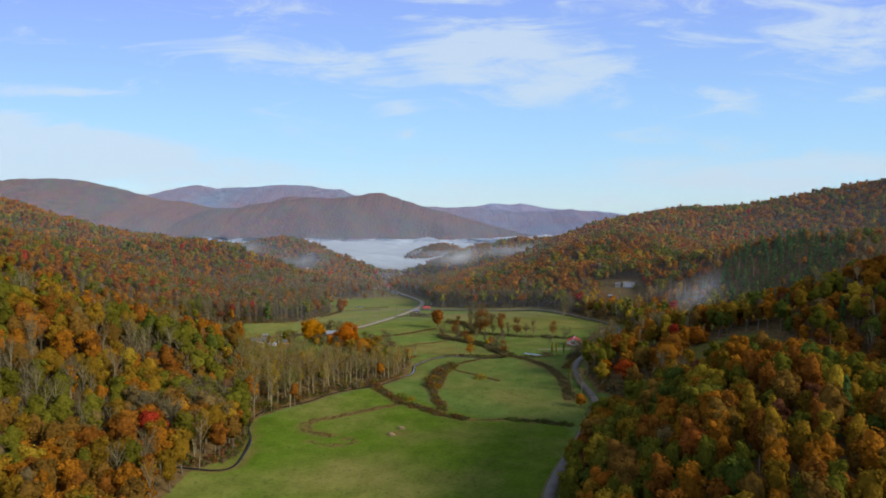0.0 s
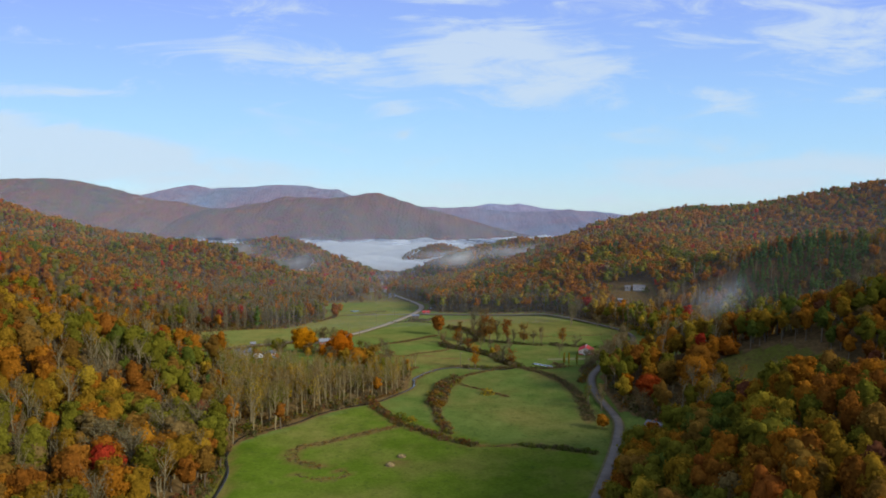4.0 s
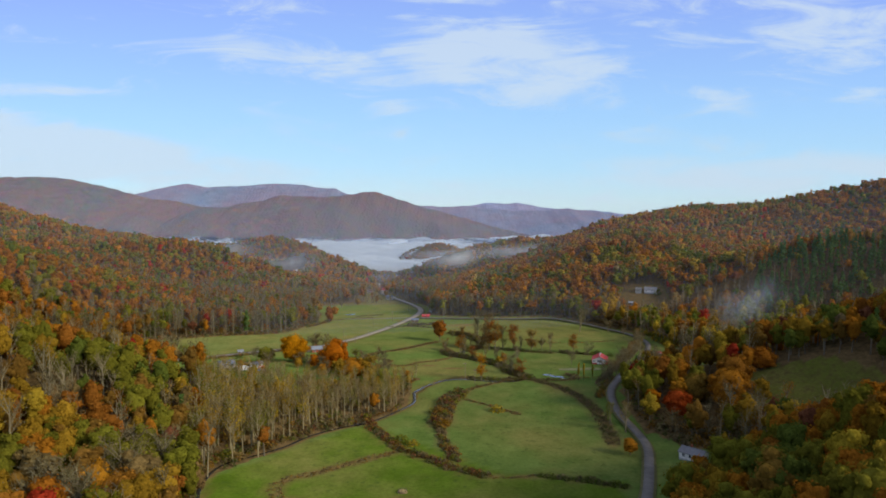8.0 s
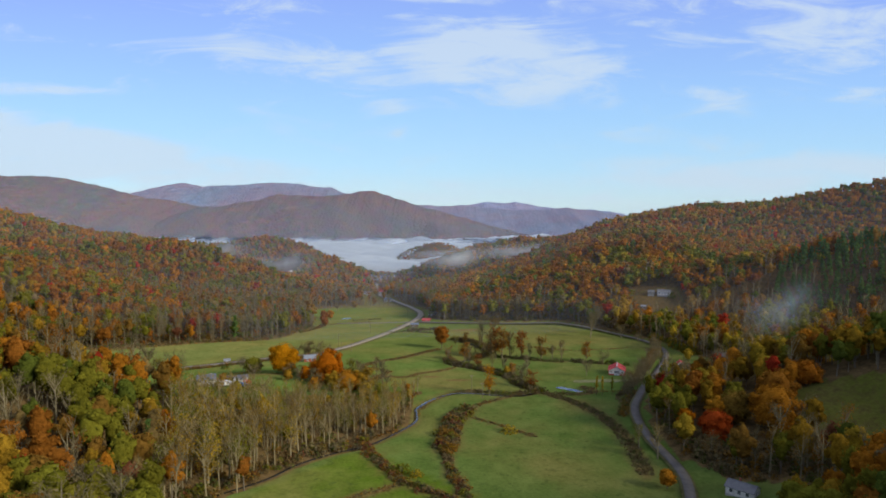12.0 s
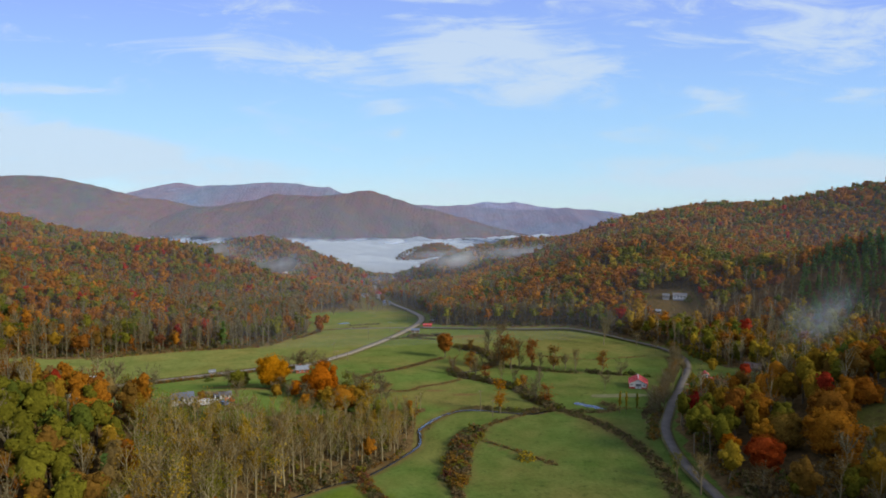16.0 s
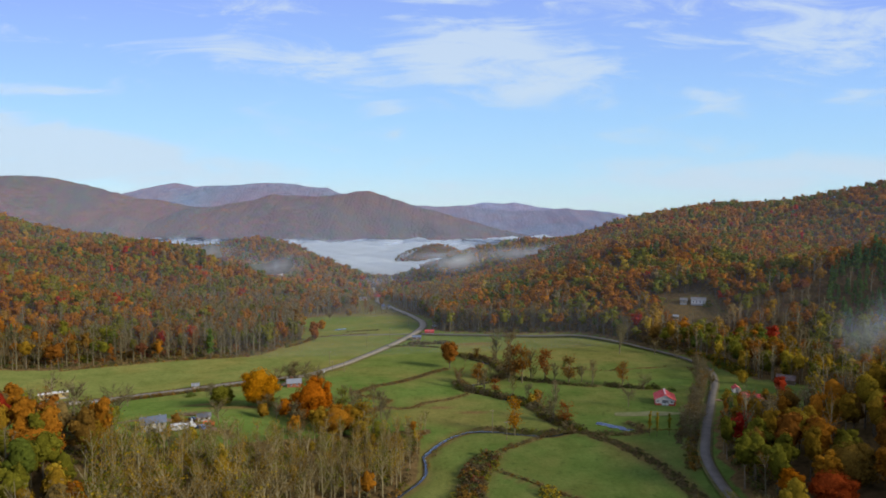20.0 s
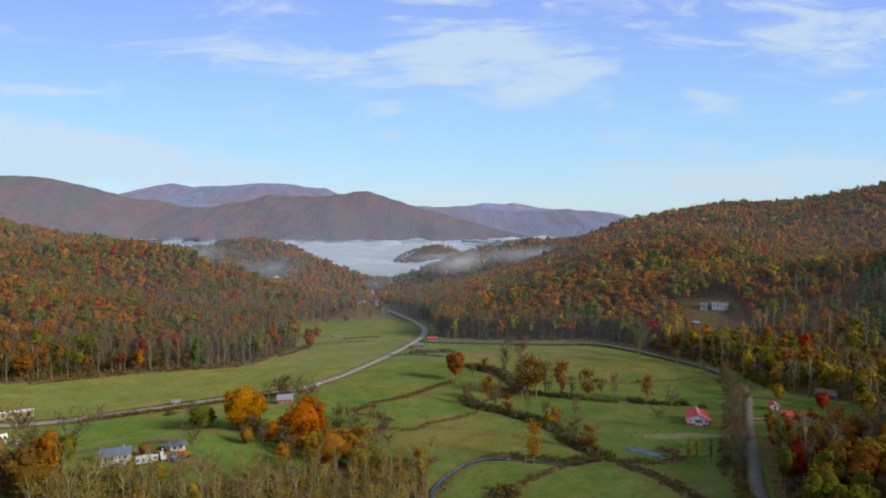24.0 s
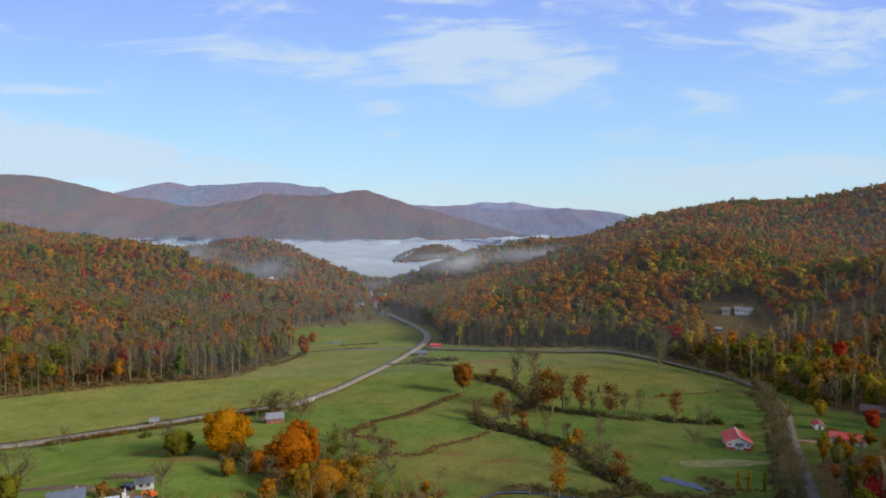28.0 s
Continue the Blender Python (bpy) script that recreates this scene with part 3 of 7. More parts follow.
ribbon("road_shoulder", ROAD_EAST, 5.2, -0.22, SHOULDER, "grassy brown verge along a valley road", "verge")
ribbon("road", ROAD_EAST, 3.4, 0.24, ASPHALT, "narrow grey asphalt lane winding along the valley edge", "road")
ribbon("road_shoulder", ROAD_WEST, 7.8, -0.22, SHOULDER, "grassy brown verge along the main road", "verge")
ribbon("road", ROAD_WEST, 5.2, 0.24, WORN_ASPHALT, "pale grey two-lane country road curving through pasture", "road")
ribbon("centre_line", ROAD_WEST, 0.25, 0.31, ROAD_PAINT, "faded yellow centre line", "road marking", drop=0.01)
ribbon("stream", STREAM[:16], 1.2, 0.0, WATER, "narrow creek under a wooded bank", "stream", level=-0.75, drop=0.02)
ribbon("stream", STREAM[15:], 1.7, 0.0, WATER, "shallow sky-reflecting creek between grassy banks", "stream", level=-0.75, drop=0.02)


# ---- far ranges and fog ----
def range_of(name, skyline, dist, depth, foot, mat, label, seed, ridges=1.0):
    """A long wooded mountain: its crest follows the given bearings and rises, its face is cut by spurs."""
    rng = np.random.default_rng(seed)
    az, el = np.array(skyline).T
    a = np.linspace(az[0], az[-1], 420)
    rise = np.interp(a, az, el)
    kern = np.hanning(9)
    rise = np.convolve(np.pad(rise, 4, mode="edge"), kern / kern.sum(), "valid")
    crest = 89 + rise * (dist - 116) + 3.0 * np.sin(a * 190 + seed) * np.sin(a * 71) + rng.normal(0, 0.9, len(a))
    v = np.linspace(0, 1.35, 34)
    A, V = np.meshgrid(a, v)
    C = np.broadcast_to(crest, A.shape)
    spur = np.sin(A * 23 + seed + 1.5 * np.sin(A * 11)) * 0.50 + np.sin(A * 39 + 2 * seed + V * 2) * 0.28 + 0.12 * np.sin(A * 90 + V * 5)
    body = np.clip(V, 0, 1)
    shape = body ** (1.0 - 0.55 * spur * np.sin(body * math.pi)) * 0.93 + 0.07 * np.sin(body * math.pi / 2)
    y = dist - depth * (1 - V) * (1 + 0.28 * spur * (1 - body)) + 130 * spur * ridges * (1 - body)
    gully = np.sin(A * 41 + 3.2 * np.sin(V * 2.6 + seed) + 2.0 * np.sin(A * 13) + seed) + 0.7 * np.sin(A * 83 - 3.2 * V + 2.4 * np.sin(A * 29 + 2 * V)) + 0.45 * np.sin(A * 171 + 5 * V + 2 * np.sin(V * 7 + A * 50))
    y = y + ridges * 6 * gully * np.sin(np.clip(V, 0, 1) * math.pi)
    z = foot + (C - foot) * np.where(V <= 1, shape, 1 - (V - 1) * 0.9)
    x = A * (dist - 116) - 13
    n, k = A.shape
    i = np.arange(n * k).reshape(n, k)
    quads = np.stack([i[:-1, :-1], i[:-1, 1:], i[1:, 1:], i[1:, :-1]], -1).reshape(-1, 4)
    me = quads_mesh(name, np.stack([x, y, z], -1).reshape(-1, 3), quads, [mat])
    me.shade_smooth()
    return tagged(new(name, me), label, "mountain", kind="structure")


def bearings(pairs):
    return [((x - 784) / 1120, (379.4 - y) / 1120) for x, y in pairs]


# the woods' own colours plus painted haze, bluer and paler for farther ranges
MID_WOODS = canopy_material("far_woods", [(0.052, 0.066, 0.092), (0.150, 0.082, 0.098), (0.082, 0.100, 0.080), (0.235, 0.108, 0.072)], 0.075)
HAZE_BLUE_WOODS = canopy_material("haze_blue_woods", [(0.110, 0.138, 0.230), (0.185, 0.165, 0.225), (0.135, 0.158, 0.210)], 0.06)
HAZE_PALE_WOODS = canopy_material("haze_pale_woods", [(0.190, 0.215, 0.330), (0.230, 0.225, 0.320)], 0.05)
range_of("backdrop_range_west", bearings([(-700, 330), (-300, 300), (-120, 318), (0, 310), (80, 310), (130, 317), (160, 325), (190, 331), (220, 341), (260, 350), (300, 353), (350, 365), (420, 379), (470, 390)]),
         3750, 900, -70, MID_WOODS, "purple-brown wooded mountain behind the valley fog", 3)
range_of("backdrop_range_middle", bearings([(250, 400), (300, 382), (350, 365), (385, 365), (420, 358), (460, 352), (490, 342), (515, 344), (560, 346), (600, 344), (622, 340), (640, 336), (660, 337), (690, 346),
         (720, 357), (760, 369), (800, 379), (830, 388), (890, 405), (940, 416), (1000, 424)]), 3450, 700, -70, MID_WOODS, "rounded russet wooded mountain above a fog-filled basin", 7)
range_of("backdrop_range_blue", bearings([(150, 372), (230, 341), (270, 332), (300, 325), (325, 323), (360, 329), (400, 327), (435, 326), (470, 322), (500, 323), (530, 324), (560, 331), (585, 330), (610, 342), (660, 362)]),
         4420, 700, -40, HAZE_BLUE_WOODS, "distant mountain crest hazed blue-violet", 5)
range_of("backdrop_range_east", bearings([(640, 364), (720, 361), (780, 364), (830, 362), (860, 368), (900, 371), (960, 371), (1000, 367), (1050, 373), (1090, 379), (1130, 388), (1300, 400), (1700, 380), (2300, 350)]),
         4050, 700, -60, HAZE_BLUE_WOODS, "low wooded mountain far down the valley, hazed violet", 9)
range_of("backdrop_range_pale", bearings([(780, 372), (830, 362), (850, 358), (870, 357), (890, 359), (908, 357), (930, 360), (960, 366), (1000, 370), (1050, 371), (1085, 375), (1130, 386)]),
         4560, 500, -20, HAZE_PALE_WOODS, "faraway ridge hazed pale behind the low mountains", 11)


def fog_sheet(x0, x1, y0, y1, z, lump, seed, rim, mat, name, label, step=22.0):
    xs, ys = np.arange(x0, x1 + 1, step), np.arange(y0, y1 + 1, step)
    X, Y = np.meshgrid(xs, ys)
    Z = z + lump * (np.sin(X / 61 + seed) * np.sin(Y / 83 + 2 * seed) + 0.6 * np.sin(X / 27 + 3 * seed) * np.sin(Y / 35) + 0.35 * np.sin(X / 13 + Y / 19))
    Z = Z - 45 * np.clip((y0 + 190 - Y) / 190, 0, 1) ** 2          # the near end sinks into the gap
    n, k = X.shape
    i = np.arange(n * k).reshape(n, k)
    quads = np.stack([i[:-1, :-1], i[:-1, 1:], i[1:, 1:], i[1:, :-1]], -1).reshape(-1, 4)
    me = quads_mesh(name, np.stack([X, Y, Z], -1).reshape(-1, 3), quads, [mat])
    me.shade_smooth()
    u, v = 2 * (X - x0) / (x1 - x0) - 1, 2 * (Y - y0) / (y1 - y0) - 1
    veil = np.clip((1 - np.abs(u)) / rim, 0, 1) * np.clip((1 - np.abs(v)) / rim, 0, 1)
    at = me.attributes.new("veil", "FLOAT", "POINT")
    at.data.foreach_set("value", np.ascontiguousarray(veil.ravel(), dtype=np.float32))
    return new(name, me)


FOG = mist_material("valley_fog", 0.85, 0.006, 0.12, 0.40)
PLUME = mist_material("fog_plume", 0.7, 0.012, 0.25, 0.8)
WISP = mist_material("drifting_mist", 0.40, 0.030, 0.34, 0.90, (0.66, 0.75, 0.84))
bank = tagged(new("fog_bank"), "white morning fog filling the low basin beyond the gap", "fog", kind="stuff")
for q in range(2):
    lay = fog_sheet(-1500, 900, 1340 + 40 * q, 3300, -21 - 9.0 * q, 8.0, q * 1.7, 0.06, FOG, "fog_layer", "")
    lay.parent = bank

# faint morning haze put into tinted upright sheets across the valley, thinning upward
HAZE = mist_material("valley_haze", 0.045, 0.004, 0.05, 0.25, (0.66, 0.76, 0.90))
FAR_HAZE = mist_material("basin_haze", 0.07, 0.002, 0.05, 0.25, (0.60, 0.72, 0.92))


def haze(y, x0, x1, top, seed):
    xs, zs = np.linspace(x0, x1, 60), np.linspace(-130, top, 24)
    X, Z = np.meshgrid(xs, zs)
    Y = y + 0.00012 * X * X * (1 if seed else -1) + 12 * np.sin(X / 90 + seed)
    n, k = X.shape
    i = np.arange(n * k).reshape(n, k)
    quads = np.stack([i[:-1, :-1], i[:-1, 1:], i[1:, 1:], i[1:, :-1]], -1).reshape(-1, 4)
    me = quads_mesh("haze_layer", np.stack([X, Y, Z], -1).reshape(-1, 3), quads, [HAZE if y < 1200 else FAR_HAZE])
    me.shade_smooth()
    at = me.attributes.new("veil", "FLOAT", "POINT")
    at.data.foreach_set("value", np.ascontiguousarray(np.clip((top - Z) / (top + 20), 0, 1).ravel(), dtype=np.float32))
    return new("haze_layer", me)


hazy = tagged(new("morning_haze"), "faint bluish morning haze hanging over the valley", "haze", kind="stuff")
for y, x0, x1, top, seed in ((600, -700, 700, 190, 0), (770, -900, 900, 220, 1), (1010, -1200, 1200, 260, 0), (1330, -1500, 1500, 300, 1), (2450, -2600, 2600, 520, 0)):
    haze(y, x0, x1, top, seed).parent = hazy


def wisp(cx, cy, cz, rx, ry, rz, seed, label, layers=1, mat=WISP):
    """A torn scrap of mist: nested soft shells."""
    top = tagged(new("mist_wisp"), label, "mist", kind="stuff")
    rng = np.random.default_rng(seed)
    for q in range(layers):
        bm = bmesh.new()
        bmesh.ops.create_grid(bm, x_segments=14, y_segments=10, size=1.0)
        off = q - (layers - 1) / 2
        lay = bm.verts.layers.float.new("veil")
        wide = math.sqrt(max(0.1, 1 - off * off))
        for v in bm.verts:
            u, w = v.co.x, v.co.y
            v[lay] = max(0.0, 1 - math.hypot(u, w)) ** 0.8
            v.co = Vector((u * rx * wide, off * ry + 0.25 * ry * math.sin(3 * u + seed + q), w * rz * wide + 0.15 * rz * math.sin(4 * u + q)))
        ob = part("mist_layer", bm, mat, top)
        ob.rotation_euler = (0, 0, rng.uniform(-0.25, 0.25))
    top.location = (cx, cy, cz)
    return top


wisp(172, 432, 41, 44, 14, 19, 1, "grey wisp of mist drifting over bare trees", 1)
frng = np.random.default_rng(41)
for k in range(17):
    wisp(-1480 + 115 * k + frng.uniform(-40, 40), 2560 + frng.uniform(-120, 160), -17 + frng.uniform(-6, 5), frng.uniform(90, 190), 30, frng.uniform(14, 30), 20 + k, "soft white plume along the top of valley fog", mat=PLUME)
wisp(-330, 985, 36, 100, 25, 26, 2, "thin mist clinging to a wooded slope", mat=PLUME)
wisp(-235, 995, 20, 85, 25, 22, 3, "thin mist clinging to a wooded slope", mat=PLUME)
wisp(150, 1225, 26, 140, 30, 20, 4, "thin mist trailing over a wooded spur", mat=PLUME)
wisp(15, 1265, 10, 100, 30, 26, 5, "thin mist trailing over a wooded spur", mat=PLUME)
wisp(-20, 1690, -8, 190, 30, 15, 6, "thin mist drifting round a wooded knoll")
wisp(-130, 1290, -32, 90, 30, 16, 7, "thin mist filling the gap between two slopes")


# ---- trees ----
PALETTE = {  # real leaf colours of an October wood
    "rust": (0.270, 0.105, 0.016), "orange": (0.350, 0.145, 0.014), "ochre": (0.275, 0.165, 0.016), "olive": (0.160, 0.152, 0.017), "green": (0.105, 0.130, 0.020),
    "red": (0.340, 0.040, 0.016), "brown": (0.215, 0.118, 0.022), "yellow": (0.360, 0.250, 0.024), "tan": (0.200, 0.140, 0.048), "grey": (0.185, 0.152, 0.070), "pine": (0.095, 0.155, 0.036),
    "scrub": (0.140, 0.114, 0.056), "dull": (0.175, 0.128, 0.056), "moss": (0.108, 0.120, 0.032), "maroon": (0.180, 0.070, 0.032)}


def tube(p0, p1, r0, r1, sides):
    """Corners and quads of a tapered limb."""
    p0, p1 = np.array(p0, float), np.array(p1, float)
    w = (p1 - p0) / max(np.linalg.norm(p1 - p0), 1e-6)
    a = np.cross(w, (0.3, 0.8, 0.52))
    a /= np.linalg.norm(a)
    b = np.cross(w, a)
    ang = np.arange(sides) * 2 * math.pi / sides
    ring = np.cos(ang)[:, None] * a + np.sin(ang)[:, None] * b
    v = np.r_[p0 + ring * r0, p1 + ring * r1]
    k = np.arange(sides)
    return v, np.stack([k, (k + 1) % sides, (k + 1) % sides + sides, k + sides], 1)


def cards(centres, outward, size, rng):
    """Leaf clusters: small bent leaves of four corners, turned mostly outward."""
    n = len(centres)
    nor = outward * 1.3 + rng.normal(0, 0.55, (n, 3)) + (0, 0, 0.3)
    nor /= np.linalg.norm(nor, axis=1)[:, None]
    a = np.cross(nor, rng.normal(0, 1, (n, 3)))
    a /= np.linalg.norm(a, axis=1)[:, None]
    b = np.cross(nor, a)
    s = size * rng.uniform(0.6, 1.35, (n, 1))
    t = s * rng.uniform(0.55, 0.95, (n, 1))
    v = np.stack([centres - a * s, centres - b * t + nor * s * 0.25, centres + a * s * 0.9, centres + b * t - nor * s * 0.2], 1).reshape(-1, 3)
    return v, np.arange(4 * n).reshape(n, 4)


def cube_ball(n):
    """A ball of quads, n by n on each of six sides."""
    vs, fs = [], []
    t = np.linspace(-1, 1, n + 1)
    for ax in range(3):
        for sg in (-1, 1):
            at = len(vs)
            for a in t:
                for b in t:
                    p = np.zeros(3)
                    p[ax], p[(ax + 1) % 3], p[(ax + 2) % 3] = sg, a * sg, b
                    vs.append(p / np.linalg.norm(p))
            for i in range(n):
                for j in range(n):
                    a = at + i * (n + 1) + j
                    fs.append((a, a + n + 1, a + n + 2, a + 1))
    vs = np.array(vs)
    _, first, back = np.unique(np.round(vs, 4), axis=0, return_index=True, return_inverse=True)
    return vs[first], back.ravel()[np.array(fs)]


BALLS = {n: cube_ball(n) for n in (1, 2, 3)}


def lump(c, r, n, rng):
    """One leafy mass of a crown: an uneven ball."""
    v, f = BALLS[n]
    dent = 1 + rng.uniform(-0.22, 0.18, (len(v), 1))
    return np.asarray(c) + v * dent * r * (1, 1, 0.82), f


def gather(chunks):
    vs, fs, at = [], [], 0
    for v, f in chunks:
        vs.append(v)
        fs.append(f + at)
        at += len(v)
    return (np.concatenate(vs), np.concatenate(fs)) if vs else (np.zeros((0, 3)), np.zeros((0, 4), int))


def broadleaf(rng, leaves, size, width=0.27, base=0.30, sides=5, limbs=5, ball=2, clump=6, core=0.85, knob=1.0, lobe=1, skirt=-0.45):
    """Unit-high tree: (trunk and limbs), (leafy masses and leaf sprays). The crown is one uneven dome with bulges and gaps."""
    lean = rng.normal(0, 0.02, 2)
    fork = np.array((lean[0], lean[1], base + 0.10))
    wood = [tube((0, 0, -0.06), fork, 0.019, 0.013, sides)]
    mid, tall = (base + 1.0) / 2 + 0.02, (1.0 - base) / 2
    squash = np.array((width * rng.uniform(0.85, 1.1), width * rng.uniform(0.85, 1.1), tall))
    heart = np.array((lean[0], lean[1], mid))
    bulges = []
    for k in range(clump):
        ang = k * 2.4 + rng.uniform(-0.5, 0.5)
        up = rng.uniform(skirt, 0.9)
        r = math.sqrt(max(0.05, 1 - up * up))
        d = np.array((math.cos(ang) * r, math.sin(ang) * r, up))
        bulges.append((heart + d * squash * rng.uniform(0.62, 0.8) * (1.1 - 0.1 * knob) ** 1.5, width * knob * rng.uniform(0.34, 0.52), d))
    for k in range(min(limbs, clump)):
        wood.append(tube(fork * (1, 1, rng.uniform(0.8, 1)), bulges[k][0] * (0.95, 0.95, 0.98), 0.008, 0.003, 3))
    v, f = BALLS[ball]
    pear = 1 - 0.25 * v[:, 2:] * (v[:, 2:] > 0) * (1, 1, 0)
    mass = [(heart + v * pear * squash * core * 0.8 * (1 + rng.uniform(-0.16, 0.12, (len(v), 1))), f)]
    mass += [lump(c, r * core * (0.8 if ball > 2 else 1), lobe, rng) for c, r, _ in bulges]
    n0 = leaves // 3
    d = rng.normal(0, 1, (n0, 3))
    d /= np.linalg.norm(d, axis=1)[:, None]
    cs, out = [heart + d * (1, 1, 0.95) * squash * rng.uniform(0.74, 0.92, (n0, 1))], [d]
    for c, r, _ in bulges:
        k = max(2, (leaves - n0) // max(1, clump))
        d = rng.normal(0, 1, (k, 3)) + (c - heart) / squash
        d /= np.linalg.norm(d, axis=1)[:, None]
        cs.append(c + d * (1, 1, 0.85) * r * rng.uniform(0.85, 1.08, (k, 1)))
        out.append(d)
    return gather(wood), gather(mass + [cards(np.concatenate(cs), np.concatenate(out), size, rng)])


def bare_tree(rng, twigs, leaves, size, sides=4, tall=True, limbs=9, stout=1.0, spray=0, low=0.32):
    """Unit-high leafless tree: long trunk, upswept limbs, fine twigs, a few last leaves."""
    lean = rng.normal(0, 0.025, 2)
    top = np.array((lean[0], lean[1], 0.93))
    wood = [tube((0, 0, -0.06), top * (0.6, 0.6, 0.6), 0.013 * stout, 0.009 * stout, sides), tube(top * 0.6, top, 0.009 * stout, 0.002, 3)]
    tips = []
    for k in range(limbs):
        z0 = rng.uniform(low if tall else 0.18, 0.78)
        ang = rng.uniform(0, 2 * math.pi)
        ln = rng.uniform(0.6, 1.0) * min(0.36, 1.02 - z0) * (1.0 if tall else 1.15)
        p0 = np.array((lean[0] * z0, lean[1] * z0, z0))
        p1 = p0 + (math.cos(ang) * ln * (0.5 if tall else 0.85), math.sin(ang) * ln * (0.5 if tall else 0.85), ln * 0.9)
        wood.append(tube(p0, p1, 0.0055 * stout, 0.002 * stout, 3))
        tips.append((p0, p1))
    for k in range(twigs):
        p0, p1 = tips[rng.integers(len(tips))]
        s = p0 + (p1 - p0) * rng.uniform(0.3, 1)
        d = rng.normal(0, 0.055, 3) + (0, 0, 0.06)
        wood.append(tube(s, s + d, 0.0024 * stout, 0.0008 * stout, 3))
    pick = rng.integers(len(tips), size=leaves)
    a, b = np.array([t[0] for t in tips])[pick], np.array([t[1] for t in tips])[pick]
    c = a + (b - a) * rng.uniform(0.35, 1.15, (leaves, 1)) + rng.normal(0, 0.055, (leaves, 3))
    last = [cards(c, c - (0, 0, 0.6), size, rng)]
    if spray:
        # fine twigs: slender upswept blades round the limbs
        pick = rng.integers(len(tips), size=spray)
        a, b = np.array([t[0] for t in tips])[pick], np.array([t[1] for t in tips])[pick]
        c = a + (b - a) * rng.uniform(0.25, 1.1, (spray, 1))
        w = rng.normal(0, 0.045, (spray, 3)) + (0, 0, 0.055)
        side = np.cross(w, rng.normal(0, 1, (spray, 3)))
        side *= 0.0022 * stout / np.maximum(np.linalg.norm(side, axis=1), 1e-9)[:, None]
        last.append((np.stack([c - side, c + side, c + w + side * 0.3, c + w - side * 0.3], 1).reshape(-1, 3), np.arange(4 * spray).reshape(spray, 4)))
    return gather(wood), gather(last)


def conifer(rng, leaves, size, sides=5):
    """Unit-high pine: straight trunk and tiers of drooping needle sprays."""
    wood = [tube((0, 0, -0.05), (0, 0, 0.97), 0.016, 0.002, sides)]
    z = rng.uniform(0.16, 1.0, leaves) ** 0.85
    ang = rng.uniform(0, 2 * math.pi, leaves)
    rad = 0.20 * (1.04 - z) ** 0.8 * rng.uniform(0.35, 1.0, leaves)
    c = np.stack([np.cos(ang) * rad, np.sin(ang) * rad, z - 0.25 * rad], 1)
    return gather(wood), cards(c, np.stack([np.cos(ang), np.sin(ang), 0.6 + 0 * z], 1), size, rng)


def shrub(rng, leaves, size):
    d = rng.normal(0, 1, (leaves, 3))
    d /= np.linalg.norm(d, axis=1)[:, None]
    d[:, 2] = np.abs(d[:, 2])
    c = d * (0.55, 0.55, 0.85) * rng.uniform(0.6, 1.05, (leaves, 1))
    wood = [tube((0, 0, -0.05), (math.cos(k * 2.1) * 0.25, math.sin(k * 2.1) * 0.25, 0.7), 0.03, 0.01, 3) for k in range(2)]
    return gather(wood), cards(c, d, size, rng)


PROTO = {}
prng = np.random.default_rng(5)
for lod, leaves, size, ball, clump, sides, limbs, core, lobe, slim in (("close", 400, 0.0225, 3, 6, 4, 3, 0.95, 2, 0.76), ("near", 180, 0.029, 2, 4, 4, 3, 0.95, 2, 0.78), ("semi", 90, 0.038, 2, 6, 3, 2, 0.82, 1, 0.86),
                                                                       ("mid", 34, 0.052, 1, 5, 3, 0, 0.88, 1, 0.95), ("far", 6, 0.075, 1, 2, 3, 0, 0.92, 1, 1.15)):
    PROTO["leaf", lod] = [broadleaf(prng, leaves, size, width=slim * prng.uniform(0.22, 0.31), base=prng.uniform(0.16, 0.34), sides=sides, limbs=limbs, ball=ball, clump=clump, core=core, lobe=lobe) for _ in range(10)]
    PROTO["bare", lod] = [bare_tree(prng, {"close": 26, "near": 16, "semi": 8, "mid": 4, "far": 0}[lod], {"close": 130, "near": 84, "semi": 46, "mid": 24, "far": 8}[lod], size * 0.6, limbs={"close": 10, "near": 9, "semi": 8, "mid": 6, "far": 3}[lod],
                                    stout={"close": 1.2, "near": 1.3, "semi": 1.6, "mid": 1.8, "far": 1.8}[lod], spray={"close": 150, "near": 110, "semi": 60, "mid": 30, "far": 8}[lod], low=0.24) for _ in range(7)]
    PROTO["pine", lod] = [conifer(prng, {"close": 200, "near": 130, "semi": 100, "mid": 70, "far": 26}[lod], {"close": 0.04, "near": 0.05, "semi": 0.058, "mid": 0.07, "far": 0.11}[lod]) for _ in range(5)]
PROTO["shrub", "near"] = [shrub(prng, 56, 0.115) for _ in range(8)]
PROTO["twiggy", "near"] = [bare_tree(prng, 20, 120, 0.017, limbs=12, stout=1.2, spray=120, low=0.26) for _ in range(8)]


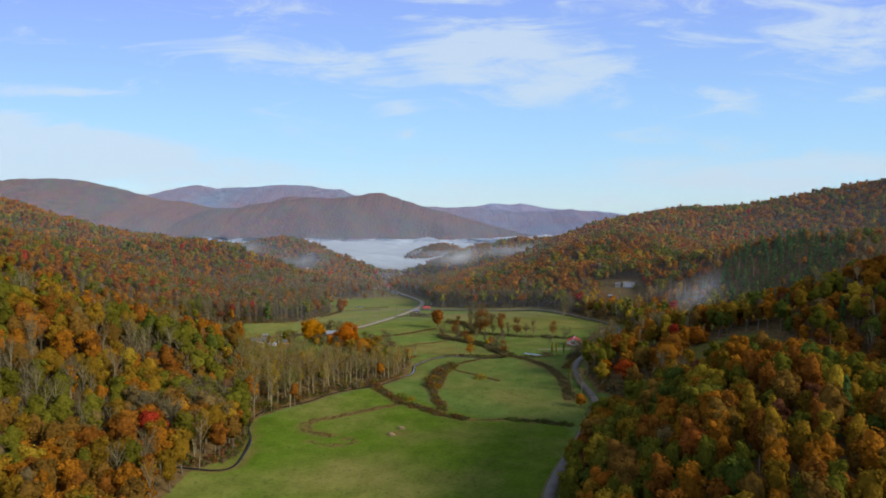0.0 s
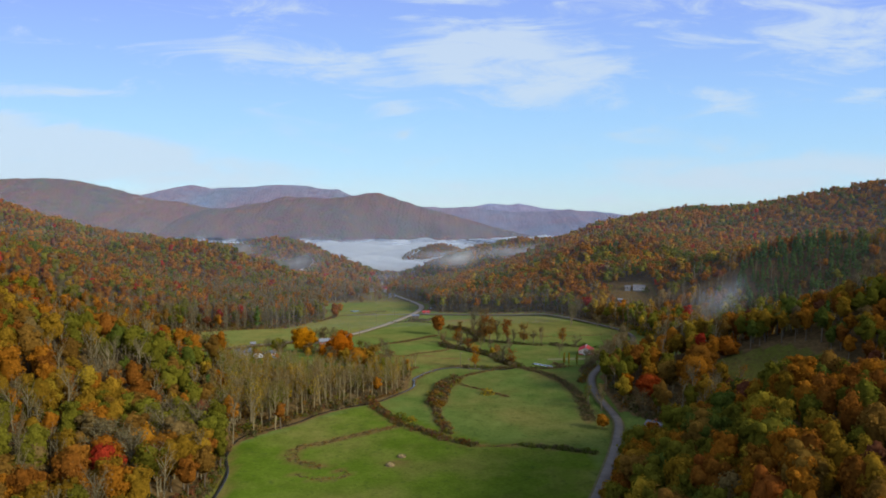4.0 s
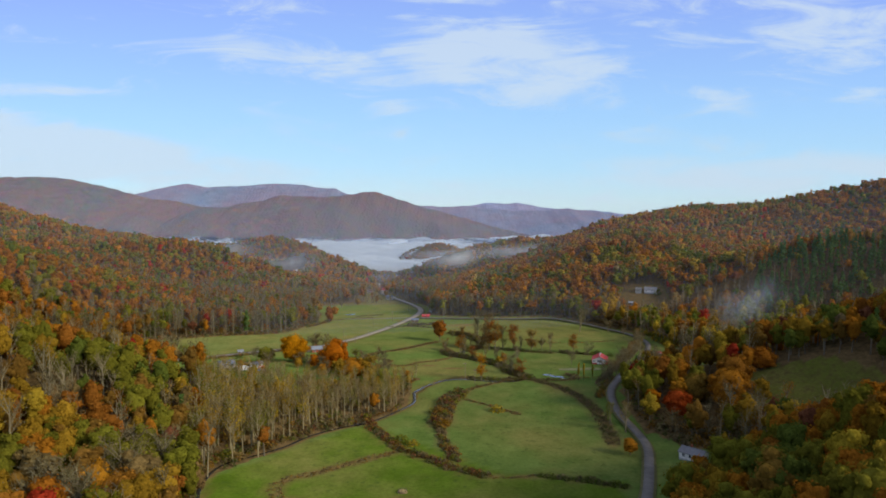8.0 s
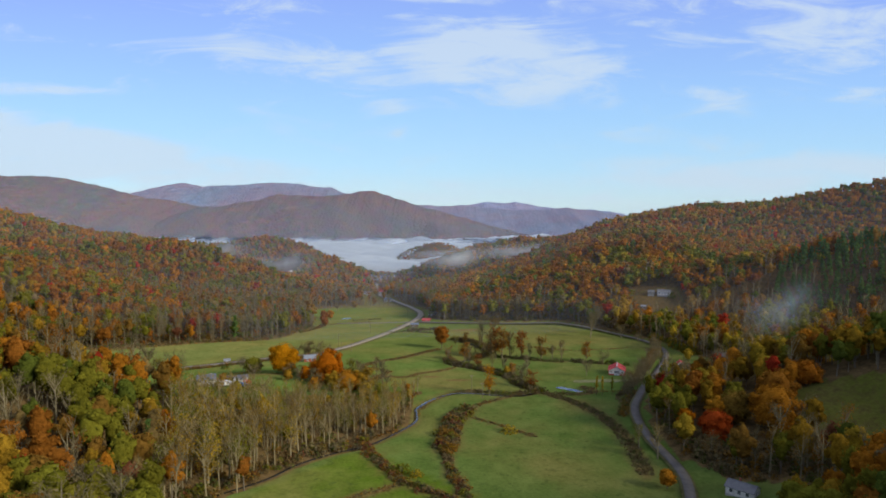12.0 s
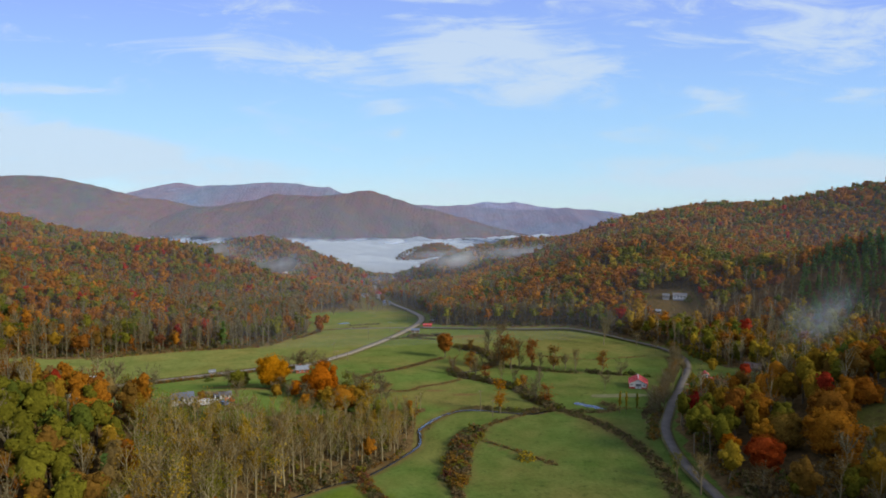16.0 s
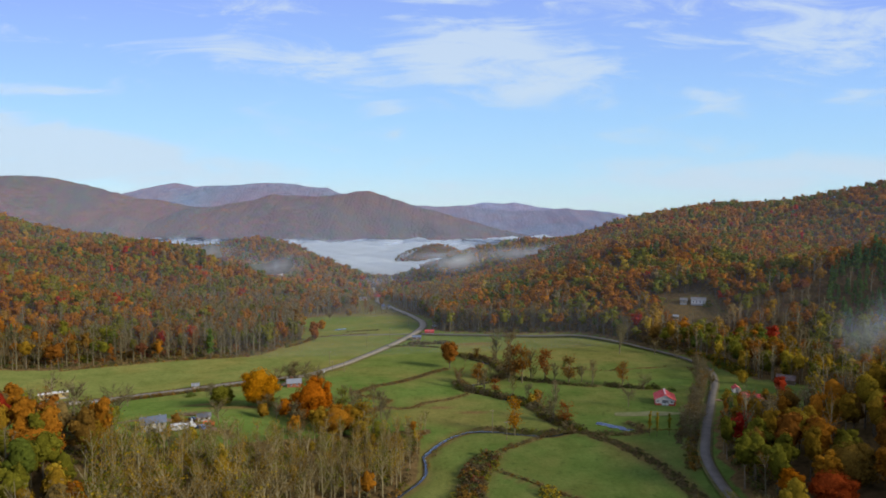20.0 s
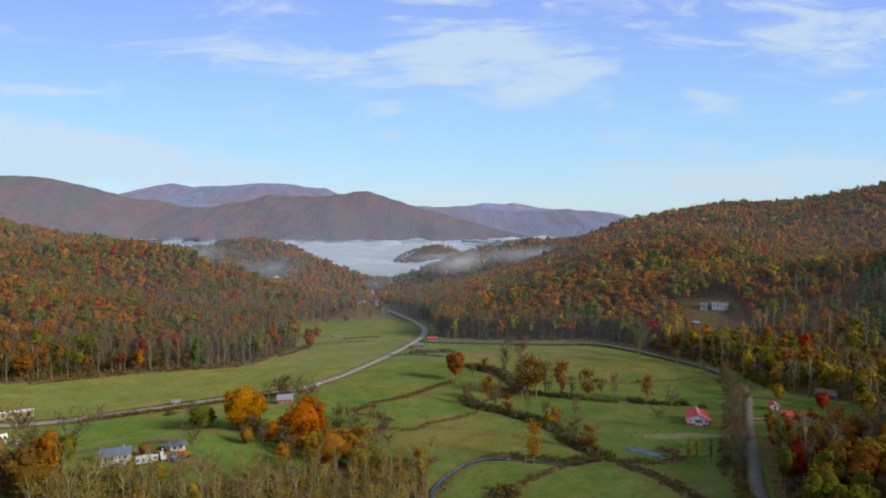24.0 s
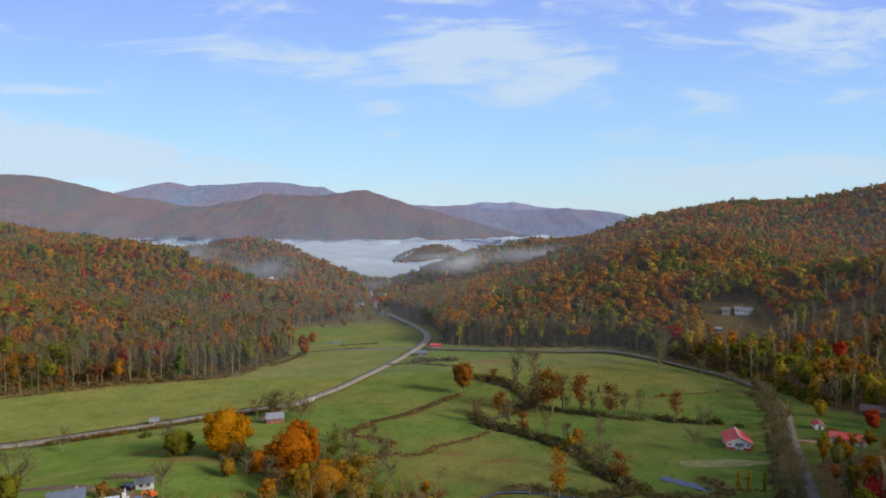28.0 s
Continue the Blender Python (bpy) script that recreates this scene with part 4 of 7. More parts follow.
def plant(name, kind, lod, x, y, high, wide, colours, label, category, rng, bark=None, sink=0.0):
    """Many plants joined into one object."""
    wv, wf, lv, lf, lc = [], [], [], [], []
    wn_, ln_ = 0, 0
    z = land(x, y) - sink
    which = rng.integers(len(PROTO[kind, lod]), size=len(x))
    ang = rng.uniform(0, 2 * math.pi, len(x))
    for p, (wood, leaf) in enumerate(PROTO[kind, lod]):
        sel = np.where(which == p)[0]
        if not len(sel):
            continue
        c, s = np.cos(ang[sel])[:, None], np.sin(ang[sel])[:, None]
        for (v, f), vs, fs, is_leaf in ((wood, wv, wf, False), (leaf, lv, lf, True)):
            if not len(v):
                continue
            X = (v[:, 0] * c - v[:, 1] * s) * wide[sel][:, None] + x[sel][:, None]
            Y = (v[:, 0] * s + v[:, 1] * c) * wide[sel][:, None] + y[sel][:, None]
            Z = v[:, 2] * high[sel][:, None] + z[sel][:, None]
            at = ln_ if is_leaf else wn_
            vs.append(np.stack([X, Y, Z], -1).reshape(-1, 3))
            fs.append((f[None] + at + (np.arange(len(sel)) * len(v))[:, None, None]).reshape(-1, 4))
            if is_leaf:
                lc.append(np.repeat(colours[sel], len(v), 0))
                ln_ += len(v) * len(sel)
            else:
                wn_ += len(v) * len(sel)
    top = tagged(new(name), label, category, kind="stuff")
    if wv:
        ob = new("trunks", quads_mesh("trunks", np.concatenate(wv), np.concatenate(wf), [bark or BARK]))
        ob.parent = top
        tagged(ob, kind="stuff")
    if lv:
        me = quads_mesh("leaves", np.concatenate(lv), np.concatenate(lf), [LEAVES], colours=np.concatenate(lc))
        me.shade_smooth()
        ob = new("leaves", me)
        ob.parent = top
        tagged(ob, kind="stuff")
    return top


LEAF_MAT = {k: foliage(k + "_leaves", c, 0.3, grain=16.0) for k, c in PALETTE.items()}
LEAF_MAT["gold"] = foliage("gold_leaves", (0.44, 0.188, 0.006), 0.3, grain=16.0)
LEAF_MAT["ember"] = foliage("ember_leaves", (0.34, 0.080, 0.012), 0.3, grain=16.0)
LEAF_MAT["flame"] = foliage("flame_leaves", (0.38, 0.110, 0.006), 0.3, grain=16.0)
hero = np.random.default_rng(12)
FORMS = {"leaf": [broadleaf(hero, 700, 0.022, width=hero.uniform(0.28, 0.34), base=hero.uniform(0.0, 0.08), sides=6, limbs=7, ball=3, clump=18, core=0.98, knob=0.9, lobe=2, skirt=-0.9) for _ in range(7)],
         "round": [broadleaf(hero, 3600, 0.0165, width=0.43, base=0.02, sides=7, limbs=9, ball=3, clump=32, core=0.94, knob=0.58, lobe=2, skirt=-0.9) for _ in range(2)],
         "bare": [bare_tree(hero, 60, 110, 0.018, sides=6, limbs=16, stout=1.4, spray=420, low=0.20) for _ in range(5)],
         "airy": [bare_tree(hero, 50, 620, 0.022, sides=6, limbs=17, stout=1.3, spray=300, low=0.12) for _ in range(4)],
         "spread": [bare_tree(hero, 90, 110, 0.018, sides=6, tall=False, limbs=24, stout=1.2, spray=760) for _ in range(3)],
         "pine": [conifer(hero, 380, 0.040, sides=6) for _ in range(3)],
         "poplar": [broadleaf(hero, 200, 0.026, width=0.13, base=0.10, sides=5, limbs=4, ball=2, clump=7) for _ in range(2)],
         "shrub": [shrub(hero, 150, 0.085) for _ in range(5)]}
FORM_MESH = {}
for form, made in FORMS.items():
    for k, (wood, leaf) in enumerate(made):
        FORM_MESH[form, k] = (quads_mesh("trunk", wood[0], wood[1], [BARK]), quads_mesh("crown", leaf[0], leaf[1], [LEAVES]))
        FORM_MESH[form, k][1].shade_smooth()
FORM_WORDS = {"leaf": "full-crowned autumn tree", "round": "broad round autumn tree", "bare": "tall leafless tree", "spread": "low spreading leafless tree",
              "airy": "tall half-bare autumn tree", "pine": "evergreen tree", "poplar": "slim columnar tree", "shrub": "rounded shrub"}
COLOUR_WORDS = {"rust": "rust-brown", "orange": "orange", "ochre": "ochre", "olive": "olive-yellow", "green": "green", "red": "scarlet", "brown": "brown", "yellow": "yellow", "tan": "tan",
                "grey": "grey", "pine": "dark green", "scrub": "grey-brown", "dull": "dull brown", "moss": "dark olive", "maroon": "maroon", "gold": "golden-orange", "flame": "bright orange", "ember": "deep orange-red"}


def tree(x, y, high, wide, form, colour, where, rng, group="", pale=False, category="tree"):
    """One tree: an empty at its foot with a trunk and a crown."""
    if form in ("airy", "bare"):
        high, wide = high * 1.1, wide * 1.55
    k = int(rng.integers(len(FORMS[form])))
    top = new("shrub" if form == "shrub" else "tree")
    for name, me, mat in (("trunk", FORM_MESH[form, k][0], PALE_BARK if pale or form in ("bare", "spread", "airy") else BARK), ("crown", FORM_MESH[form, k][1], LEAF_MAT[colour])):
        ob = new(name, me)
        ob.parent = top
        ob.material_slots[0].link = "OBJECT"
        ob.material_slots[0].material = mat
    top.matrix_world = pose(x, y, ground_at(x, y) - (0.08 * high if form == "round" else 0.1), 0, 0, rng.uniform(0, 360)) @ Matrix.Diagonal((wide, wide, high, 1))
    return tagged(top, f"{COLOUR_WORDS[colour]} {FORM_WORDS[form]} {where}", "shrub" if form == "shrub" else category, group)


def soft_noise(x, y, scale, seed):
    """Smooth patches in 0..1."""
    k = 2 * math.pi / scale
    return 0.5 + 0.25 * (np.sin(k * x + seed) * np.sin(k * 0.83 * y + 2.1 * seed) + np.sin(k * 0.61 * (x + y) + 3.3 * seed) * np.sin(k * 0.7 * (x - y) + 0.7 * seed)
                         + 0.6 * np.sin(k * 1.9 * x + 1.7 * seed) * np.sin(k * 2.3 * y + seed))


def scatter(x0, x1, y0, y1, gap, rng):
    """A jittered grid of places in the woods."""
    gx, gy = np.meshgrid(np.arange(x0, x1, gap), np.arange(y0, y1, gap))
    x = (gx + rng.uniform(-0.45, 0.45, gx.shape) * gap).ravel()
    y = (gy + rng.uniform(-0.45, 0.45, gx.shape) * gap).ravel()
    keep = ~open_land(x, y)
    for line, room in ((ROAD_EAST, 6.0), (ROAD_WEST, 7.0)):
        keep[keep] &= near_line(line, x[keep], y[keep]) > room
    x, y = x[keep], y[keep]
    free = ~inside(HERO_STAND, x, y) & ~inside(BELT, x, y)
    return x[free], y[free]


BELT = [(-96, 284), (-84, 284), (-60, 320), (-28, 365), (-24, 428), (-60, 412), (-100, 372), (-124, 362), (-112, 326)]
PINES = [(262, 602), (300, 590), (352, 588), (376, 612), (352, 644), (290, 644), (262, 624)]
HERO_STAND = [(78, 318), (104, 316), (128, 338), (132, 358), (116, 366), (92, 352), (80, 350)]
HIDDEN_HALF = 0.76


def seen_from_path(x, y, margin):
    """Only woods inside the wedge of the valley that the flight looks over."""
    return np.abs(x + 8) < HIDDEN_HALF * (y + 40) + margin


def in_sight(x, y):
    """Leaves out woods beyond the valley that hills hide from all along the middle of it."""
    res = (y < 450) & (np.abs(x) < 230)
    for ey in (0, 115, 226):
        clear = np.ones(len(x), bool)
        top = land(x, y) + 19
        for t in np.linspace(0.12, 0.97, 34):
            clear &= land(-10 + (x + 10) * t, ey + (y - ey) * t) + 9 < 90 + (top - 90) * t
        res = res | clear
    return res


def woods(name, x0, x1, y0, y1, gap, lod, seed, label, tall=(13, 19), single=None):
    rng = np.random.default_rng(seed)
    x, y = scatter(x0, x1, y0, y1, gap, rng)
    ok = seen_from_path(x, y, 25) & in_sight(x, y)
    x, y = x[ok], y[ok]
    n = len(x)
    u = rng.uniform(0, 1, n)
    stand, wet = soft_noise(x, y, 140, seed * 0.37), soft_noise(x, y, 70, 4.0)
    foot = land(x, y) - np.interp(y, FLOOR_Y, FLOOR_Z)
    thin = np.clip((wet - 0.52) / 0.2, 0, 1)
    bare_p = np.where(y > 440, np.where(x < 0, np.clip(0.70 - foot / 42, 0.14, 0.70), np.clip(0.52 - foot / 30, 0.08, 0.52)), np.where(x < 0, 0.05 + 0.60 * thin * (y > 205), np.where(y < 262, 0.01, 0.05 + 0.10 * thin)))
    bare_p = np.where((x > 72) & (x < 140) & (y > 280) & (y < 332), 0.6, bare_p)
    bare_p = np.where((x > 90) & (y > 380) & (y < 462), 0.5, bare_p)
    bare_p = np.where((x > 120) & (y > 470) & (y < 640), np.maximum(bare_p, 0.42), bare_p)
    pine_p = np.where(inside(PINES, x, y), 0.92, 0.010)
    kind = np.where(rng.uniform(0, 1, n) < pine_p, 2, np.where(rng.uniform(0, 1, n) < bare_p, 1, 0))
    names = ["rust", "orange", "ochre", "olive", "green", "red", "brown", "yellow", "tan", "maroon", "dull"]
    tab = np.array([PALETTE[k] for k in names])
    warm = soft_noise(x, y, 95, seed * 0.61 + 1.0)
    lean = np.exp(2.6 * (warm - 0.5) + 1.2 * (stand - 0.5))[:, None] ** np.array((1.0, 1.2, 0.1, -1.4, -1.8, 1.0, 0.5, -0.4, 0.0, 1.0, 0.2))
    zone = np.where((y > 560)[:, None], np.where((x < -20)[:, None], (1.8, 0.9, 0.6, 1.4, 0.3, 0.12, 1.1, 0.05, 0.2, 0.2, 0.3), (2.0, 1.2, 0.8, 1.2, 0.3, 0.08, 1.1, 0.2, 0.15, 0.1, 0.2)),
                    np.where((x < 0)[:, None], (0.9, 0.9, 1.3, 1.9, 0.15, 0.07, 1.2, 0.2, 0.3, 0.02, 0.2), (1.0, 1.6, 1.5, 1.4, 0.4, 0.05, 0.8, 0.7, 0.1, 0.1, 0.1)))
    wt = zone * lean
    gilt = (x > 122) & (x < 300) & (y > 452) & (y < 610)
    wt = np.where(gilt[:, None], wt * (0.6, 0.45, 1.2, 2.2, 1.8, 1.0, 0.8, 3.0, 0.8, 0.5, 0.8), wt)
    cum = np.cumsum(wt, 1) / wt.sum(1, keepdims=True)
    pick = (u[:, None] > cum).sum(1).clip(0, len(names) - 1)
    # leaf colours lifted on the far slopes, standing in for stronger light there
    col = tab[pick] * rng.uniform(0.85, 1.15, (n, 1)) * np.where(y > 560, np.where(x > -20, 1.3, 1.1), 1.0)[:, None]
    high = rng.uniform(tall[0] - 2, tall[1] + 1, n)
    high = high * np.where((x > 90) & (y > 395) & (y < 460), 0.6, 1.0)
    wide = high * rng.uniform(0.85, 1.15, n) * np.where((x > 0) & (y < 262), 0.84, 1.0)
    alone = inside(single, x, y) if single else np.zeros(n, bool)
    for i in np.where(alone)[0]:
        tree(x[i], y[i], high[i], wide[i], ("leaf", "bare", "pine")[kind[i]], ("grey" if kind[i] == 1 else "pine" if kind[i] == 2 else names[pick[i]]), "at the edge of the woods", rng, "trees at the edge of the woods")
    for k, key, lab, bark in ((0, "leaf", label, BARK), (1, "bare", "pale leafless trees among autumn woods", PALE_BARK), (2, "pine", "dark green pines standing among autumn hardwoods", BARK)):
        s = (kind == k) & ~alone
        if not s.any():
            continue
        c = col[s]
        if k == 1:
            c = np.where(rng.uniform(0, 1, (s.sum(), 1)) < 0.7, np.array(PALETTE["grey"]) * rng.uniform(0.7, 1.1, (s.sum(), 1)), c * 0.8)
        if k == 2:
            c = np.broadcast_to(np.array(PALETTE["pine"]), c.shape) * rng.uniform(0.8, 1.3, (s.sum(), 1))
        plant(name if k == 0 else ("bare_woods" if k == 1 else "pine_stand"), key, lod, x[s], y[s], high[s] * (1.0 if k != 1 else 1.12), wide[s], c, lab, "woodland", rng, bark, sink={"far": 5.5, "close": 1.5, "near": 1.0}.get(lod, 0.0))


CREEK_BARK = surface("sycamore_bark", (0.20, 0.165, 0.085), (0.34, 0.285, 0.155), scale=3.0, rough=0.95)


def belt_woods():
    """Close-set pale trees along the creek, nearly bare, with fine gold and olive twigs."""
    rng = np.random.default_rng(31)
    gx, gy = np.meshgrid(np.arange(-125, -20, 5.2), np.arange(280, 430, 5.2))
    x, y = (gx + rng.uniform(-2, 2, gx.shape)).ravel(), (gy + rng.uniform(-2, 2, gx.shape)).ravel()
    ok = inside(BELT, x, y) & ~open_land(x, y) & (near_line(STREAM, x, y) > 2.5)
    x, y = x[ok], y[ok]
    high = np.interp(y, (285, 335, 370, 410), (19.0, 17.0, 12.5, 9.0)) * rng.uniform(0.78, 1.12, len(x))
    cols = np.array([PALETTE[c] for c in ("ochre", "olive", "tan", "olive", "yellow", "tan", "olive", "ochre")])[rng.integers(8, size=len(x))] * rng.uniform(0.9, 1.3, (len(x), 1))
    plant("bare_woods", "twiggy", "near", x, y, high, high * rng.uniform(0.9, 1.3, len(x)), cols, "pale half-bare trees with gold and olive twigs along the creek", "woodland", rng, CREEK_BARK)
    k = np.arange(0, len(x), 11)
    cols = np.array([PALETTE[c] for c in ("orange", "ochre", "olive", "rust", "yellow")])[rng.integers(5, size=len(k))]
    plant("creek_woods", "leaf", "near", x[k] + 2, y[k] + 1, high[k] * rng.uniform(0.55, 0.9, len(k)), high[k] * 0.85, cols, "orange and olive trees among pale bare trunks by the creek", "woodland", rng, BARK)


belt_woods()
woods("hill_woods", -340, -20, 265, 440, 6.4, "near", 11, "rust, ochre and olive autumn trees on a near hillside", tall=(16, 20))
woods("hill_woods", -240, -20, 150, 265, 5.7, "close", 1, "rust, ochre and olive autumn trees on a near hillside", tall=(16, 20), single=[(-120, 205), (-98, 222), (-84, 255), (-92, 290), (-74, 318), (-86, 310), (-112, 270)])
woods("hill_woods", 20, 330, 250, 445, 6.4, "near", 12, "orange and olive autumn trees on a shaded near hillside", tall=(16, 20))
woods("hill_woods", 20, 230, 130, 250, 5.7, "close", 2, "orange and olive autumn trees on a shaded near hillside", tall=(16, 20), single=[(36, 165), (72, 165), (84, 205), (75, 240), (55, 245)])
woods("slope_woods", -470, 0, 440, 640, 6.4, "semi", 3, "russet autumn woods along the foot of a slope")
woods("slope_woods", 90, 420, 445, 640, 6.4, "semi", 9, "orange-brown autumn woods along the lane")
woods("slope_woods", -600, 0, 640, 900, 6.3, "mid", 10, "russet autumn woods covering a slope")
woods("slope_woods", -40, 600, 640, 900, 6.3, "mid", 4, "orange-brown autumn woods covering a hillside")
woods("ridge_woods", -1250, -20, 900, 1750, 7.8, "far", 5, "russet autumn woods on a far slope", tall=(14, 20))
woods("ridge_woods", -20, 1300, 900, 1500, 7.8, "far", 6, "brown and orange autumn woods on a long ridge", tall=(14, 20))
woods("knoll_woods", -240, 170, 1690, 1890, 5.6, "far", 8, "dim woods on a knoll rising from fog", tall=(9, 12))


# ---- hedgerows and rough strips ----
def strip(points, width, high, gap, palette, seed, label, name="hedgerow"):
    """Shrubs of uneven size along a line."""
    rng = np.random.default_rng(seed)
    xy, side = along(points, gap * 0.75)
    x, y, h = [], [], []
    for (px, py), (sx, sy) in zip(xy, side):
        for k in range(max(1, int(width / gap))):
            if rng.uniform() < 0.1:
                continue
            o = rng.uniform(-0.5, 0.5) * width
            x.append(px + sx * o + rng.normal(0, 0.4))
            y.append(py + sy * o + rng.normal(0, 0.4))
            h.append(high * rng.uniform(0.35, 1.15) * (1 - 0.5 * abs(o) / width))
    x, y, h = np.array(x), np.array(y), np.array(h)
    cols = np.array([PALETTE[c] for c in palette])[rng.integers(len(palette), size=len(x))] * rng.uniform(0.85, 1.3, (len(x), 1))
    return plant(name, "shrub", "near", x, y, h, np.maximum(h, 0.9) * rng.uniform(0.9, 1.5, len(x)), cols, label, "hedge", rng, sink=0.1)


EDGE = ["dull", "scrub", "olive", "grey", "brown", "tan", "dull", "moss"]
BRUSH, DRY, GREENISH = ["dull", "brown", "scrub", "moss", "dull", "brown", "olive", "maroon"], ["dull", "tan", "brown", "scrub"], ["moss", "green", "scrub", "green"]
strip(*ROUGH[0], BRUSH, 21, "brushy brown ditch hedge between two pastures")
strip(*ROUGH[1], DRY, 22, "low brown weeds along a dry channel")
strip(*ROUGH[2], BRUSH, 23, "dense russet thicket winding across the pasture")
strip(*ROUGH[3], DRY, 24, "low brown bramble strip in pale grass")
strip(*ROUGH[4], GREENISH, 25, "dark green hedge beside a fence line")
strip(*ROUGH[5], ["scrub", "dull", "moss"], 26, "rough brown scrub bordering the pasture")
strip(*ROUGH[6], BRUSH + ["grey"], 27, "scrubby saplings beside the lane")
strip(*ROUGH[7], DRY, 28, "brown weedy ditch across green pasture")
strip(*ROUGH[8], DRY, 29, "brown weedy ditch across green pasture")
strip(*ROUGH[9], ["scrub", "olive", "dull", "tan", "grey", "moss"], 30, "dense dark scrub along the creek")
strip(*ROUGH[10], ["moss", "scrub", "moss", "dull"], 31, "dark green hedgerow between pastures")
strip(*ROUGH[11], ["moss", "scrub", "green"], 32, "dark green hedgerow behind the white barn")
strip(*ROUGH[12], DRY, 33, "low brown fence-line weeds")
strip(*ROUGH[13], DRY, 34, "low brown rushes round an old creek bend")
strip(*ROUGH[14], DRY, 35, "low brown rushes round a small pool")
strip(*ROUGH[15], DRY, 36, "brown roadside weeds")
strip(*ROUGH[16], ["scrub", "olive", "dull", "grey", "tan"], 37, "dense dark scrub along the creek")
strip(*ROUGH[17], DRY, 38, "brown weedy ditch in far pasture")
strip(*ROUGH[18], BRUSH, 39, "brushy wood edge beside the field")
strip(*ROUGH[19], BRUSH + ["grey"], 40, "grey-brown thicket along a field corner")
strip(*ROUGH[20], BRUSH, 41, "brushy wood edge beside the field")
strip(*ROUGH[21], ["brown", "green"], 42, "low brush under slim poplars")
strip(*ROUGH[22], DRY + ["olive"], 43, "brown rushes on the creek bank")
strip(*ROUGH[23], ["rust", "dull", "brown"], 44, "rusty brush at the foot of bare trees")
strip(*ROUGH[24], ["scrub", "grey", "scrub", "dull"], 52, "grey leafless thicket in a field corner")
strip(*ROUGH[25], ["moss", "scrub", "green"], 53, "dark green hedge along a field edge")
strip(*ROUGH[26], ["moss", "scrub"], 54, "low dark hedge in far pasture")
strip(*ROUGH[27], ["moss", "scrub", "dull"], 45, "dark scrub round a small pond")

strip(*ROUGH[28], BRUSH, 56, "russet thicket winding across the pasture")
strip([(-180, 473), (-163, 483), (-128, 504), (-100, 521)], 3.4, 2.2, 1.1, DRY + ["olive"], 58, "brown weeds along the near side of the road")
strip([(5, 428), (16, 425), (27, 422), (36, 424)], 3.0, 2.0, 1.3, ["moss", "olive", "scrub"], 59, "olive brush overhanging the creek")
strip([(-330, 532), (-290, 546), (-250, 562), (-203, 588), (-160, 608), (-150, 626), (-146, 650), (-154, 700)], 15.0, 6.5, 3.0, EDGE + ["rust", "grey", "maroon"], 60, "grey and rusty saplings under tall bare trees", "understorey")
strip(*ROUGH[29], DRY, 57, "low brown weeds under a fence line")

strip([(-250, 546), (-225, 559), (-203, 572), (-176, 582), (-152, 598), (-140, 616), (-131, 645), (-140, 704), (-156, 752)], 7.0, 3.2, 2.4, EDGE, 47, "rusty saplings and brush along a wood edge")
strip([(-330, 516), (-290, 530), (-250, 546)], 7.0, 3.2, 2.4, EDGE, 48, "rusty saplings and brush along a wood edge")
strip([(148, 585), (132, 606), (112, 627), (86, 644), (58, 653), (22, 663), (-14, 676)], 8.0, 5.0, 2.6, EDGE, 49, "rusty saplings and brush above the lane")
strip([(160, 524), (156, 545), (158, 562), (150, 580)], 8.0, 6.0, 2.6, ["olive", "yellow", "ochre", "green"], 50, "yellowing saplings at a wood edge")
strip([(84, 332), (82, 350), (83, 366), (87, 382), (100, 406), (116, 432)], 7.0, 4.5, 2.4, EDGE, 51, "rusty saplings and brush beside the lane")
# brush under the bare trees and along the wooded creek bank
urng = np.random.default_rng(61)
ux, uy = np.meshgrid(np.arange(-150, -24, 3.6), np.arange(278, 425, 3.6))
ux, uy = (ux + urng.uniform(-1.6, 1.6, ux.shape)).ravel(), (uy + urng.uniform(-1.6, 1.6, uy.shape)).ravel()
under = inside(BELT, ux, uy) & ~open_land(ux, uy) & (urng.uniform(0, 1, ux.shape) < 0.75)
ux, uy = ux[under], uy[under]
uh = urng.uniform(1.2, 4.2, len(ux))
uc = np.array([PALETTE[c] for c in ("tan", "olive", "grey", "brown", "moss", "dull")])[urng.integers(6, size=len(ux))] * urng.uniform(0.9, 1.3, (len(ux), 1))
plant("understorey", "shrub", "near", ux, uy, uh, uh * urng.uniform(0.9, 1.4, len(ux)), uc, "tan and olive brush beneath leafless trees", "brush", urng, sink=0.1)
strip([(-112, 217), (-96, 222), (-87, 225), (-84, 236), (-87, 252), (-93, 270), (-92, 290), (-77, 313), (-66, 330), (-54, 344)], 6.5, 2.6, 1.6, BRUSH + ["green", "tan"], 46, "tangled brush on the wooded creek bank")

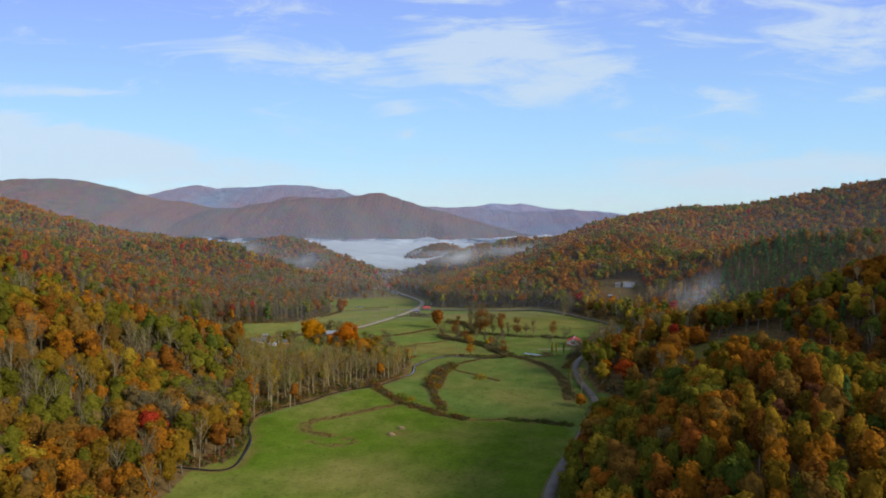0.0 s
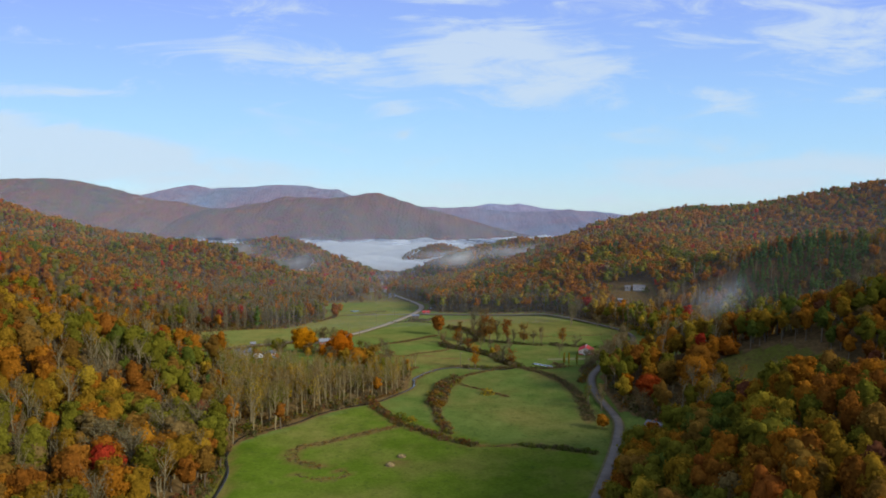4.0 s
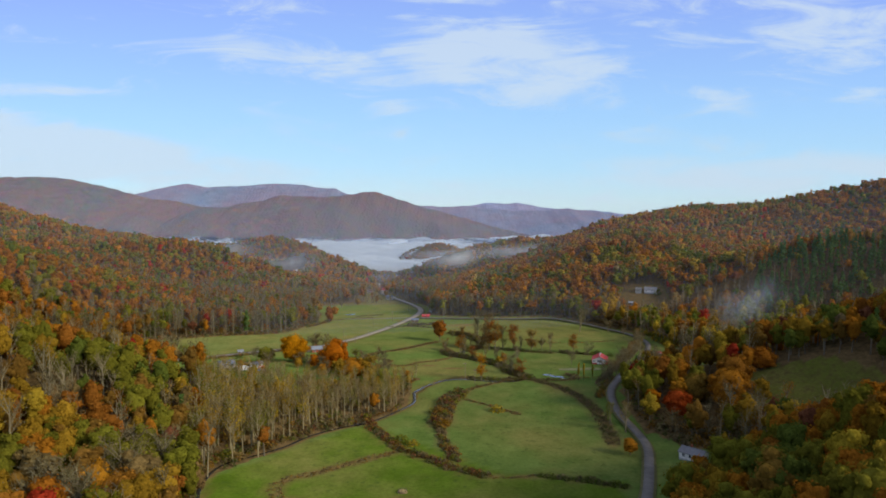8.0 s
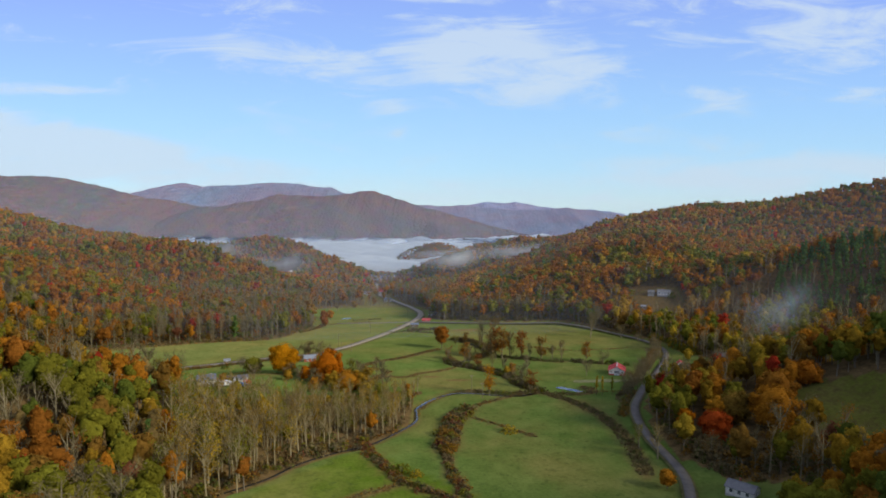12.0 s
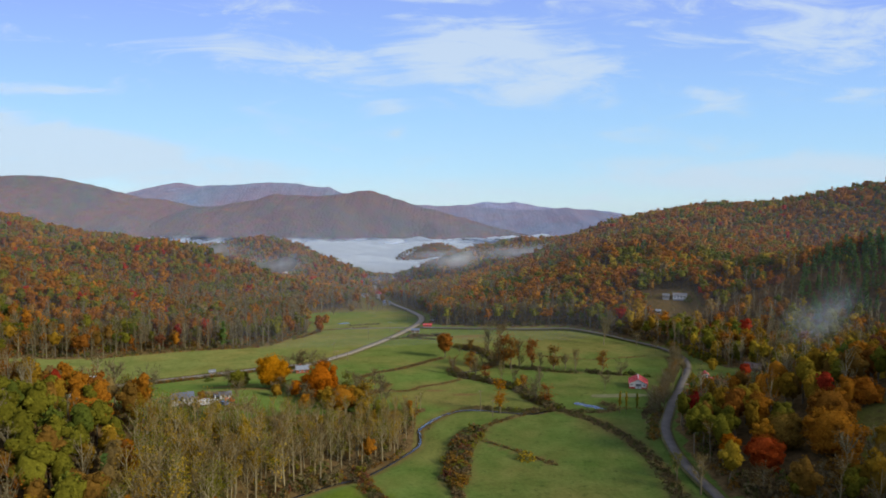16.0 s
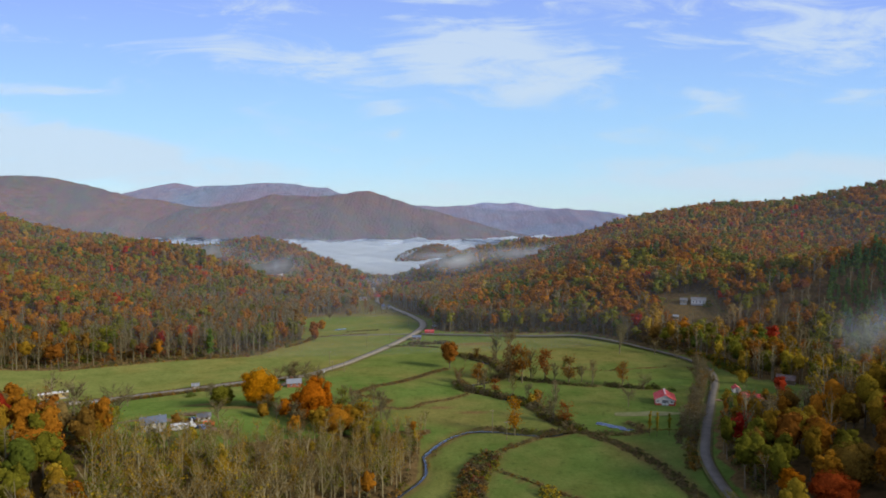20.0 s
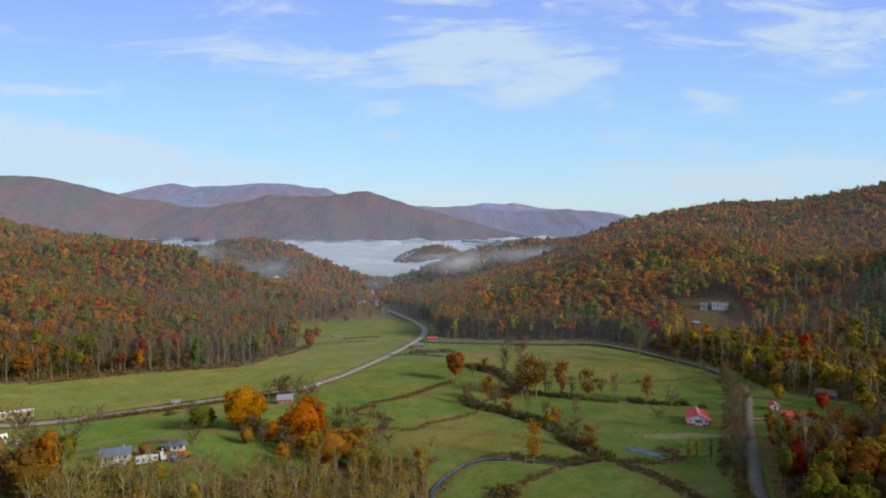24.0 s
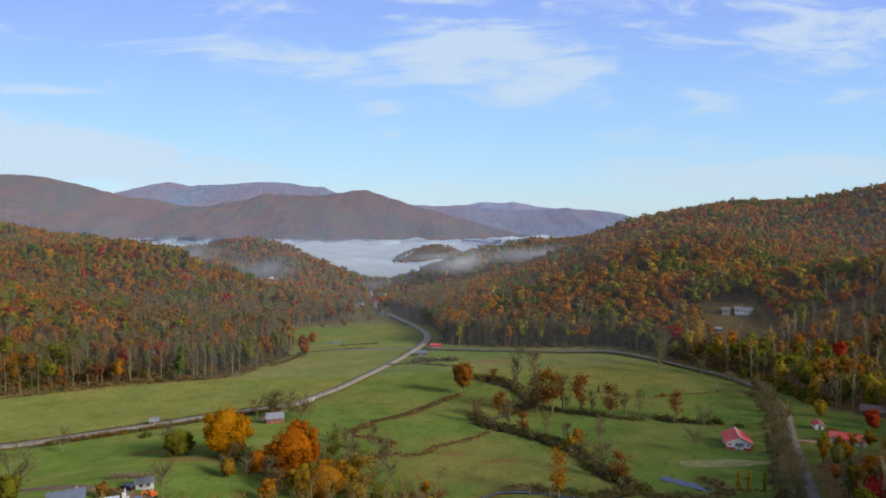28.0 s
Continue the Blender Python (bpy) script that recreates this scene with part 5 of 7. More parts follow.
# ---- single trees and bushes in the open ----
trng = np.random.default_rng(77)
for x, y, high, wide, form, colour, where in [
        (-99, 440, 19.5, 20, "round", "gold", "beside the farmyard"), (-71.5, 426, 21, 19, "round", "flame", "near the creek"), (-60, 415, 13, 17, "round", "orange", "near the creek"),
        (-83, 424, 9, 12, "leaf", "flame", "in the pasture"), (-93, 432, 6.5, 8, "airy", "tan", "in the pasture"), (-54, 418, 12, 15, "leaf", "ochre", "near the creek"), (-97, 339, 14, 14, "round", "olive", "among bare trees"), (-110, 321, 13, 13, "leaf", "flame", "among bare trees"), (-130, 336, 15, 17, "round", "orange", "on the near hillside"),
        (-50, 418, 12, 13, "airy", "ochre", "near the creek"), (-115.5, 441.5, 11, 12, "round", "olive", "on bare earth in the pasture"), (-126, 457, 8.5, 11, "spread", "grey", "on bare earth in the pasture"),
        (-13, 548, 18.5, 19, "leaf", "rust", "at a pasture corner"), (2, 509, 11, 13, "airy", "rust", "by the creek"), (3, 525, 6, 9, "leaf", "brown", "by the creek")]:
    tree(x, y, high, wide, form, colour, where, trng, "trees of the valley")
for x, y, high, wide, form, colour, where in [
        (26, 561, 20, 16, "bare", "tan", "in a hedgerow"), (17, 566, 20, 16, "bare", "grey", "in a hedgerow"), (23, 516, 19, 17, "airy", "rust", "by the creek"), (27, 514, 18, 16, "airy", "rust", "by the creek"), (20, 515, 17, 15, "airy", "tan", "by the creek"),
        (40, 514, 17, 16, "airy", "rust", "in a hedgerow"), (52, 508, 14, 14, "airy", "brown", "in a hedgerow"), (33, 520, 17, 15, "bare", "tan", "in a hedgerow"), (103, 589, 17, 13, "bare", "grey", "beside the lane"), (38, 470, 11, 11, "bare", "grey", "by the creek"), (31, 438, 12, 12, "spread", "grey", "by the creek"),
        (26, 469, 5.5, 7, "leaf", "yellow", "in creek scrub"), (29, 471, 7.5, 8, "leaf", "orange", "in creek scrub"), (12, 421, 13, 11, "airy", "gold", "by the creek"), (71, 461, 9, 11, "spread", "grey", "in the barn paddock")]:
    tree(x, y, high, wide, form, colour, where, trng, "trees of the valley")
for x, y, high, wide, form, colour, where in [
        (89, 494, 9, 13, "spread", "scrub", "in a hedgerow"), (60, 512, 10, 10, "bare", "tan", "in a hedgerow"), (106, 600, 17, 16, "bare", "grey", "beside the lane"), (-115, 642, 17, 13, "leaf", "rust", "at the wood edge"),
        (-118, 690, 10, 10, "leaf", "orange", "in the far pasture"), (65.5, 414, 11.5, 6, "poplar", "yellow", "in a row by the pond"), (68, 413, 11.5, 6, "poplar", "yellow", "in a row by the pond"), (73, 413, 10.5, 6, "poplar", "olive", "in a row by the pond"),
        (-135, 385, 14, 17, "spread", "scrub", "behind the farmhouse"), (-133, 381, 9, 8, "leaf", "olive", "behind the farmhouse"), (-142, 374, 16, 16, "bare", "grey", "below the farmhouse"), (-132, 364, 12, 10, "airy", "olive", "below the farmhouse"), (-168, 462, 9, 11, "spread", "grey", "beside the road"), (-101, 395, 11, 11, "spread", "dull", "beside a shed"), (-114, 388.5, 5, 6, "leaf", "brown", "behind a camper trailer")]:
    tree(x, y, high, wide, form, colour, where, trng, "trees of the valley")
for x, y, high, wide, form, colour, where in [
        (94, 340, 14, 15, "round", "ember", "beside the lane"), (84, 345, 13, 12, "leaf", "flame", "beside the lane"), (86, 326, 9, 13, "spread", "tan", "beside the lane"), (115, 340, 20, 23, "round", "orange", "on the lower slope"), (105, 349, 16, 17, "round", "brown", "on the lower slope"), (108, 357, 15, 15, "leaf", "olive", "on the lower slope"), (97, 348, 14, 13, "leaf", "orange", "beside the lane"),
        (123, 354, 18, 19, "round", "rust", "on the lower slope"), (94, 391, 14, 15, "round", "red", "on the lower slope"), (139, 360, 13, 14, "round", "orange", "at the clearing edge"), (62, 303, 7, 10, "leaf", "orange", "beside the lane"),
        (68, 330, 12, 12, "bare", "tan", "beside the lane"), (64, 340, 9, 9, "bare", "olive", "beside the lane"), (160, 531, 15, 13, "leaf", "yellow", "at the wood edge"), (147, 507, 9, 8, "leaf", "yellow", "beside a small shed")]:
    tree(x, y, high, wide, form, colour, where, trng, "trees along the lane")
for x, y, high, wide, form, colour, where in [
        (158, 488, 10, 10, "leaf", "red", "beside a red-roofed shed"), (178, 516, 17, 14, "leaf", "yellow", "at the wood edge"), (171, 527, 16, 14, "leaf", "olive", "at the wood edge"), (16, 362, 3.6, 7, "shrub", "yellow", "in a bramble strip"),
        (-26, 318, 3.6, 6, "shrub", "olive", "in the ditch hedge"), (-21, 314, 3.0, 5, "shrub", "yellow", "in the ditch hedge"), (-9, 340, 3.5, 5, "shrub", "ochre", "in the thicket"), (57.5, 549.5, 4.5, 6.0, "pine", "pine", "on a fence line"), (66, 546, 2.6, 4.5, "shrub", "moss", "on a fence line"), (89, 544, 2.4, 3, "shrub", "rust", "on a fence line"),
        (-112.6, 378.2, 3.2, 3.5, "shrub", "green", "at the farmhouse wall"), (-112, 391, 3.0, 4.0, "shrub", "brown", "beside the corral"), (103, 492, 2.6, 4, "shrub", "green", "behind the white barn"), (140, 486, 2.4, 5, "shrub", "rust", "in the yard")]:
    tree(x, y, high, wide, form, colour, where, trng, "bushes of the open valley" if form == "shrub" else "trees of the open valley")
for x, y, high, wide, form, colour, where in [
        (-145, 480, 2.6, 5, "shrub", "green", "beside the road"), (186, 645, 6, 8, "shrub", "green", "beside the hill house"), (-80, 394, 4, 5, "shrub", "green", "under orange trees"), (-92, 505, 11, 15, "spread", "grey", "behind a small house"),
        (-102, 508, 10, 13, "spread", "grey", "behind a small house"), (-84, 492, 8, 10, "spread", "brown", "beside a small house"), (-135, 480, 6, 8, "spread", "grey", "beside the road"), (-45, 440, 12, 11, "bare", "grey", "in a field corner"),
        (-50, 455, 11, 10, "bare", "tan", "in a field corner"), (-105, 228, 10, 16, "spread", "tan", "beside the creek"), (-98, 262, 12, 14, "bare", "olive", "beside the creek"), (-112, 236, 5, 9, "shrub", "green", "beside the creek")]:
    tree(x, y, high, wide, form, colour, where, trng, "trees of the valley")
for k, (x, y) in enumerate([(80, 416), (86, 428), (93, 437), (99, 450), (105, 462), (111, 472), (116, 485), (122, 494), (127, 506), (132, 519), (136, 533), (138, 546), (134, 566), (126, 584)]):
    tree(x + trng.normal(0, 1.2), y + trng.normal(0, 1.5), trng.uniform(7, 12), trng.uniform(8, 13), "bare" if k % 2 else "spread", ("grey", "tan", "brown")[k % 3], "beside the lane", trng, "scrub trees along the lane")
for k, (x, y) in enumerate([(-8, 511), (-7, 500), (4, 493), (11, 489), (20, 479), (25, 470), (29, 460), (32, 448), (36, 434), (8, 518), (20, 530), (20, 545), (15, 560), (4, 578), (34, 516), (44, 514), (52, 510), (64, 508), (80, 503), (-2, 556)]):
    tree(x + trng.normal(0, 1.0), y + trng.normal(0, 1.0), trng.uniform(6, 13), trng.uniform(7, 12), ("bare", "spread", "bare", "airy", "spread")[k % 5], ("grey", "brown", "tan", "rust", "olive")[k % 5], "in creekside scrub", trng, "scrub trees along the creek")
# thin yards along the far road
for k, (x, y) in enumerate([(-74, 812), (-92, 822), (-100, 846), (-84, 858), (-112, 880), (-96, 905), (-122, 922), (-104, 948), (-118, 968), (-126, 1004), (-106, 1020), (-90, 1052), (-128, 1046), (-116, 840), (-88, 790), (-108, 778), (-122, 752)]):
    tree(x, y, trng.uniform(7, 12), trng.uniform(8, 12), ("bare", "spread", "airy", "leaf")[k % 4], ("grey", "dull", "rust", "brown")[k % 4], "by the far road", trng, "trees by the far road")
# the grey tangle between the farm trees and the pasture corner
for k, (x, y, high) in enumerate([(-67, 437, 8), (-63, 445, 9), (-59, 452, 8), (-61, 461, 7), (-66, 470, 6), (-55, 441, 8), (-52, 432, 10), (-57, 428, 9), (-47, 424, 9), (-78, 417, 8), (-86, 420, 7), (-89, 431, 6), (-64, 410, 9), (-74, 410, 8), (-42, 430, 8), (-93, 421, 6),
                                  (-90, 500, 10), (-98, 503, 11), (-106, 502, 10), (-86, 506, 9), (-82, 498, 8)]):
    tree(x, y, high, high * 1.15, ("spread", "airy", "spread", "bare")[k % 4], ("grey", "olive", "dull", "tan", "scrub")[k % 5], "in a farm thicket", trng, "scrub trees near the farm")
for x, y, high, wide, colour in ((-50, 409, 9, 11, "yellow"), (-44, 413, 8, 10, "olive"), (-67, 411, 11, 13, "ochre"), (-78, 427, 8, 9, "orange"), (-91, 418, 7, 8, "ochre"), (-75, 404, 9, 10, "orange")):
    tree(x, y, high, wide, "leaf", colour, "in a farm thicket", trng, "autumn trees near the farm")
# close band of leafless brush between the paddock and the lane
strip([(72, 402), (84, 424), (96, 450), (108, 475), (121, 503), (131, 526), (135, 548)], 5.0, 2.6, 2.4, ["grey", "scrub", "dull", "grey"], 55, "grey leafless brush between paddock and lane")
for k in range(34):
    y = 404 + k * 4.3
    x = float(np.interp(y, (404, 452, 482, 511, 550), (78.5, 100.5, 114.5, 128.5, 138))) + trng.normal(-0.3, 1.2)
    tree(x, y, trng.uniform(6, 10), trng.uniform(7, 11), "bare" if k % 3 else "spread", ("grey", "scrub", "dull")[k % 3], "beside the lane", trng, "scrub trees along the lane")
for k in range(22):
    y = 600 + trng.uniform(0, 6) if k > 10 else 606 + trng.uniform(0, 8)
    x = 118 - k * 6.5 + trng.normal(0, 1.5)
    yy = float(np.interp(-x, (-124, -107, -84, -58, -22, 16), (603, 621, 639, 648, 658, 669))) + trng.uniform(1, 7)
    tree(x, yy, trng.uniform(13, 21), trng.uniform(11, 16), "bare", ("grey", "tan", "dull")[k % 3], "above the lane", trng, "leafless trees above the lane")
# brushy slope below the farmhouse
brng = np.random.default_rng(83)
bx, by = brng.uniform(-165, -104, 260), brng.uniform(344, 376, 260)
keep = (by < 371 - 0.1 * (bx + 118)) & (brng.uniform(0, 1, 260) < 0.8)
bx, by = bx[keep], by[keep]
bh = brng.uniform(0.8, 3.4, len(bx))
bc = np.array([PALETTE[c] for c in ("dull", "moss", "scrub", "brown", "olive")])[brng.integers(5, size=len(bx))]
plant("brush", "shrub", "near", bx, by, bh, bh * brng.uniform(1.0, 1.6, len(bx)), bc, "dull brown and olive brush below the farmhouse", "brush", brng, sink=0.1)
# dim brush on the slope above the lane
sx, sy = brng.uniform(76, 136, 420), brng.uniform(278, 336, 420)
keep = ~open_land(sx, sy) & (near_line(ROAD_EAST, sx, sy) > 6)
sx, sy = sx[keep], sy[keep]
sh = brng.uniform(1.5, 5.5, len(sx))
sc = np.array([PALETTE[c] for c in ("dull", "scrub", "grey", "brown", "moss")])[brng.integers(5, size=len(sx))]
plant("brush", "shrub", "near", sx, sy, sh, sh * brng.uniform(0.8, 1.2, len(sx)), sc, "dim grey-brown brush on a shaded slope above the lane", "brush", brng, sink=0.1)
# leafless thicket round the far yards
gx, gy = brng.uniform(-135, -50, 260), brng.uniform(775, 1090, 260)
keep = inside(VALLEY, gx, gy) & (near_line(ROAD_WEST, gx, gy) > 5) & (gx < np.interp(gy, (775, 892, 1071), (-60, -94, -110)))
gx, gy = gx[keep], gy[keep]
gh = brng.uniform(4, 11, len(gx))
plant("bare_woods", "bare", "mid", gx, gy, gh, gh * brng.uniform(0.9, 1.2, len(gx)), np.array([PALETTE[c] for c in ("grey", "dull", "rust", "scrub")])[brng.integers(4, size=len(gx))],
      "grey leafless thicket round the far yards", "woodland", brng, PALE_BARK)


# ---- buildings ----
WHITE_SIDING = surface("white_siding", (0.62, 0.60, 0.55), (0.78, 0.76, 0.71), scale=0.7, rough=0.6, stain=(0.45, 0.42, 0.36))
CREAM_SIDING = surface("cream_siding", (0.30, 0.275, 0.21), (0.40, 0.365, 0.28), scale=0.7, rough=0.7)
RED_METAL = surface("red_roof_metal", (0.42, 0.035, 0.035), (0.58, 0.065, 0.055), scale=0.5, rough=0.45, metal=0.0, stain=(0.50, 0.16, 0.14))
RED_PAINT = surface("red_paint", (0.32, 0.03, 0.025), (0.42, 0.05, 0.04), scale=0.6, rough=0.6)
BLUE_METAL = surface("blue_grey_roof_metal", (0.10, 0.125, 0.175), (0.155, 0.185, 0.245), scale=0.5, rough=0.75)
GREY_ROOF = surface("grey_roof", (0.13, 0.13, 0.135), (0.21, 0.21, 0.21), scale=0.6, rough=0.8)
TIN = surface("tin_roof", (0.20, 0.225, 0.25), (0.31, 0.34, 0.37), scale=0.5, rough=0.65, stain=(0.28, 0.13, 0.07))
RUSTY = surface("rusting_roof", (0.10, 0.075, 0.065), (0.20, 0.15, 0.13), scale=0.5, rough=0.8, stain=(0.16, 0.07, 0.035))
OLD_WOOD = surface("old_wood", (0.10, 0.075, 0.05), (0.20, 0.15, 0.10), scale=1.0, rough=0.9)
BRICK = surface("brick_wall", (0.25, 0.085, 0.05), (0.36, 0.13, 0.075), scale=1.0, rough=0.9)
DARK_GLASS = surface("window_glass", (0.03, 0.035, 0.045), (0.06, 0.07, 0.085), scale=1.0, rough=0.12, bump=0.0)
GREY_DOOR = surface("grey_door", (0.10, 0.11, 0.12), (0.17, 0.18, 0.19), scale=1.0, rough=0.6)
RUBBER = surface("rubber", (0.015, 0.015, 0.015), (0.03, 0.03, 0.03), scale=3.0, rough=0.9)
ORANGE_PAINT = surface("orange_paint", (0.65, 0.10, 0.015), (0.78, 0.15, 0.02), scale=0.8, rough=0.45)
BLACK_PAINT = surface("black_car_paint", (0.012, 0.013, 0.017), (0.02, 0.022, 0.028), scale=0.8, rough=0.25, bump=0.0)
WHITE_PAINT = surface("white_car_paint", (0.52, 0.53, 0.52), (0.64, 0.65, 0.64), scale=0.8, rough=0.3, bump=0.0)
BLUE_PAINT = surface("blue_paint", (0.10, 0.20, 0.42), (0.16, 0.28, 0.52), scale=0.8, rough=0.5)
CONCRETE = surface("concrete", (0.30, 0.29, 0.27), (0.42, 0.41, 0.38), scale=0.8, rough=0.9)
HAY = surface("hay", (0.26, 0.19, 0.08), (0.40, 0.31, 0.14), scale=1.5, rough=0.95, bump=0.5)
WRAP = surface("white_bale_wrap", (0.46, 0.47, 0.44), (0.60, 0.61, 0.58), scale=1.0, rough=0.4)
STEEL = surface("galvanised_steel", (0.38, 0.39, 0.40), (0.50, 0.51, 0.52), scale=1.0, rough=0.5, metal=0.6)


def box(bm, x0, x1, y0, y1, z0, z1, bevel=0.0):
    made = bmesh.ops.create_cube(bm, size=1.0, matrix=Matrix.Translation(((x0 + x1) / 2, (y0 + y1) / 2, (z0 + z1) / 2)) @ Matrix.Diagonal((x1 - x0, y1 - y0, z1 - z0, 1)))
    if bevel:
        edges = list({e for v in made["verts"] for e in v.link_edges})
        bmesh.ops.bevel(bm, geom=edges, offset=bevel, segments=2, affect="EDGES")
    return bm


def boxed(name, mat, parent, dims, label="", bevel=0.0):
    return part(name, box(bmesh.new(), *dims, bevel), mat, parent, label)


def gable_walls(w, d, eave, ridge, thick=0.18):
    """Four walls with two gables; the ridge runs along y. Outer shell with real thickness."""
    bm = bmesh.new()
    rings = []
    for k in (0, thick):
        a, b = w / 2 - k, d / 2 - k
        sl = (ridge - eave) / (w / 2)
        pts = [(-a, -b, -0.8), (a, -b, -0.8), (a, b, -0.8), (-a, b, -0.8), (-a, -b, eave - k * 0.2), (a, -b, eave - k * 0.2), (a, b, eave - k * 0.2), (-a, b, eave - k * 0.2),
               (0, -b, eave + sl * a), (0, b, eave + sl * a)]
        rings.append([bm.verts.new(p) for p in pts])
    o, i = rings
    for v, flip in ((o, False), (i, True)):
        for f in ((0, 1, 5, 8, 4), (2, 3, 7, 9, 6), (1, 2, 6, 5), (3, 0, 4, 7)):
            f = [v[k] for k in (reversed(f) if flip else f)]
            bm.faces.new(f)
    for a, b in ((4, 8), (8, 5), (5, 6), (6, 9), (9, 7), (7, 4), (0, 1), (1, 2), (2, 3), (3, 0)):
        bm.faces.new((o[a], o[b], i[b], i[a]))
    bmesh.ops.recalc_face_normals(bm, faces=bm.faces)
    return bm


def roof_slope(w, d, eave, ridge, over, side, thick=0.14, ribs=14):
    """One slope of a gable roof: a slab whose upper face carries standing seams."""
    bm = bmesh.new()
    sl = (ridge - eave) / (w / 2)
    e = w / 2 + over
    y0, y1 = -d / 2 - over, d / 2 + over
    line = [(y0, 0.0), (y0, thick)]
    for k in range(ribs):
        y = y0 + (k + 0.5) * (y1 - y0) / ribs
        line += [(y - 0.05, thick), (y, thick + 0.08), (y + 0.05, thick)]
    line += [(y1, thick), (y1, 0.0)]
    a = [bm.verts.new((0, y, ridge + 0.02 + z)) for y, z in line]
    b = [bm.verts.new((side * e, y, ridge - sl * e + 0.02 + z)) for y, z in line]
    for k in range(len(line)):
        j = (k + 1) % len(line)
        bm.faces.new((a[k], a[j], b[j], b[k]))
    bm.faces.new(a)
    bm.faces.new(list(reversed(b)))
    bmesh.ops.recalc_face_normals(bm, faces=bm.faces)
    return bm


def toward_valley(x, y):
    """The turn of a front that looks down the valley to the south."""
    return -math.degrees(math.atan2(x + 22, y - 195))


def window_unit(parent, x, y, z, w, h, face, name="window"):
    """A window set on a wall: frame, sill and pane. face: outward normal, one of -y, +x, -x."""
    t = {"-y": pose(x, y, z), "+x": pose(x, y, z, 0, 0, 90), "-x": pose(x, y, z, 0, 0, -90), "+y": pose(x, y, z, 0, 0, 180)}[face]
    bm = bmesh.new()
    for a, b, c, d in ((-w / 2 - 0.08, -w / 2, 0, h), (w / 2, w / 2 + 0.08, 0, h), (-w / 2 - 0.08, w / 2 + 0.08, h, h + 0.1), (-0.025, 0.025, 0, h)):
        box(bm, a, b, -0.07, 0.02, c, d)
    frame_ob = part(name, bm, WHITE_SIDING, parent)
    boxed("pane", DARK_GLASS, frame_ob, (-w / 2, w / 2, -0.03, 0.0, 0, h))
    boxed("sill", WHITE_SIDING, frame_ob, (-w / 2 - 0.12, w / 2 + 0.12, -0.12, 0.02, -0.07, 0))
    frame_ob.matrix_local = t
    return frame_ob


def house(name, x, y, turn, w, d, eave, ridge, wall, roof, label, category="house", windows=2, door=True, chimney=False, z=None, over=0.4):
    """A gabled house; local front faces -y, ridge along local y unless turned."""
    top = new(name)
    part("wall", gable_walls(w, d, eave, ridge), wall, top)
    for side in (-1, 1):
        part("roof", roof_slope(w, d, eave, ridge, over, side), roof, top)
    boxed("ridge_cap", roof, top, (-0.18, 0.18, -d / 2 - over, d / 2 + over, ridge + 0.10, ridge + 0.20))
    boxed("foundation", CONCRETE, top, (-w / 2 - 0.03, w / 2 + 0.03, -d / 2 - 0.03, d / 2 + 0.03, -1.2, 0.15))
    for k in range(windows):
        for s, fx, face in ((1, w / 2 + 0.02, "+x"), (-1, -w / 2 - 0.02, "-x")):
            window_unit(top, fx, -d / 2 + d * (k + 0.7) / (windows + 0.4), 1.0, 0.9, 1.1, face)
    if w > 4:
        window_unit(top, -w * 0.27, -d / 2 - 0.02, 1.0, 0.9, 1.1, "-y")
        window_unit(top, w * 0.27, -d / 2 - 0.02, 1.0, 0.9, 1.1, "-y")
    if door:
        dr = boxed("door", GREY_DOOR, top, (-0.48, 0.48, -d / 2 - 0.06, -d / 2 + 0.0, 0.05, 2.1))
        boxed("handle", STEEL, dr, (0.34, 0.40, -d / 2 - 0.12, -d / 2 - 0.06, 1.0, 1.08))
    if chimney:
        boxed("chimney", BRICK, top, (w * 0.12, w * 0.12 + 0.6, d * 0.1, d * 0.1 + 0.6, eave, ridge + 0.9), bevel=0.03)
    top.matrix_world = pose(x, y, ground_at(x, y) if z is None else z, 0, 0, turn + toward_valley(x, y))
    return tagged(top, label, category)


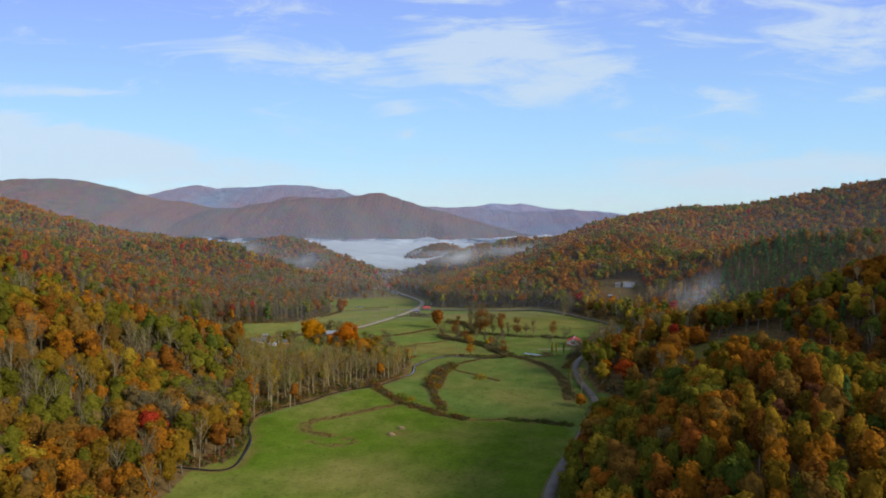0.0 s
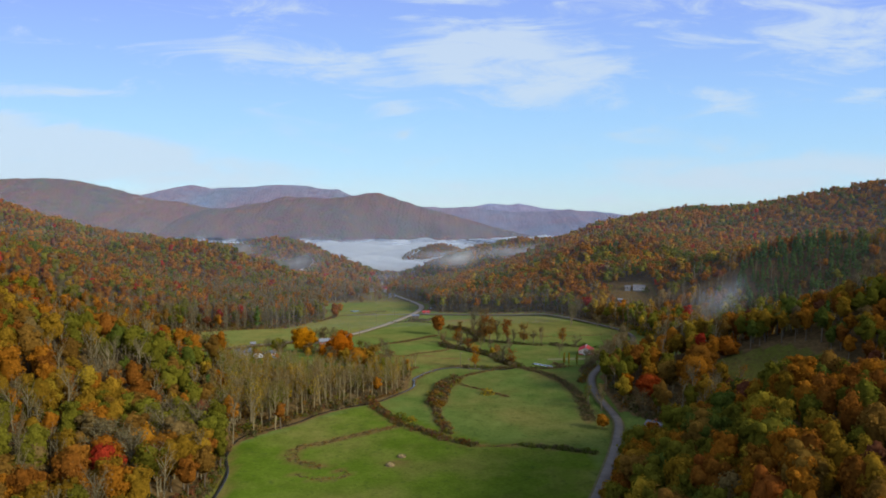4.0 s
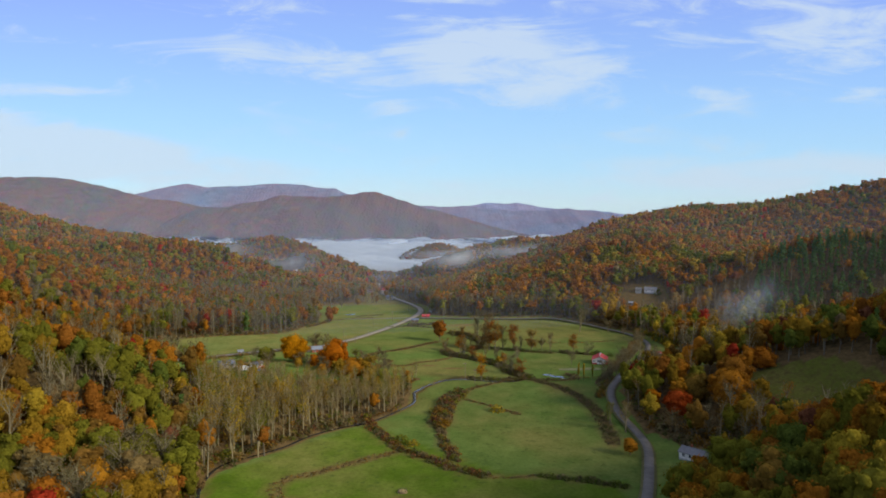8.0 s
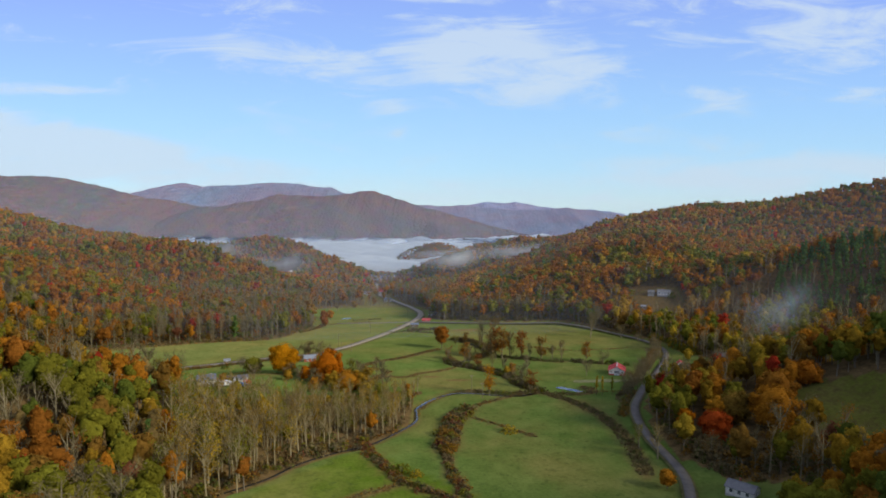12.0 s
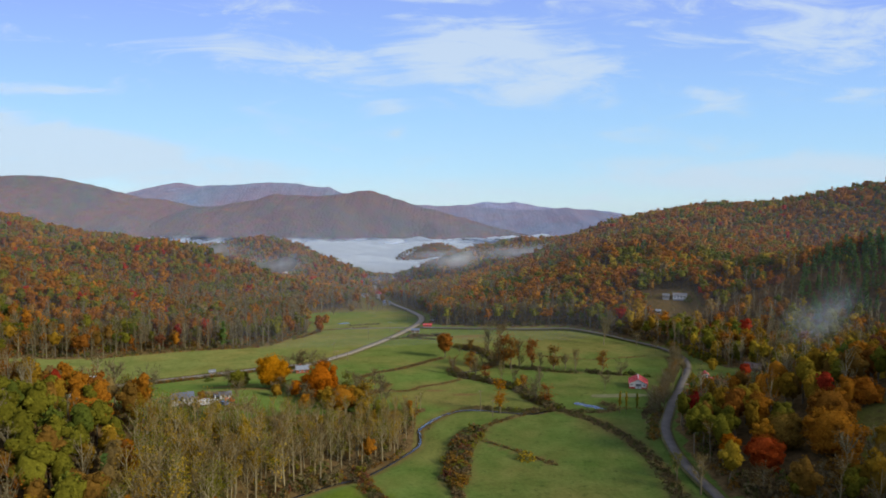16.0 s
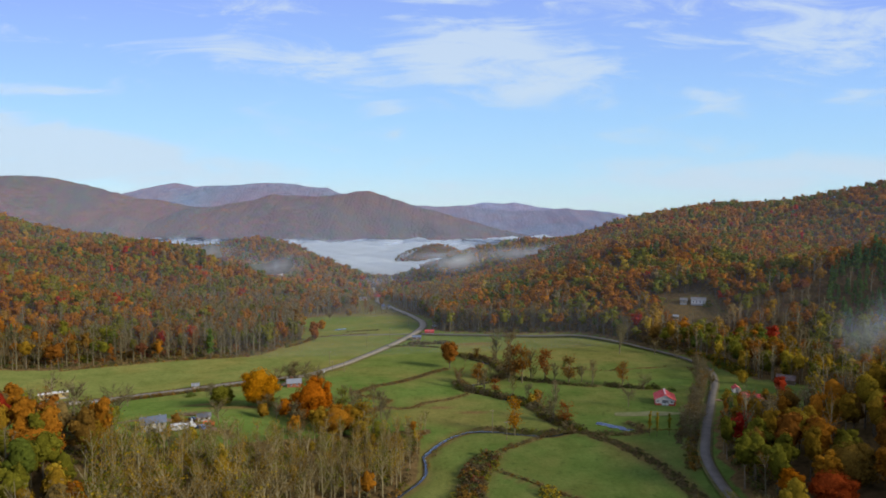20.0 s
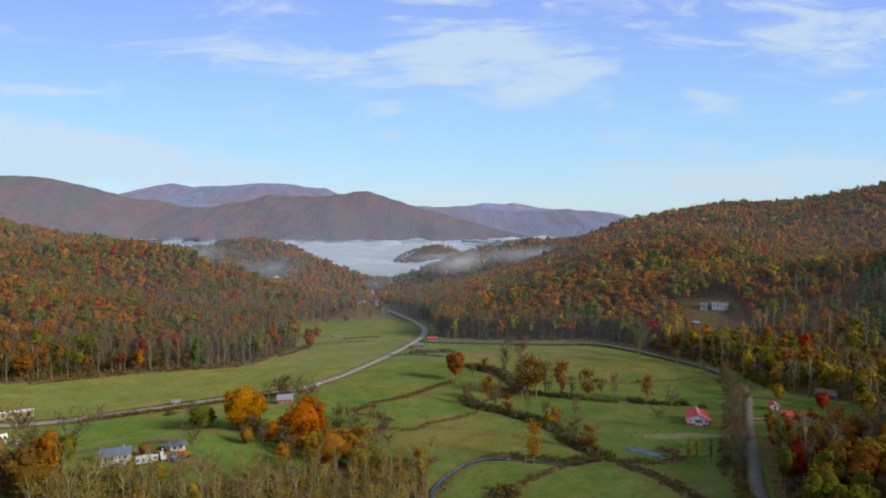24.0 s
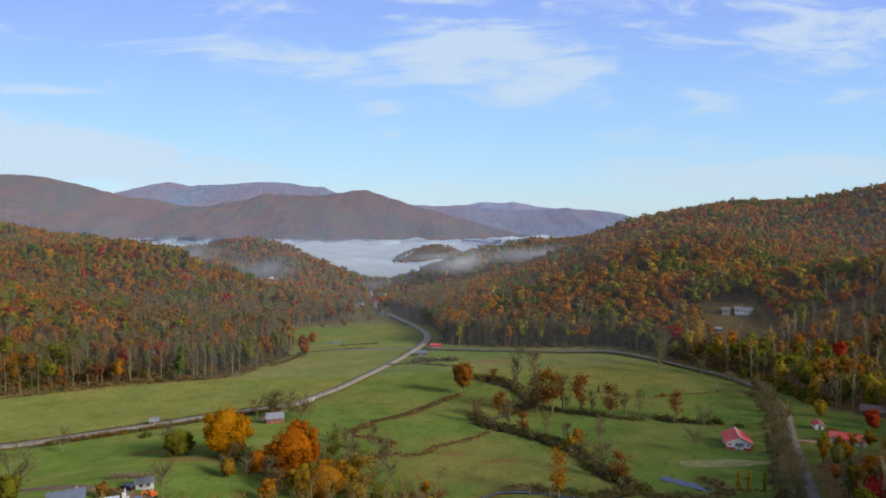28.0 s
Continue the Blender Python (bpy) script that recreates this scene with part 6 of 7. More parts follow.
def white_barn():
    w, d, eave, ridge = 9.2, 11.0, 2.6, 4.9
    top = new("barn")
    part("wall", gable_walls(w, d, eave, ridge), WHITE_SIDING, top, "white metal siding")
    for side in (-1, 1):
        part("roof", roof_slope(w, d, eave, ridge, 0.45, side, ribs=22), RED_METAL, top, "sun-faded red metal roof")
    boxed("ridge_cap", RED_METAL, top, (-0.2, 0.2, -d / 2 - 0.45, d / 2 + 0.45, ridge + 0.1, ridge + 0.22))
    for k in range(4):
        v = boxed("ridge_vent", WHITE_PAINT, top, (-0.32, 0.32, -4.3 + k * 2.7, -3.7 + k * 2.7, ridge + 0.18, ridge + 0.42), "white roof ventilator", bevel=0.06)
        boxed("vent_cap", WHITE_PAINT, v, (-0.42, 0.42, -4.4 + k * 2.7, -3.6 + k * 2.7, ridge + 0.42, ridge + 0.5))
    for dims in ((-w / 2 - 0.04, -1.6, -d / 2 - 0.04, -d / 2 + 0.1, -0.2, 0.75), (1.6, w / 2 + 0.04, -d / 2 - 0.04, -d / 2 + 0.1, -0.2, 0.75),
                 (-w / 2 - 0.04, -w / 2 + 0.1, -d / 2 + 0.1, d / 2, -0.2, 0.75), (w / 2 - 0.1, w / 2 + 0.04, -d / 2 + 0.1, d / 2, -0.2, 0.75)):
        boxed("wainscot", RED_PAINT, top, dims, "red base panel")
    boxed("barn_door", GREY_DOOR, top, (-1.4, 1.4, -d / 2 - 0.08, -d / 2 + 0.02, 0.0, 2.5), "grey sliding door")
    for s in (-0.75, 0.75):
        bm = bmesh.new()
        bmesh.ops.create_cone(bm, cap_ends=True, segments=20, radius1=0.62, radius2=0.62, depth=0.08, matrix=pose(s, -d / 2 - 0.13, 0.62, 90))
        part("door_disc", bm, WHITE_PAINT, top, "round white panel")
    boxed("door_track", STEEL, top, (-2.9, 2.9, -d / 2 - 0.1, -d / 2, 2.52, 2.64))
    for s in (-3.4, 3.0):
        window_unit(top, s, -d / 2 - 0.02, 1.5, 0.9, 0.7, "-y")
    for k in range(4):
        window_unit(top, -w / 2 - 0.02, -4.4 + 2.9 * k, 1.5, 0.9, 0.7, "-x")
    for s in (-w / 2, w / 2):
        boxed("corner_trim", RED_PAINT, top, (s - 0.1, s + 0.1, -d / 2 - 0.05, -d / 2 + 0.1, 0.75, eave - 0.1))
    boxed("lean_to_door", RED_PAINT, top, (3.9, 4.5, -d / 2 - 0.07, -d / 2, 0.0, 1.9))
    top.matrix_world = pose(90.3, 467.0, ground_at(89, 462) + 0.1, 0, 0, -16)
    tagged(top, "white metal barn with red roof and red base in pasture", "barn")


white_barn()


def farmhouse():
    """Long single-storey home on a walk-out base, its ridge along the long side."""
    top = house("house", -118.3, 380.2, 88, 5.2, 7.8, 2.3, 3.7, CREAM_SIDING, BLUE_METAL, "cream farmhouse with blue-grey metal roof above the woods", windows=4, door=False, z=ground_at(-118, 378) + 0.9)
    boxed("walkout_base", CONCRETE, top, (-2.65, 2.65, -3.95, 3.95, -2.4, -0.02), "grey block base")
    dr = boxed("door", WHITE_PAINT, top, (-2.68, -2.58, -0.9, 0.0, 0.05, 1.95), "white front door")
    boxed("handle", STEEL, dr, (-2.76, -2.68, -0.8, -0.72, 1.0, 1.08))
    deck = boxed("deck", OLD_WOOD, top, (-4.2, -2.65, -1.6, 1.6, -0.25, -0.08), "small grey wooden deck")
    for a, b in ((-4.15, -1.55), (-4.15, 0.2), (-4.15, 1.5), (-2.8, -1.55), (-2.8, 1.5)):
        boxed("deck_post", OLD_WOOD, deck, (a - 0.06, a + 0.06, b - 0.06, b + 0.06, -2.6, 0.85))
    boxed("deck_rail", OLD_WOOD, deck, (-4.21, -4.09, -1.6, 1.6, 0.78, 0.87))
    boxed("chimney", CONCRETE, top, (0.4, 0.8, -2.4, -2.0, 3.0, 4.1))
    boxed("antenna", STEEL, top, (-0.1, -0.04, 3.6, 3.66, 3.5, 4.5))


farmhouse()
house("shed", -108.4, 400.5, 90, 3.2, 4.5, 2.1, 3.0, WHITE_SIDING, GREY_ROOF, "small white shed with grey roof in the farmyard", "shed", windows=2)
house("house", 82.5, 294, 90, 5.6, 8.4, 2.5, 3.9, WHITE_SIDING, GREY_ROOF, "low white house with grey roof beside the lane", windows=3, chimney=True)
house("house", -96, 494, 90, 5.0, 7.0, 2.5, 4.1, BRICK, TIN, "small brick-red house with pale tin roof under trees", windows=2, chimney=True)
house("shed", 136, 490, 15, 3.4, 4.4, 2.2, 3.4, WHITE_SIDING, RED_METAL, "small white shed with red roof in a yard", "shed", windows=1)
house("house", 136, 470.5, 90, 5.6, 12.0, 2.5, 4.0, WHITE_SIDING, RED_METAL, "long white building with red metal roof beside the lane", windows=4)
house("barn", 172.5, 509, 90, 6.5, 9.0, 2.6, 4.6, OLD_WOOD, RUSTY, "weathered wooden barn with rusting tin roof", "barn", windows=1)
house("house", 181, 650, 90, 6.0, 10.5, 2.9, 4.6, WHITE_SIDING, GREY_ROOF, "cream house on a cleared hillside lawn", windows=4, chimney=True)
house("garage", 171, 654, 90, 4.6, 5.0, 2.5, 3.8, CREAM_SIDING, GREY_ROOF, "small white garage beside the hill house", "garage", windows=1)
house("shed", 160, 640, 90, 2.8, 3.6, 2.1, 3.0, OLD_WOOD, TIN, "small wooden shed on the hillside lawn", "shed", windows=1)
house("house", -247, 1062, 20, 6.0, 8.0, 4.5, 7.0, WHITE_SIDING, GREY_ROOF, "white house high in misty woods", windows=2, z=ground_at(-247, 1062) + 4)
house("barn", -109, 1062, 12, 8.0, 10.0, 3.5, 6.0, RED_PAINT, RED_METAL, "bright red barn beside the far road", "barn", windows=2, z=ground_at(-109, 1062) + 0.6)
house("house", -104, 1120, 60, 7.0, 9.0, 4.0, 6.5, WHITE_SIDING, GREY_ROOF, "white house beside the far road", windows=2, z=ground_at(-104, 1120) + 6)
house("shed", -37, 647, 90, 4.0, 6.5, 2.2, 3.2, OLD_WOOD, BLUE_METAL, "low shed with blue roof near the road junction", "shed", windows=1)
house("shed", -27.5, 669, 90, 3.6, 7.0, 1.7, 2.5, RED_PAINT, RED_METAL, "low red shed near the road junction", "shed", windows=1)
house("cabin", -213, 640, 90, 5.0, 6.0, 2.6, 4.4, RED_PAINT, TIN, "small red cabin among leafless trees", windows=1)
house("shed", -150, 499, 90, 2.6, 3.4, 2.0, 2.9, OLD_WOOD, TIN, "tiny roadside shed with tin roof", "shed", windows=1)


# ---- farmyard machines and vehicles ----
def wheel(parent, x, y, r, w=0.22):
    bm = bmesh.new()
    bmesh.ops.create_cone(bm, cap_ends=True, segments=18, radius1=r, radius2=r, depth=w, matrix=pose(x, y, r, 0, 90))
    bmesh.ops.bevel(bm, geom=[e for e in bm.edges if abs((e.verts[0].co - e.verts[1].co).x) < 1e-4], offset=0.05, segments=2, affect="EDGES")
    ty = part("wheel", bm, RUBBER, parent)
    bm = bmesh.new()
    bmesh.ops.create_cone(bm, cap_ends=True, segments=14, radius1=r * 0.55, radius2=r * 0.5, depth=w + 0.03, matrix=pose(x, y, r, 0, 90))
    part("rim", bm, STEEL, ty)


def prism(points, half, bevel=0.06):
    """A side outline (y, z) pushed out to both sides."""
    bm = bmesh.new()
    a = [bm.verts.new((-half, y, z)) for y, z in points]
    b = [bm.verts.new((half, y, z)) for y, z in points]
    bm.faces.new(a)
    bm.faces.new(list(reversed(b)))
    for k in range(len(a)):
        j = (k + 1) % len(a)
        bm.faces.new((a[k], b[k], b[j], a[j]))
    bmesh.ops.recalc_face_normals(bm, faces=bm.faces)
    bmesh.ops.bevel(bm, geom=list(bm.edges), offset=bevel, segments=2, affect="EDGES")
    return bm


def car(x, y, turn, paint, label):
    top = new("car")
    part("body", prism([(-2.2, 0.35), (2.2, 0.35), (2.25, 0.8), (1.3, 0.98), (0.7, 1.55), (-1.5, 1.6), (-2.2, 1.0)], 0.9, 0.09), paint, top)
    part("windscreen", prism([(0.78, 1.47), (1.22, 1.04), (1.25, 1.08), (0.84, 1.51)], 0.72, 0.01), DARK_GLASS, top)
    part("rear_window", prism([(-1.60, 1.50), (-2.12, 1.07), (-2.16, 1.10), (-1.64, 1.54)], 0.72, 0.01), DARK_GLASS, top)
    for s in (-1, 1):
        boxed("side_window", DARK_GLASS, top, (s * 0.9 - 0.015, s * 0.9 + 0.015, -1.4, 0.6, 1.05, 1.45))
        boxed("headlight", STEEL, top, (s * 0.65 - 0.18, s * 0.65 + 0.18, 2.2, 2.28, 0.62, 0.78))
        boxed("tail_light", RED_PAINT, top, (s * 0.7 - 0.12, s * 0.7 + 0.12, -2.27, -2.19, 0.72, 0.9))
        for yy in (-1.35, 1.4):
            wheel(top, s * 0.82, yy, 0.34)
    top.matrix_world = pose(x, y, ground_at(x, y) + 0.02, 0, 0, turn)
    tagged(top, label, "car", "cars in the farmyard")


car(-111.8, 397.2, 70, BLACK_PAINT, "black car parked beside a white shed")
car(-110.0, 387.6, 20, WHITE_PAINT, "white car parked behind a camper trailer")
car(-105.3, 389.3, 60, BLUE_PAINT, "dark blue car parked on brown earth")
car(-24.0, 690, 30, WHITE_PAINT, "white car parked near the road bend")
car(-20.0, 694, 40, BLACK_PAINT, "black car parked near the road bend")


def camper(x, y, turn):
    top = new("camper_trailer")
    part("body", prism([(-2.5, 0.5), (2.3, 0.5), (2.6, 1.2), (2.3, 2.4), (-2.3, 2.45), (-2.5, 2.2)], 1.05, 0.12), WHITE_PAINT, top)
    for yy in (-1.6, 0.3, 1.6):
        boxed("side_window", DARK_GLASS, top, (-1.08, -1.03, yy - 0.35, yy + 0.35, 1.5, 1.95))
    boxed("door", WHITE_SIDING, top, (-1.08, -1.03, -1.0, -0.4, 0.6, 2.1))
    boxed("stripe", GREY_DOOR, top, (-1.07, -1.02, -2.35, 2.2, 1.05, 1.2))
    boxed("roof_unit", WHITE_SIDING, top, (-0.4, 0.4, -0.5, 0.5, 2.45, 2.68), bevel=0.06)
    for s in (-1, 1):
        for yy in (-0.5, 0.5):
            wheel(top, s * 0.95, yy, 0.34)
    boxed("tow_bar", STEEL, top, (-0.08, 0.08, 2.3, 3.5, 0.45, 0.57))
    boxed("jack_stand", STEEL, top, (-0.05, 0.05, 3.2, 3.3, 0.0, 0.6))
    top.matrix_world = pose(x, y, ground_at(x, y), 0, 0, turn)
    tagged(top, "long white camper trailer parked beside the farmhouse", "trailer")



def mobile_home(x, y, turn):
    """Long tan trailer home on blocks."""
    top = new("mobile_home")
    part("body", prism([(-6.5, 0.6), (6.5, 0.6), (6.5, 2.9), (-6.5, 2.9)], 1.6, 0.05), TAN_SIDING, top)
    part("roof", prism([(-6.7, 2.9), (6.7, 2.9), (6.7, 3.05), (0, 3.2), (-6.7, 3.05)], 1.75, 0.03), WHITE_SIDING, top, "pale flat roof")
    for yy in (-5.0, -2.6, 1.6, 4.4):
        boxed("side_window", DARK_GLASS, top, (1.58, 1.63, yy - 0.5, yy + 0.5, 1.5, 2.3))
    boxed("door", GREY_DOOR, top, (1.58, 1.64, -0.9, 0.0, 0.65, 2.6))
    boxed("skirting", CONCRETE, top, (-1.5, 1.5, -6.3, 6.3, -0.6, 0.6))
    top.matrix_world = pose(x, y, ground_at(x, y), 0, 0, turn)
    tagged(top, "long tan mobile home beside the main road", "mobile home")


TAN_SIDING = surface("tan_siding", (0.36, 0.26, 0.10), (0.46, 0.34, 0.14), scale=0.6, rough=0.7)
mobile_home(-213, 478, -62)
house("shed", -194, 438, 90, 4.0, 6.0, 2.2, 3.4, CREAM_SIDING, WHITE_SIDING, "cream shed with pale metal roof below the main road", "shed", windows=1)
car(-187, 439, 50, WHITE_PAINT, "white car parked below the main road")
car(-183, 442, 35, BLACK_PAINT, "dark car parked below the main road")
house("house", -116, 955, 60, 6.0, 8.0, 2.8, 4.8, WHITE_SIDING, GREY_ROOF, "white house in misty yards by the far road", windows=2)
house("house", -78, 842, 80, 6.0, 8.0, 2.7, 4.5, CREAM_SIDING, BLUE_METAL, "cream house with blue roof by the far road", windows=2)
camper(-111.2, 383.0, 114)


def excavator(x, y, turn, paint, label):
    top = new("excavator")
    for s in (-1, 1):
        tr_ = part("track", prism([(-1.1, 0.05), (1.1, 0.05), (1.4, 0.35), (1.1, 0.65), (-1.1, 0.65), (-1.4, 0.35)], 0.2, 0.03), RUBBER, top)
        tr_.location.x = s * 0.8
    boxed("undercarriage", STEEL, top, (-0.6, 0.6, -0.7, 0.7, 0.3, 0.8))
    boxed("body", paint, top, (-0.9, 0.9, -1.4, 0.6, 0.8, 1.6), bevel=0.12)
    cab = boxed("cab", paint, top, (-0.9, 0.0, -0.2, 0.9, 1.55, 2.6), bevel=0.06)
    boxed("cab_window", DARK_GLASS, cab, (-0.8, -0.1, 0.88, 0.92, 1.75, 2.45))
    part("boom", prism([(0.3, 1.3), (1.6, 2.9), (2.6, 3.0), (2.6, 2.75), (1.8, 2.6), (0.6, 1.2)], 0.13, 0.03), paint, top)
    part("dipper_arm", prism([(2.4, 3.1), (2.75, 3.0), (3.2, 1.3), (3.0, 1.25)], 0.1, 0.02), paint, top)
    part("bucket", prism([(3.0, 1.4), (3.3, 1.3), (3.35, 0.6), (2.7, 0.45), (2.55, 0.75)], 0.35, 0.04), STEEL, top)
    top.matrix_world = pose(x, y, ground_at(x, y), 0, 0, turn)
    tagged(top, label, "excavator")


excavator(-103.6, 393.7, 150, ORANGE_PAINT, "bright orange compact excavator on farmyard earth")
excavator(-107.8, 388.4, 30, WHITE_PAINT, "white compact excavator on farmyard earth")


def corral(x, y):
    """A pen of old rails round stacked timber."""
    top = new("corral")
    ring = [(-4.5, -2.5), (4.2, 1.5), (5.0, 4.5), (0.5, 5.0), (-4.8, 1.0)]
    for k, (a, b) in enumerate(zip(ring, ring[1:] + ring[:1])):
        n = max(2, int(math.dist(a, b) / 1.8))
        for j in range(n):
            px, py = a[0] + (b[0] - a[0]) * j / n, a[1] + (b[1] - a[1]) * j / n
            z = ground_at(x + px, y + py) - ground_at(x, y)
            boxed("post", OLD_WOOD, top, (px - 0.09, px + 0.09, py - 0.09, py + 0.09, z - 0.4, z + 1.45))
        ln, ang = math.dist(a, b), math.atan2(b[1] - a[1], b[0] - a[0])
        z0, z1 = (ground_at(x + p[0], y + p[1]) - ground_at(x, y) for p in (a, b))
        for h in (0.5, 0.9, 1.3):
            if k == 2 and h < 1.0:
                continue
            r = boxed("rail", OLD_WOOD, top, (0, ln, -0.04, 0.04, -0.08, 0.08))
            r.matrix_local = pose(a[0], a[1], z0 + h) @ Euler((0, -math.atan2(z1 - z0, ln), ang)).to_matrix().to_4x4()
    rng = np.random.default_rng(3)
    for k in range(14):
        lg = part("log", bmesh.new(), BRICK if k % 3 == 0 else OLD_WOOD, top)
        bm = bmesh.new()
        bmesh.ops.create_cone(bm, cap_ends=True, segments=9, radius1=0.2, radius2=0.16, depth=rng.uniform(2.4, 4.5), matrix=pose(0, 0, 0, 0, 90))
        bm.to_mesh(lg.data)
        bm.free()
        px, py = rng.uniform(-2.5, 2.5), rng.uniform(0.2, 2.4)
        lg.matrix_local = pose(px, py, ground_at(x + px, y + py) - ground_at(x, y) + 0.2 + 0.28 * (k % 3), 0, 0, rng.uniform(15, 50))
    top.location = (x, y, ground_at(x, y))
    tagged(top, "old wooden corral with stacked reddish timber", "corral")


corral(-117, 409)


def bale(x, y, turn, mat, label, group, r=0.38):
    bm = bmesh.new()
    bmesh.ops.create_cone(bm, cap_ends=True, segments=20, radius1=r, radius2=r, depth=1.15, matrix=pose(0, 0, r * 0.97, 0, 90))
    bmesh.ops.bevel(bm, geom=[e for e in bm.edges if abs(e.verts[0].co.x - e.verts[1].co.x) < 1e-4], offset=0.1, segments=2, affect="EDGES")
    for v in bm.verts:
        v.co += noise.noise_vector(v.co * 1.7 + Vector((x, y, 0))) * 0.05
    ob = part("hay_bale", bm, mat)
    ob.matrix_world = pose(x, y, ground_at(x, y), 0, 0, turn)
    tagged(ob, label, "hay bale", group)


for k in range(7):
    bale(-98.5 + 1.65 * k, 530.5 + 2.1 * k * 0.8, 60, WRAP, "white plastic-wrapped round hay bale beside the road", "wrapped bales beside the road")
for k in range(3):
    bale(-90.5 + 1.2 * k, 531.0 + 2.4 * k, 20, WRAP, "white plastic-wrapped round hay bale beside the road", "wrapped bales beside the road")


def hay_feeder(x, y, seed):
    """A torn bale in a round steel feeder."""
    top = new("hay_feeder")
    bm = bmesh.new()
    bmesh.ops.create_icosphere(bm, subdivisions=3, radius=1.0)
    for v in bm.verts:
        v.co = Vector((v.co.x * 1.7, v.co.y * 1.3, max(-0.1, v.co.z * 0.95)))
        v.co += noise.noise_vector(v.co * 1.3 + Vector((seed, 0, 0))) * 0.35
    part("hay", bm, HAY, top, "loose yellow hay")
    for h in (0.45, 0.95):
        bm = bmesh.new()
        vs = []
        for k in range(28):
            a = k / 28 * 2 * math.pi
            vs.append([bm.verts.new(((1.5 + dr) * math.cos(a), (1.5 + dr) * math.sin(a), h + dz)) for dr, dz in ((0, -0.04), (0.04, 0), (0, 0.04), (-0.04, 0))])
        for k in range(28):
            for j in range(4):
                bm.faces.new((vs[k][j], vs[(k + 1) % 28][j], vs[(k + 1) % 28][(j + 1) % 4], vs[k][(j + 1) % 4]))
        part("ring", bm, OLD_WOOD, top)
    for k in range(10):
        a = k / 10 * 2 * math.pi
        boxed("upright", OLD_WOOD, top, (1.5 * math.cos(a) - 0.03, 1.5 * math.cos(a) + 0.03, 1.5 * math.sin(a) - 0.03, 1.5 * math.sin(a) + 0.03, 0, 1.0))
    top.location = (x, y, ground_at(x, y))
    tagged(top, "round cattle feeder heaped with yellow hay", "feeder", "hay feeders in the pasture")


hay_feeder(-25.5, 260.5, 1)
hay_feeder(-22.0, 269.0, 2)


# ---- poles, ponds, riding ring, side tracks ----
def utility_pole(x, y, high, turn, arms=True):
    top = new("utility_pole")
    bm = bmesh.new()
    bmesh.ops.create_cone(bm, cap_ends=True, segments=10, radius1=0.17, radius2=0.11, depth=high + 1, matrix=pose(0, 0, (high - 1) / 2))
    part("pole", bm, PALE_BARK, top)
    if arms:
        boxed("crossarm", PALE_BARK, top, (-1.2, 1.2, -0.07, 0.07, high - 0.7, high - 0.55))
        for s in (-1.05, -0.4, 0.4, 1.05):
            bm = bmesh.new()
            bmesh.ops.create_cone(bm, cap_ends=True, segments=8, radius1=0.06, radius2=0.04, depth=0.2, matrix=pose(s, 0, high - 0.45))
            part("insulator", bm, CONCRETE, top)
    top.matrix_world = pose(x, y, ground_at(x, y), 0, 0, turn)
    tagged(top, "weathered wooden utility pole standing in grass", "utility pole", "utility poles of the valley")


for x, y, high, turn in ((3, 423, 10, 20), (8, 414, 8, 20), (-89, 561, 8.5, 30), (-72, 617, 8.5, 30), (-58, 651, 8.5, 40), (-46, 700, 9, 60), (-30, 690, 9, 60), (-52, 770, 9, 80), (-84, 542, 6, 30), (-76, 536, 6, 30)):
    utility_pole(x, y, high, turn)


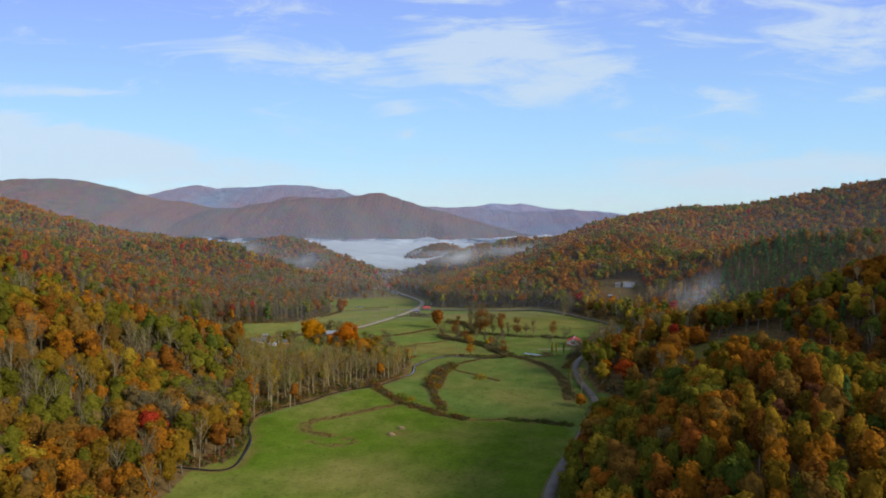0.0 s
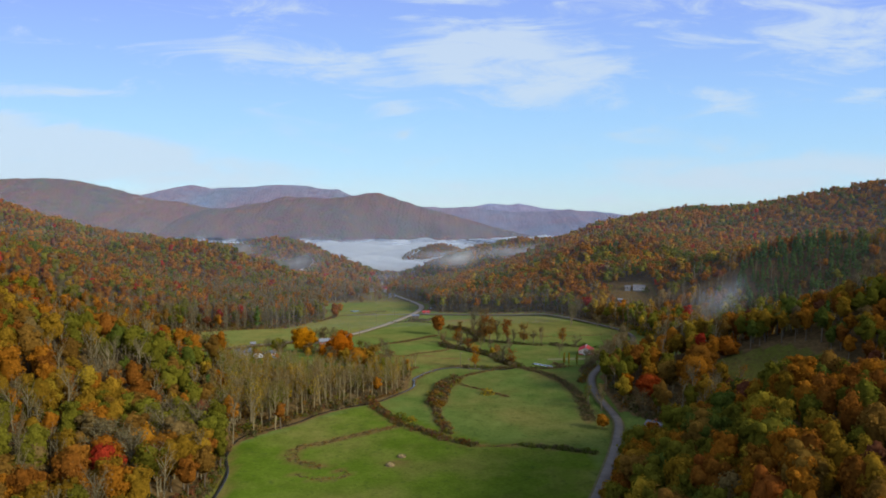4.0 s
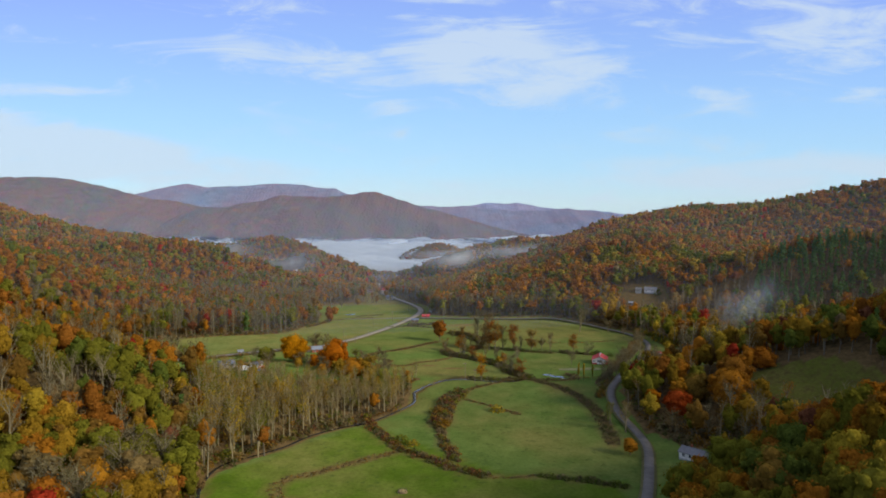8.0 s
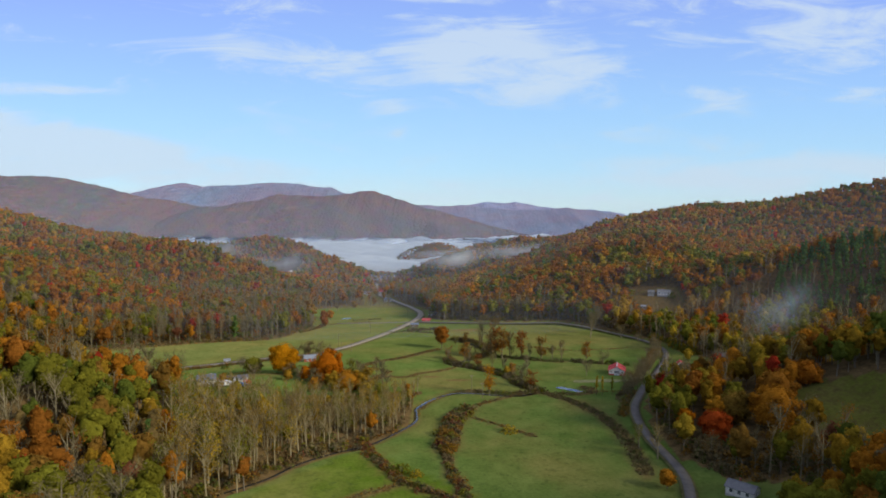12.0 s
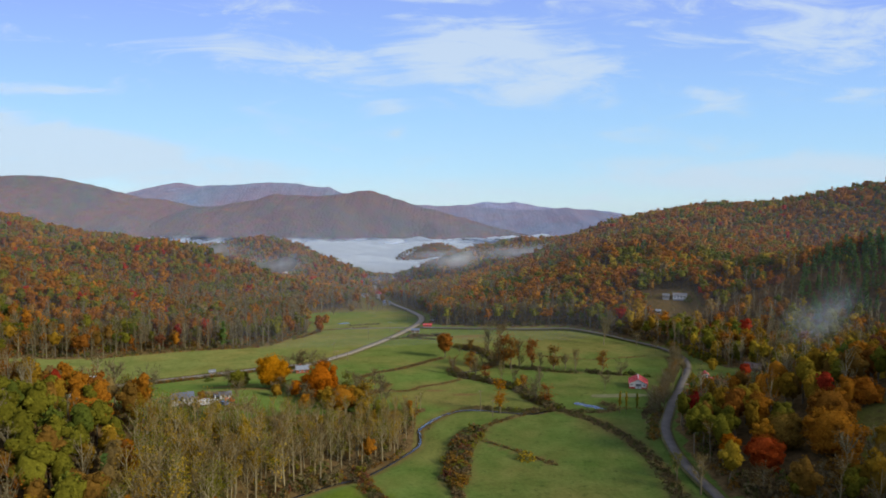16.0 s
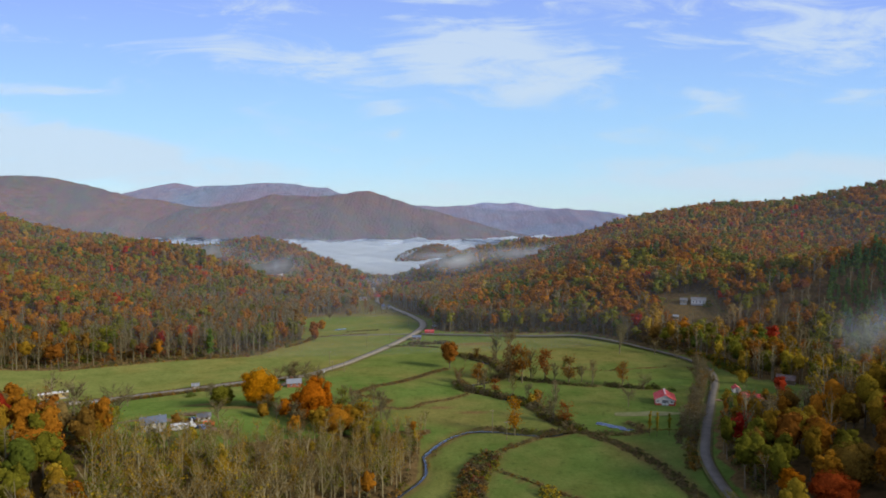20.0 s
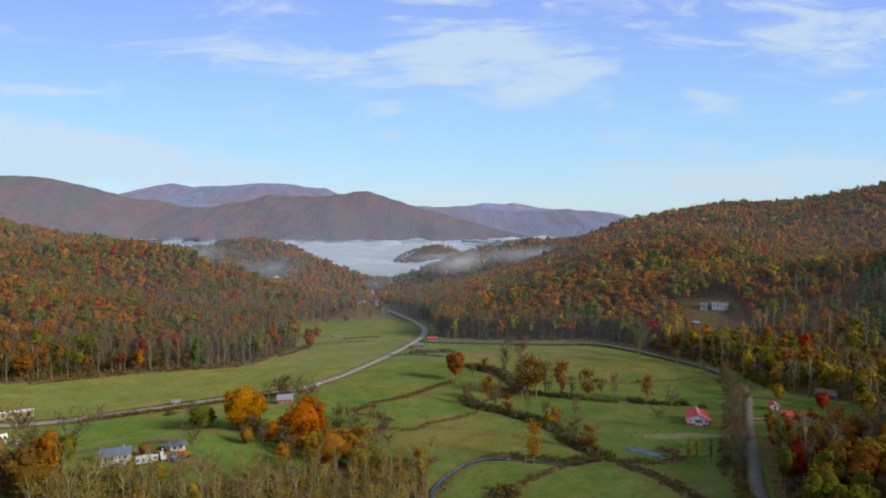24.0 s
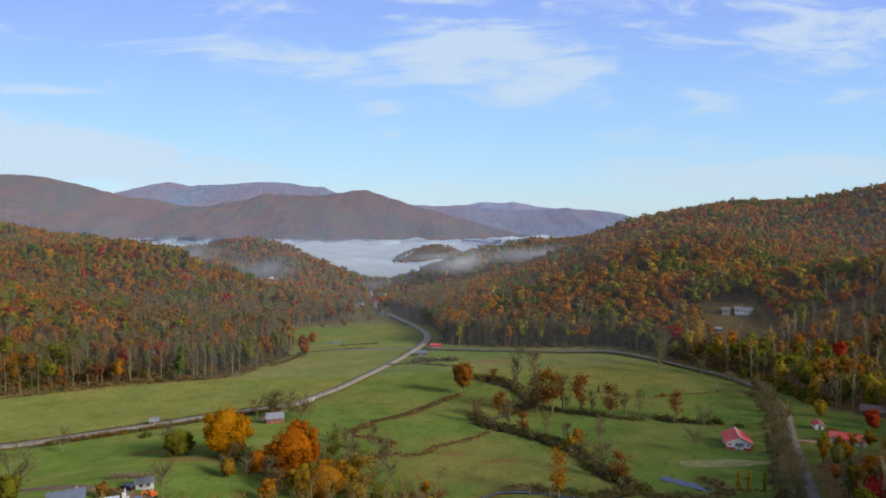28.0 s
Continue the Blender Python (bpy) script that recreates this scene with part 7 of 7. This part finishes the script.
def pool(name, x, y, rx, ry, turn, label, down=0.12, mat=WATER, category="pond", seed=0):
    """A flat sheet of uneven outline, set into the ground."""
    bm = bmesh.new()
    ring = []
    for k in range(40):
        a = k / 40 * 2 * math.pi
        r = 1 + 0.16 * math.sin(2 * a + seed) + 0.10 * math.sin(5 * a + 2 * seed)
        ring.append((rx * r * math.cos(a), ry * r * math.sin(a)))
    c, s = math.cos(radians(turn)), math.sin(radians(turn))
    vs = []
    level = pond_level(x, y, rx, ry, turn) - 0.1
    for px, py in ring:
        gx, gy = px * c - py * s, px * s + py * c
        vs.append(bm.verts.new((gx, gy, (level if mat is WATER else ground_at(x + gx, y + gy)) + 0.08)))
    mid = bm.verts.new((0, 0, (level if mat is WATER else ground_at(x, y)) + 0.08))
    for k in range(40):
        bm.faces.new((vs[k], vs[(k + 1) % 40], mid))
    low = [bm.verts.new((v.co.x * 1.03, v.co.y * 1.03, v.co.z - 0.9)) for v in vs]
    for k in range(40):
        bm.faces.new((vs[k], low[k], low[(k + 1) % 40], vs[(k + 1) % 40]))
    ob = part(name, bm, mat)
    ob.location = (x, y, 0)
    tagged(ob, label, category, kind="structure")


SAND = surface("sand_and_thin_grass", (0.12, 0.125, 0.045), (0.19, 0.185, 0.085), scale=0.3, rough=0.95)
pool("pond", *PONDS[0], "small pond reflecting pale sky", seed=1)
pool("pond", *PONDS[1], "little pool in brown rushes", seed=2)
pool("pond", *PONDS[2], "small bright pond in far pasture", seed=3)
pool("riding_ring", 76, 447.5, 15.0, 4.2, -8, "oval sandy riding ring in the paddock", mat=SAND, category="riding ring", seed=0.4)
ribbon("farm_track", [(-190, 440), (-150, 408), (-128, 398), (-112, 394), (-100, 392)], 3.2, 0.05, GRAVEL, "brown earth farm track to the yard", "track", drop=0.12)
ribbon("driveway", [(-98, 520), (-104, 506), (-102, 497)], 2.8, 0.05, GRAVEL, "short brown gravel driveway", "track", drop=0.12)
ribbon("driveway", [(118, 474), (126, 472), (131, 470)], 3.0, 0.05, GRAVEL, "short grey gravel driveway", "track", drop=0.12)
ribbon("side_lane", [(-41, 668), (-60, 668), (-84, 667), (-108, 667)], 3.6, 0.08, ASPHALT, "narrow side lane across a low bridge", "road", drop=0.2)
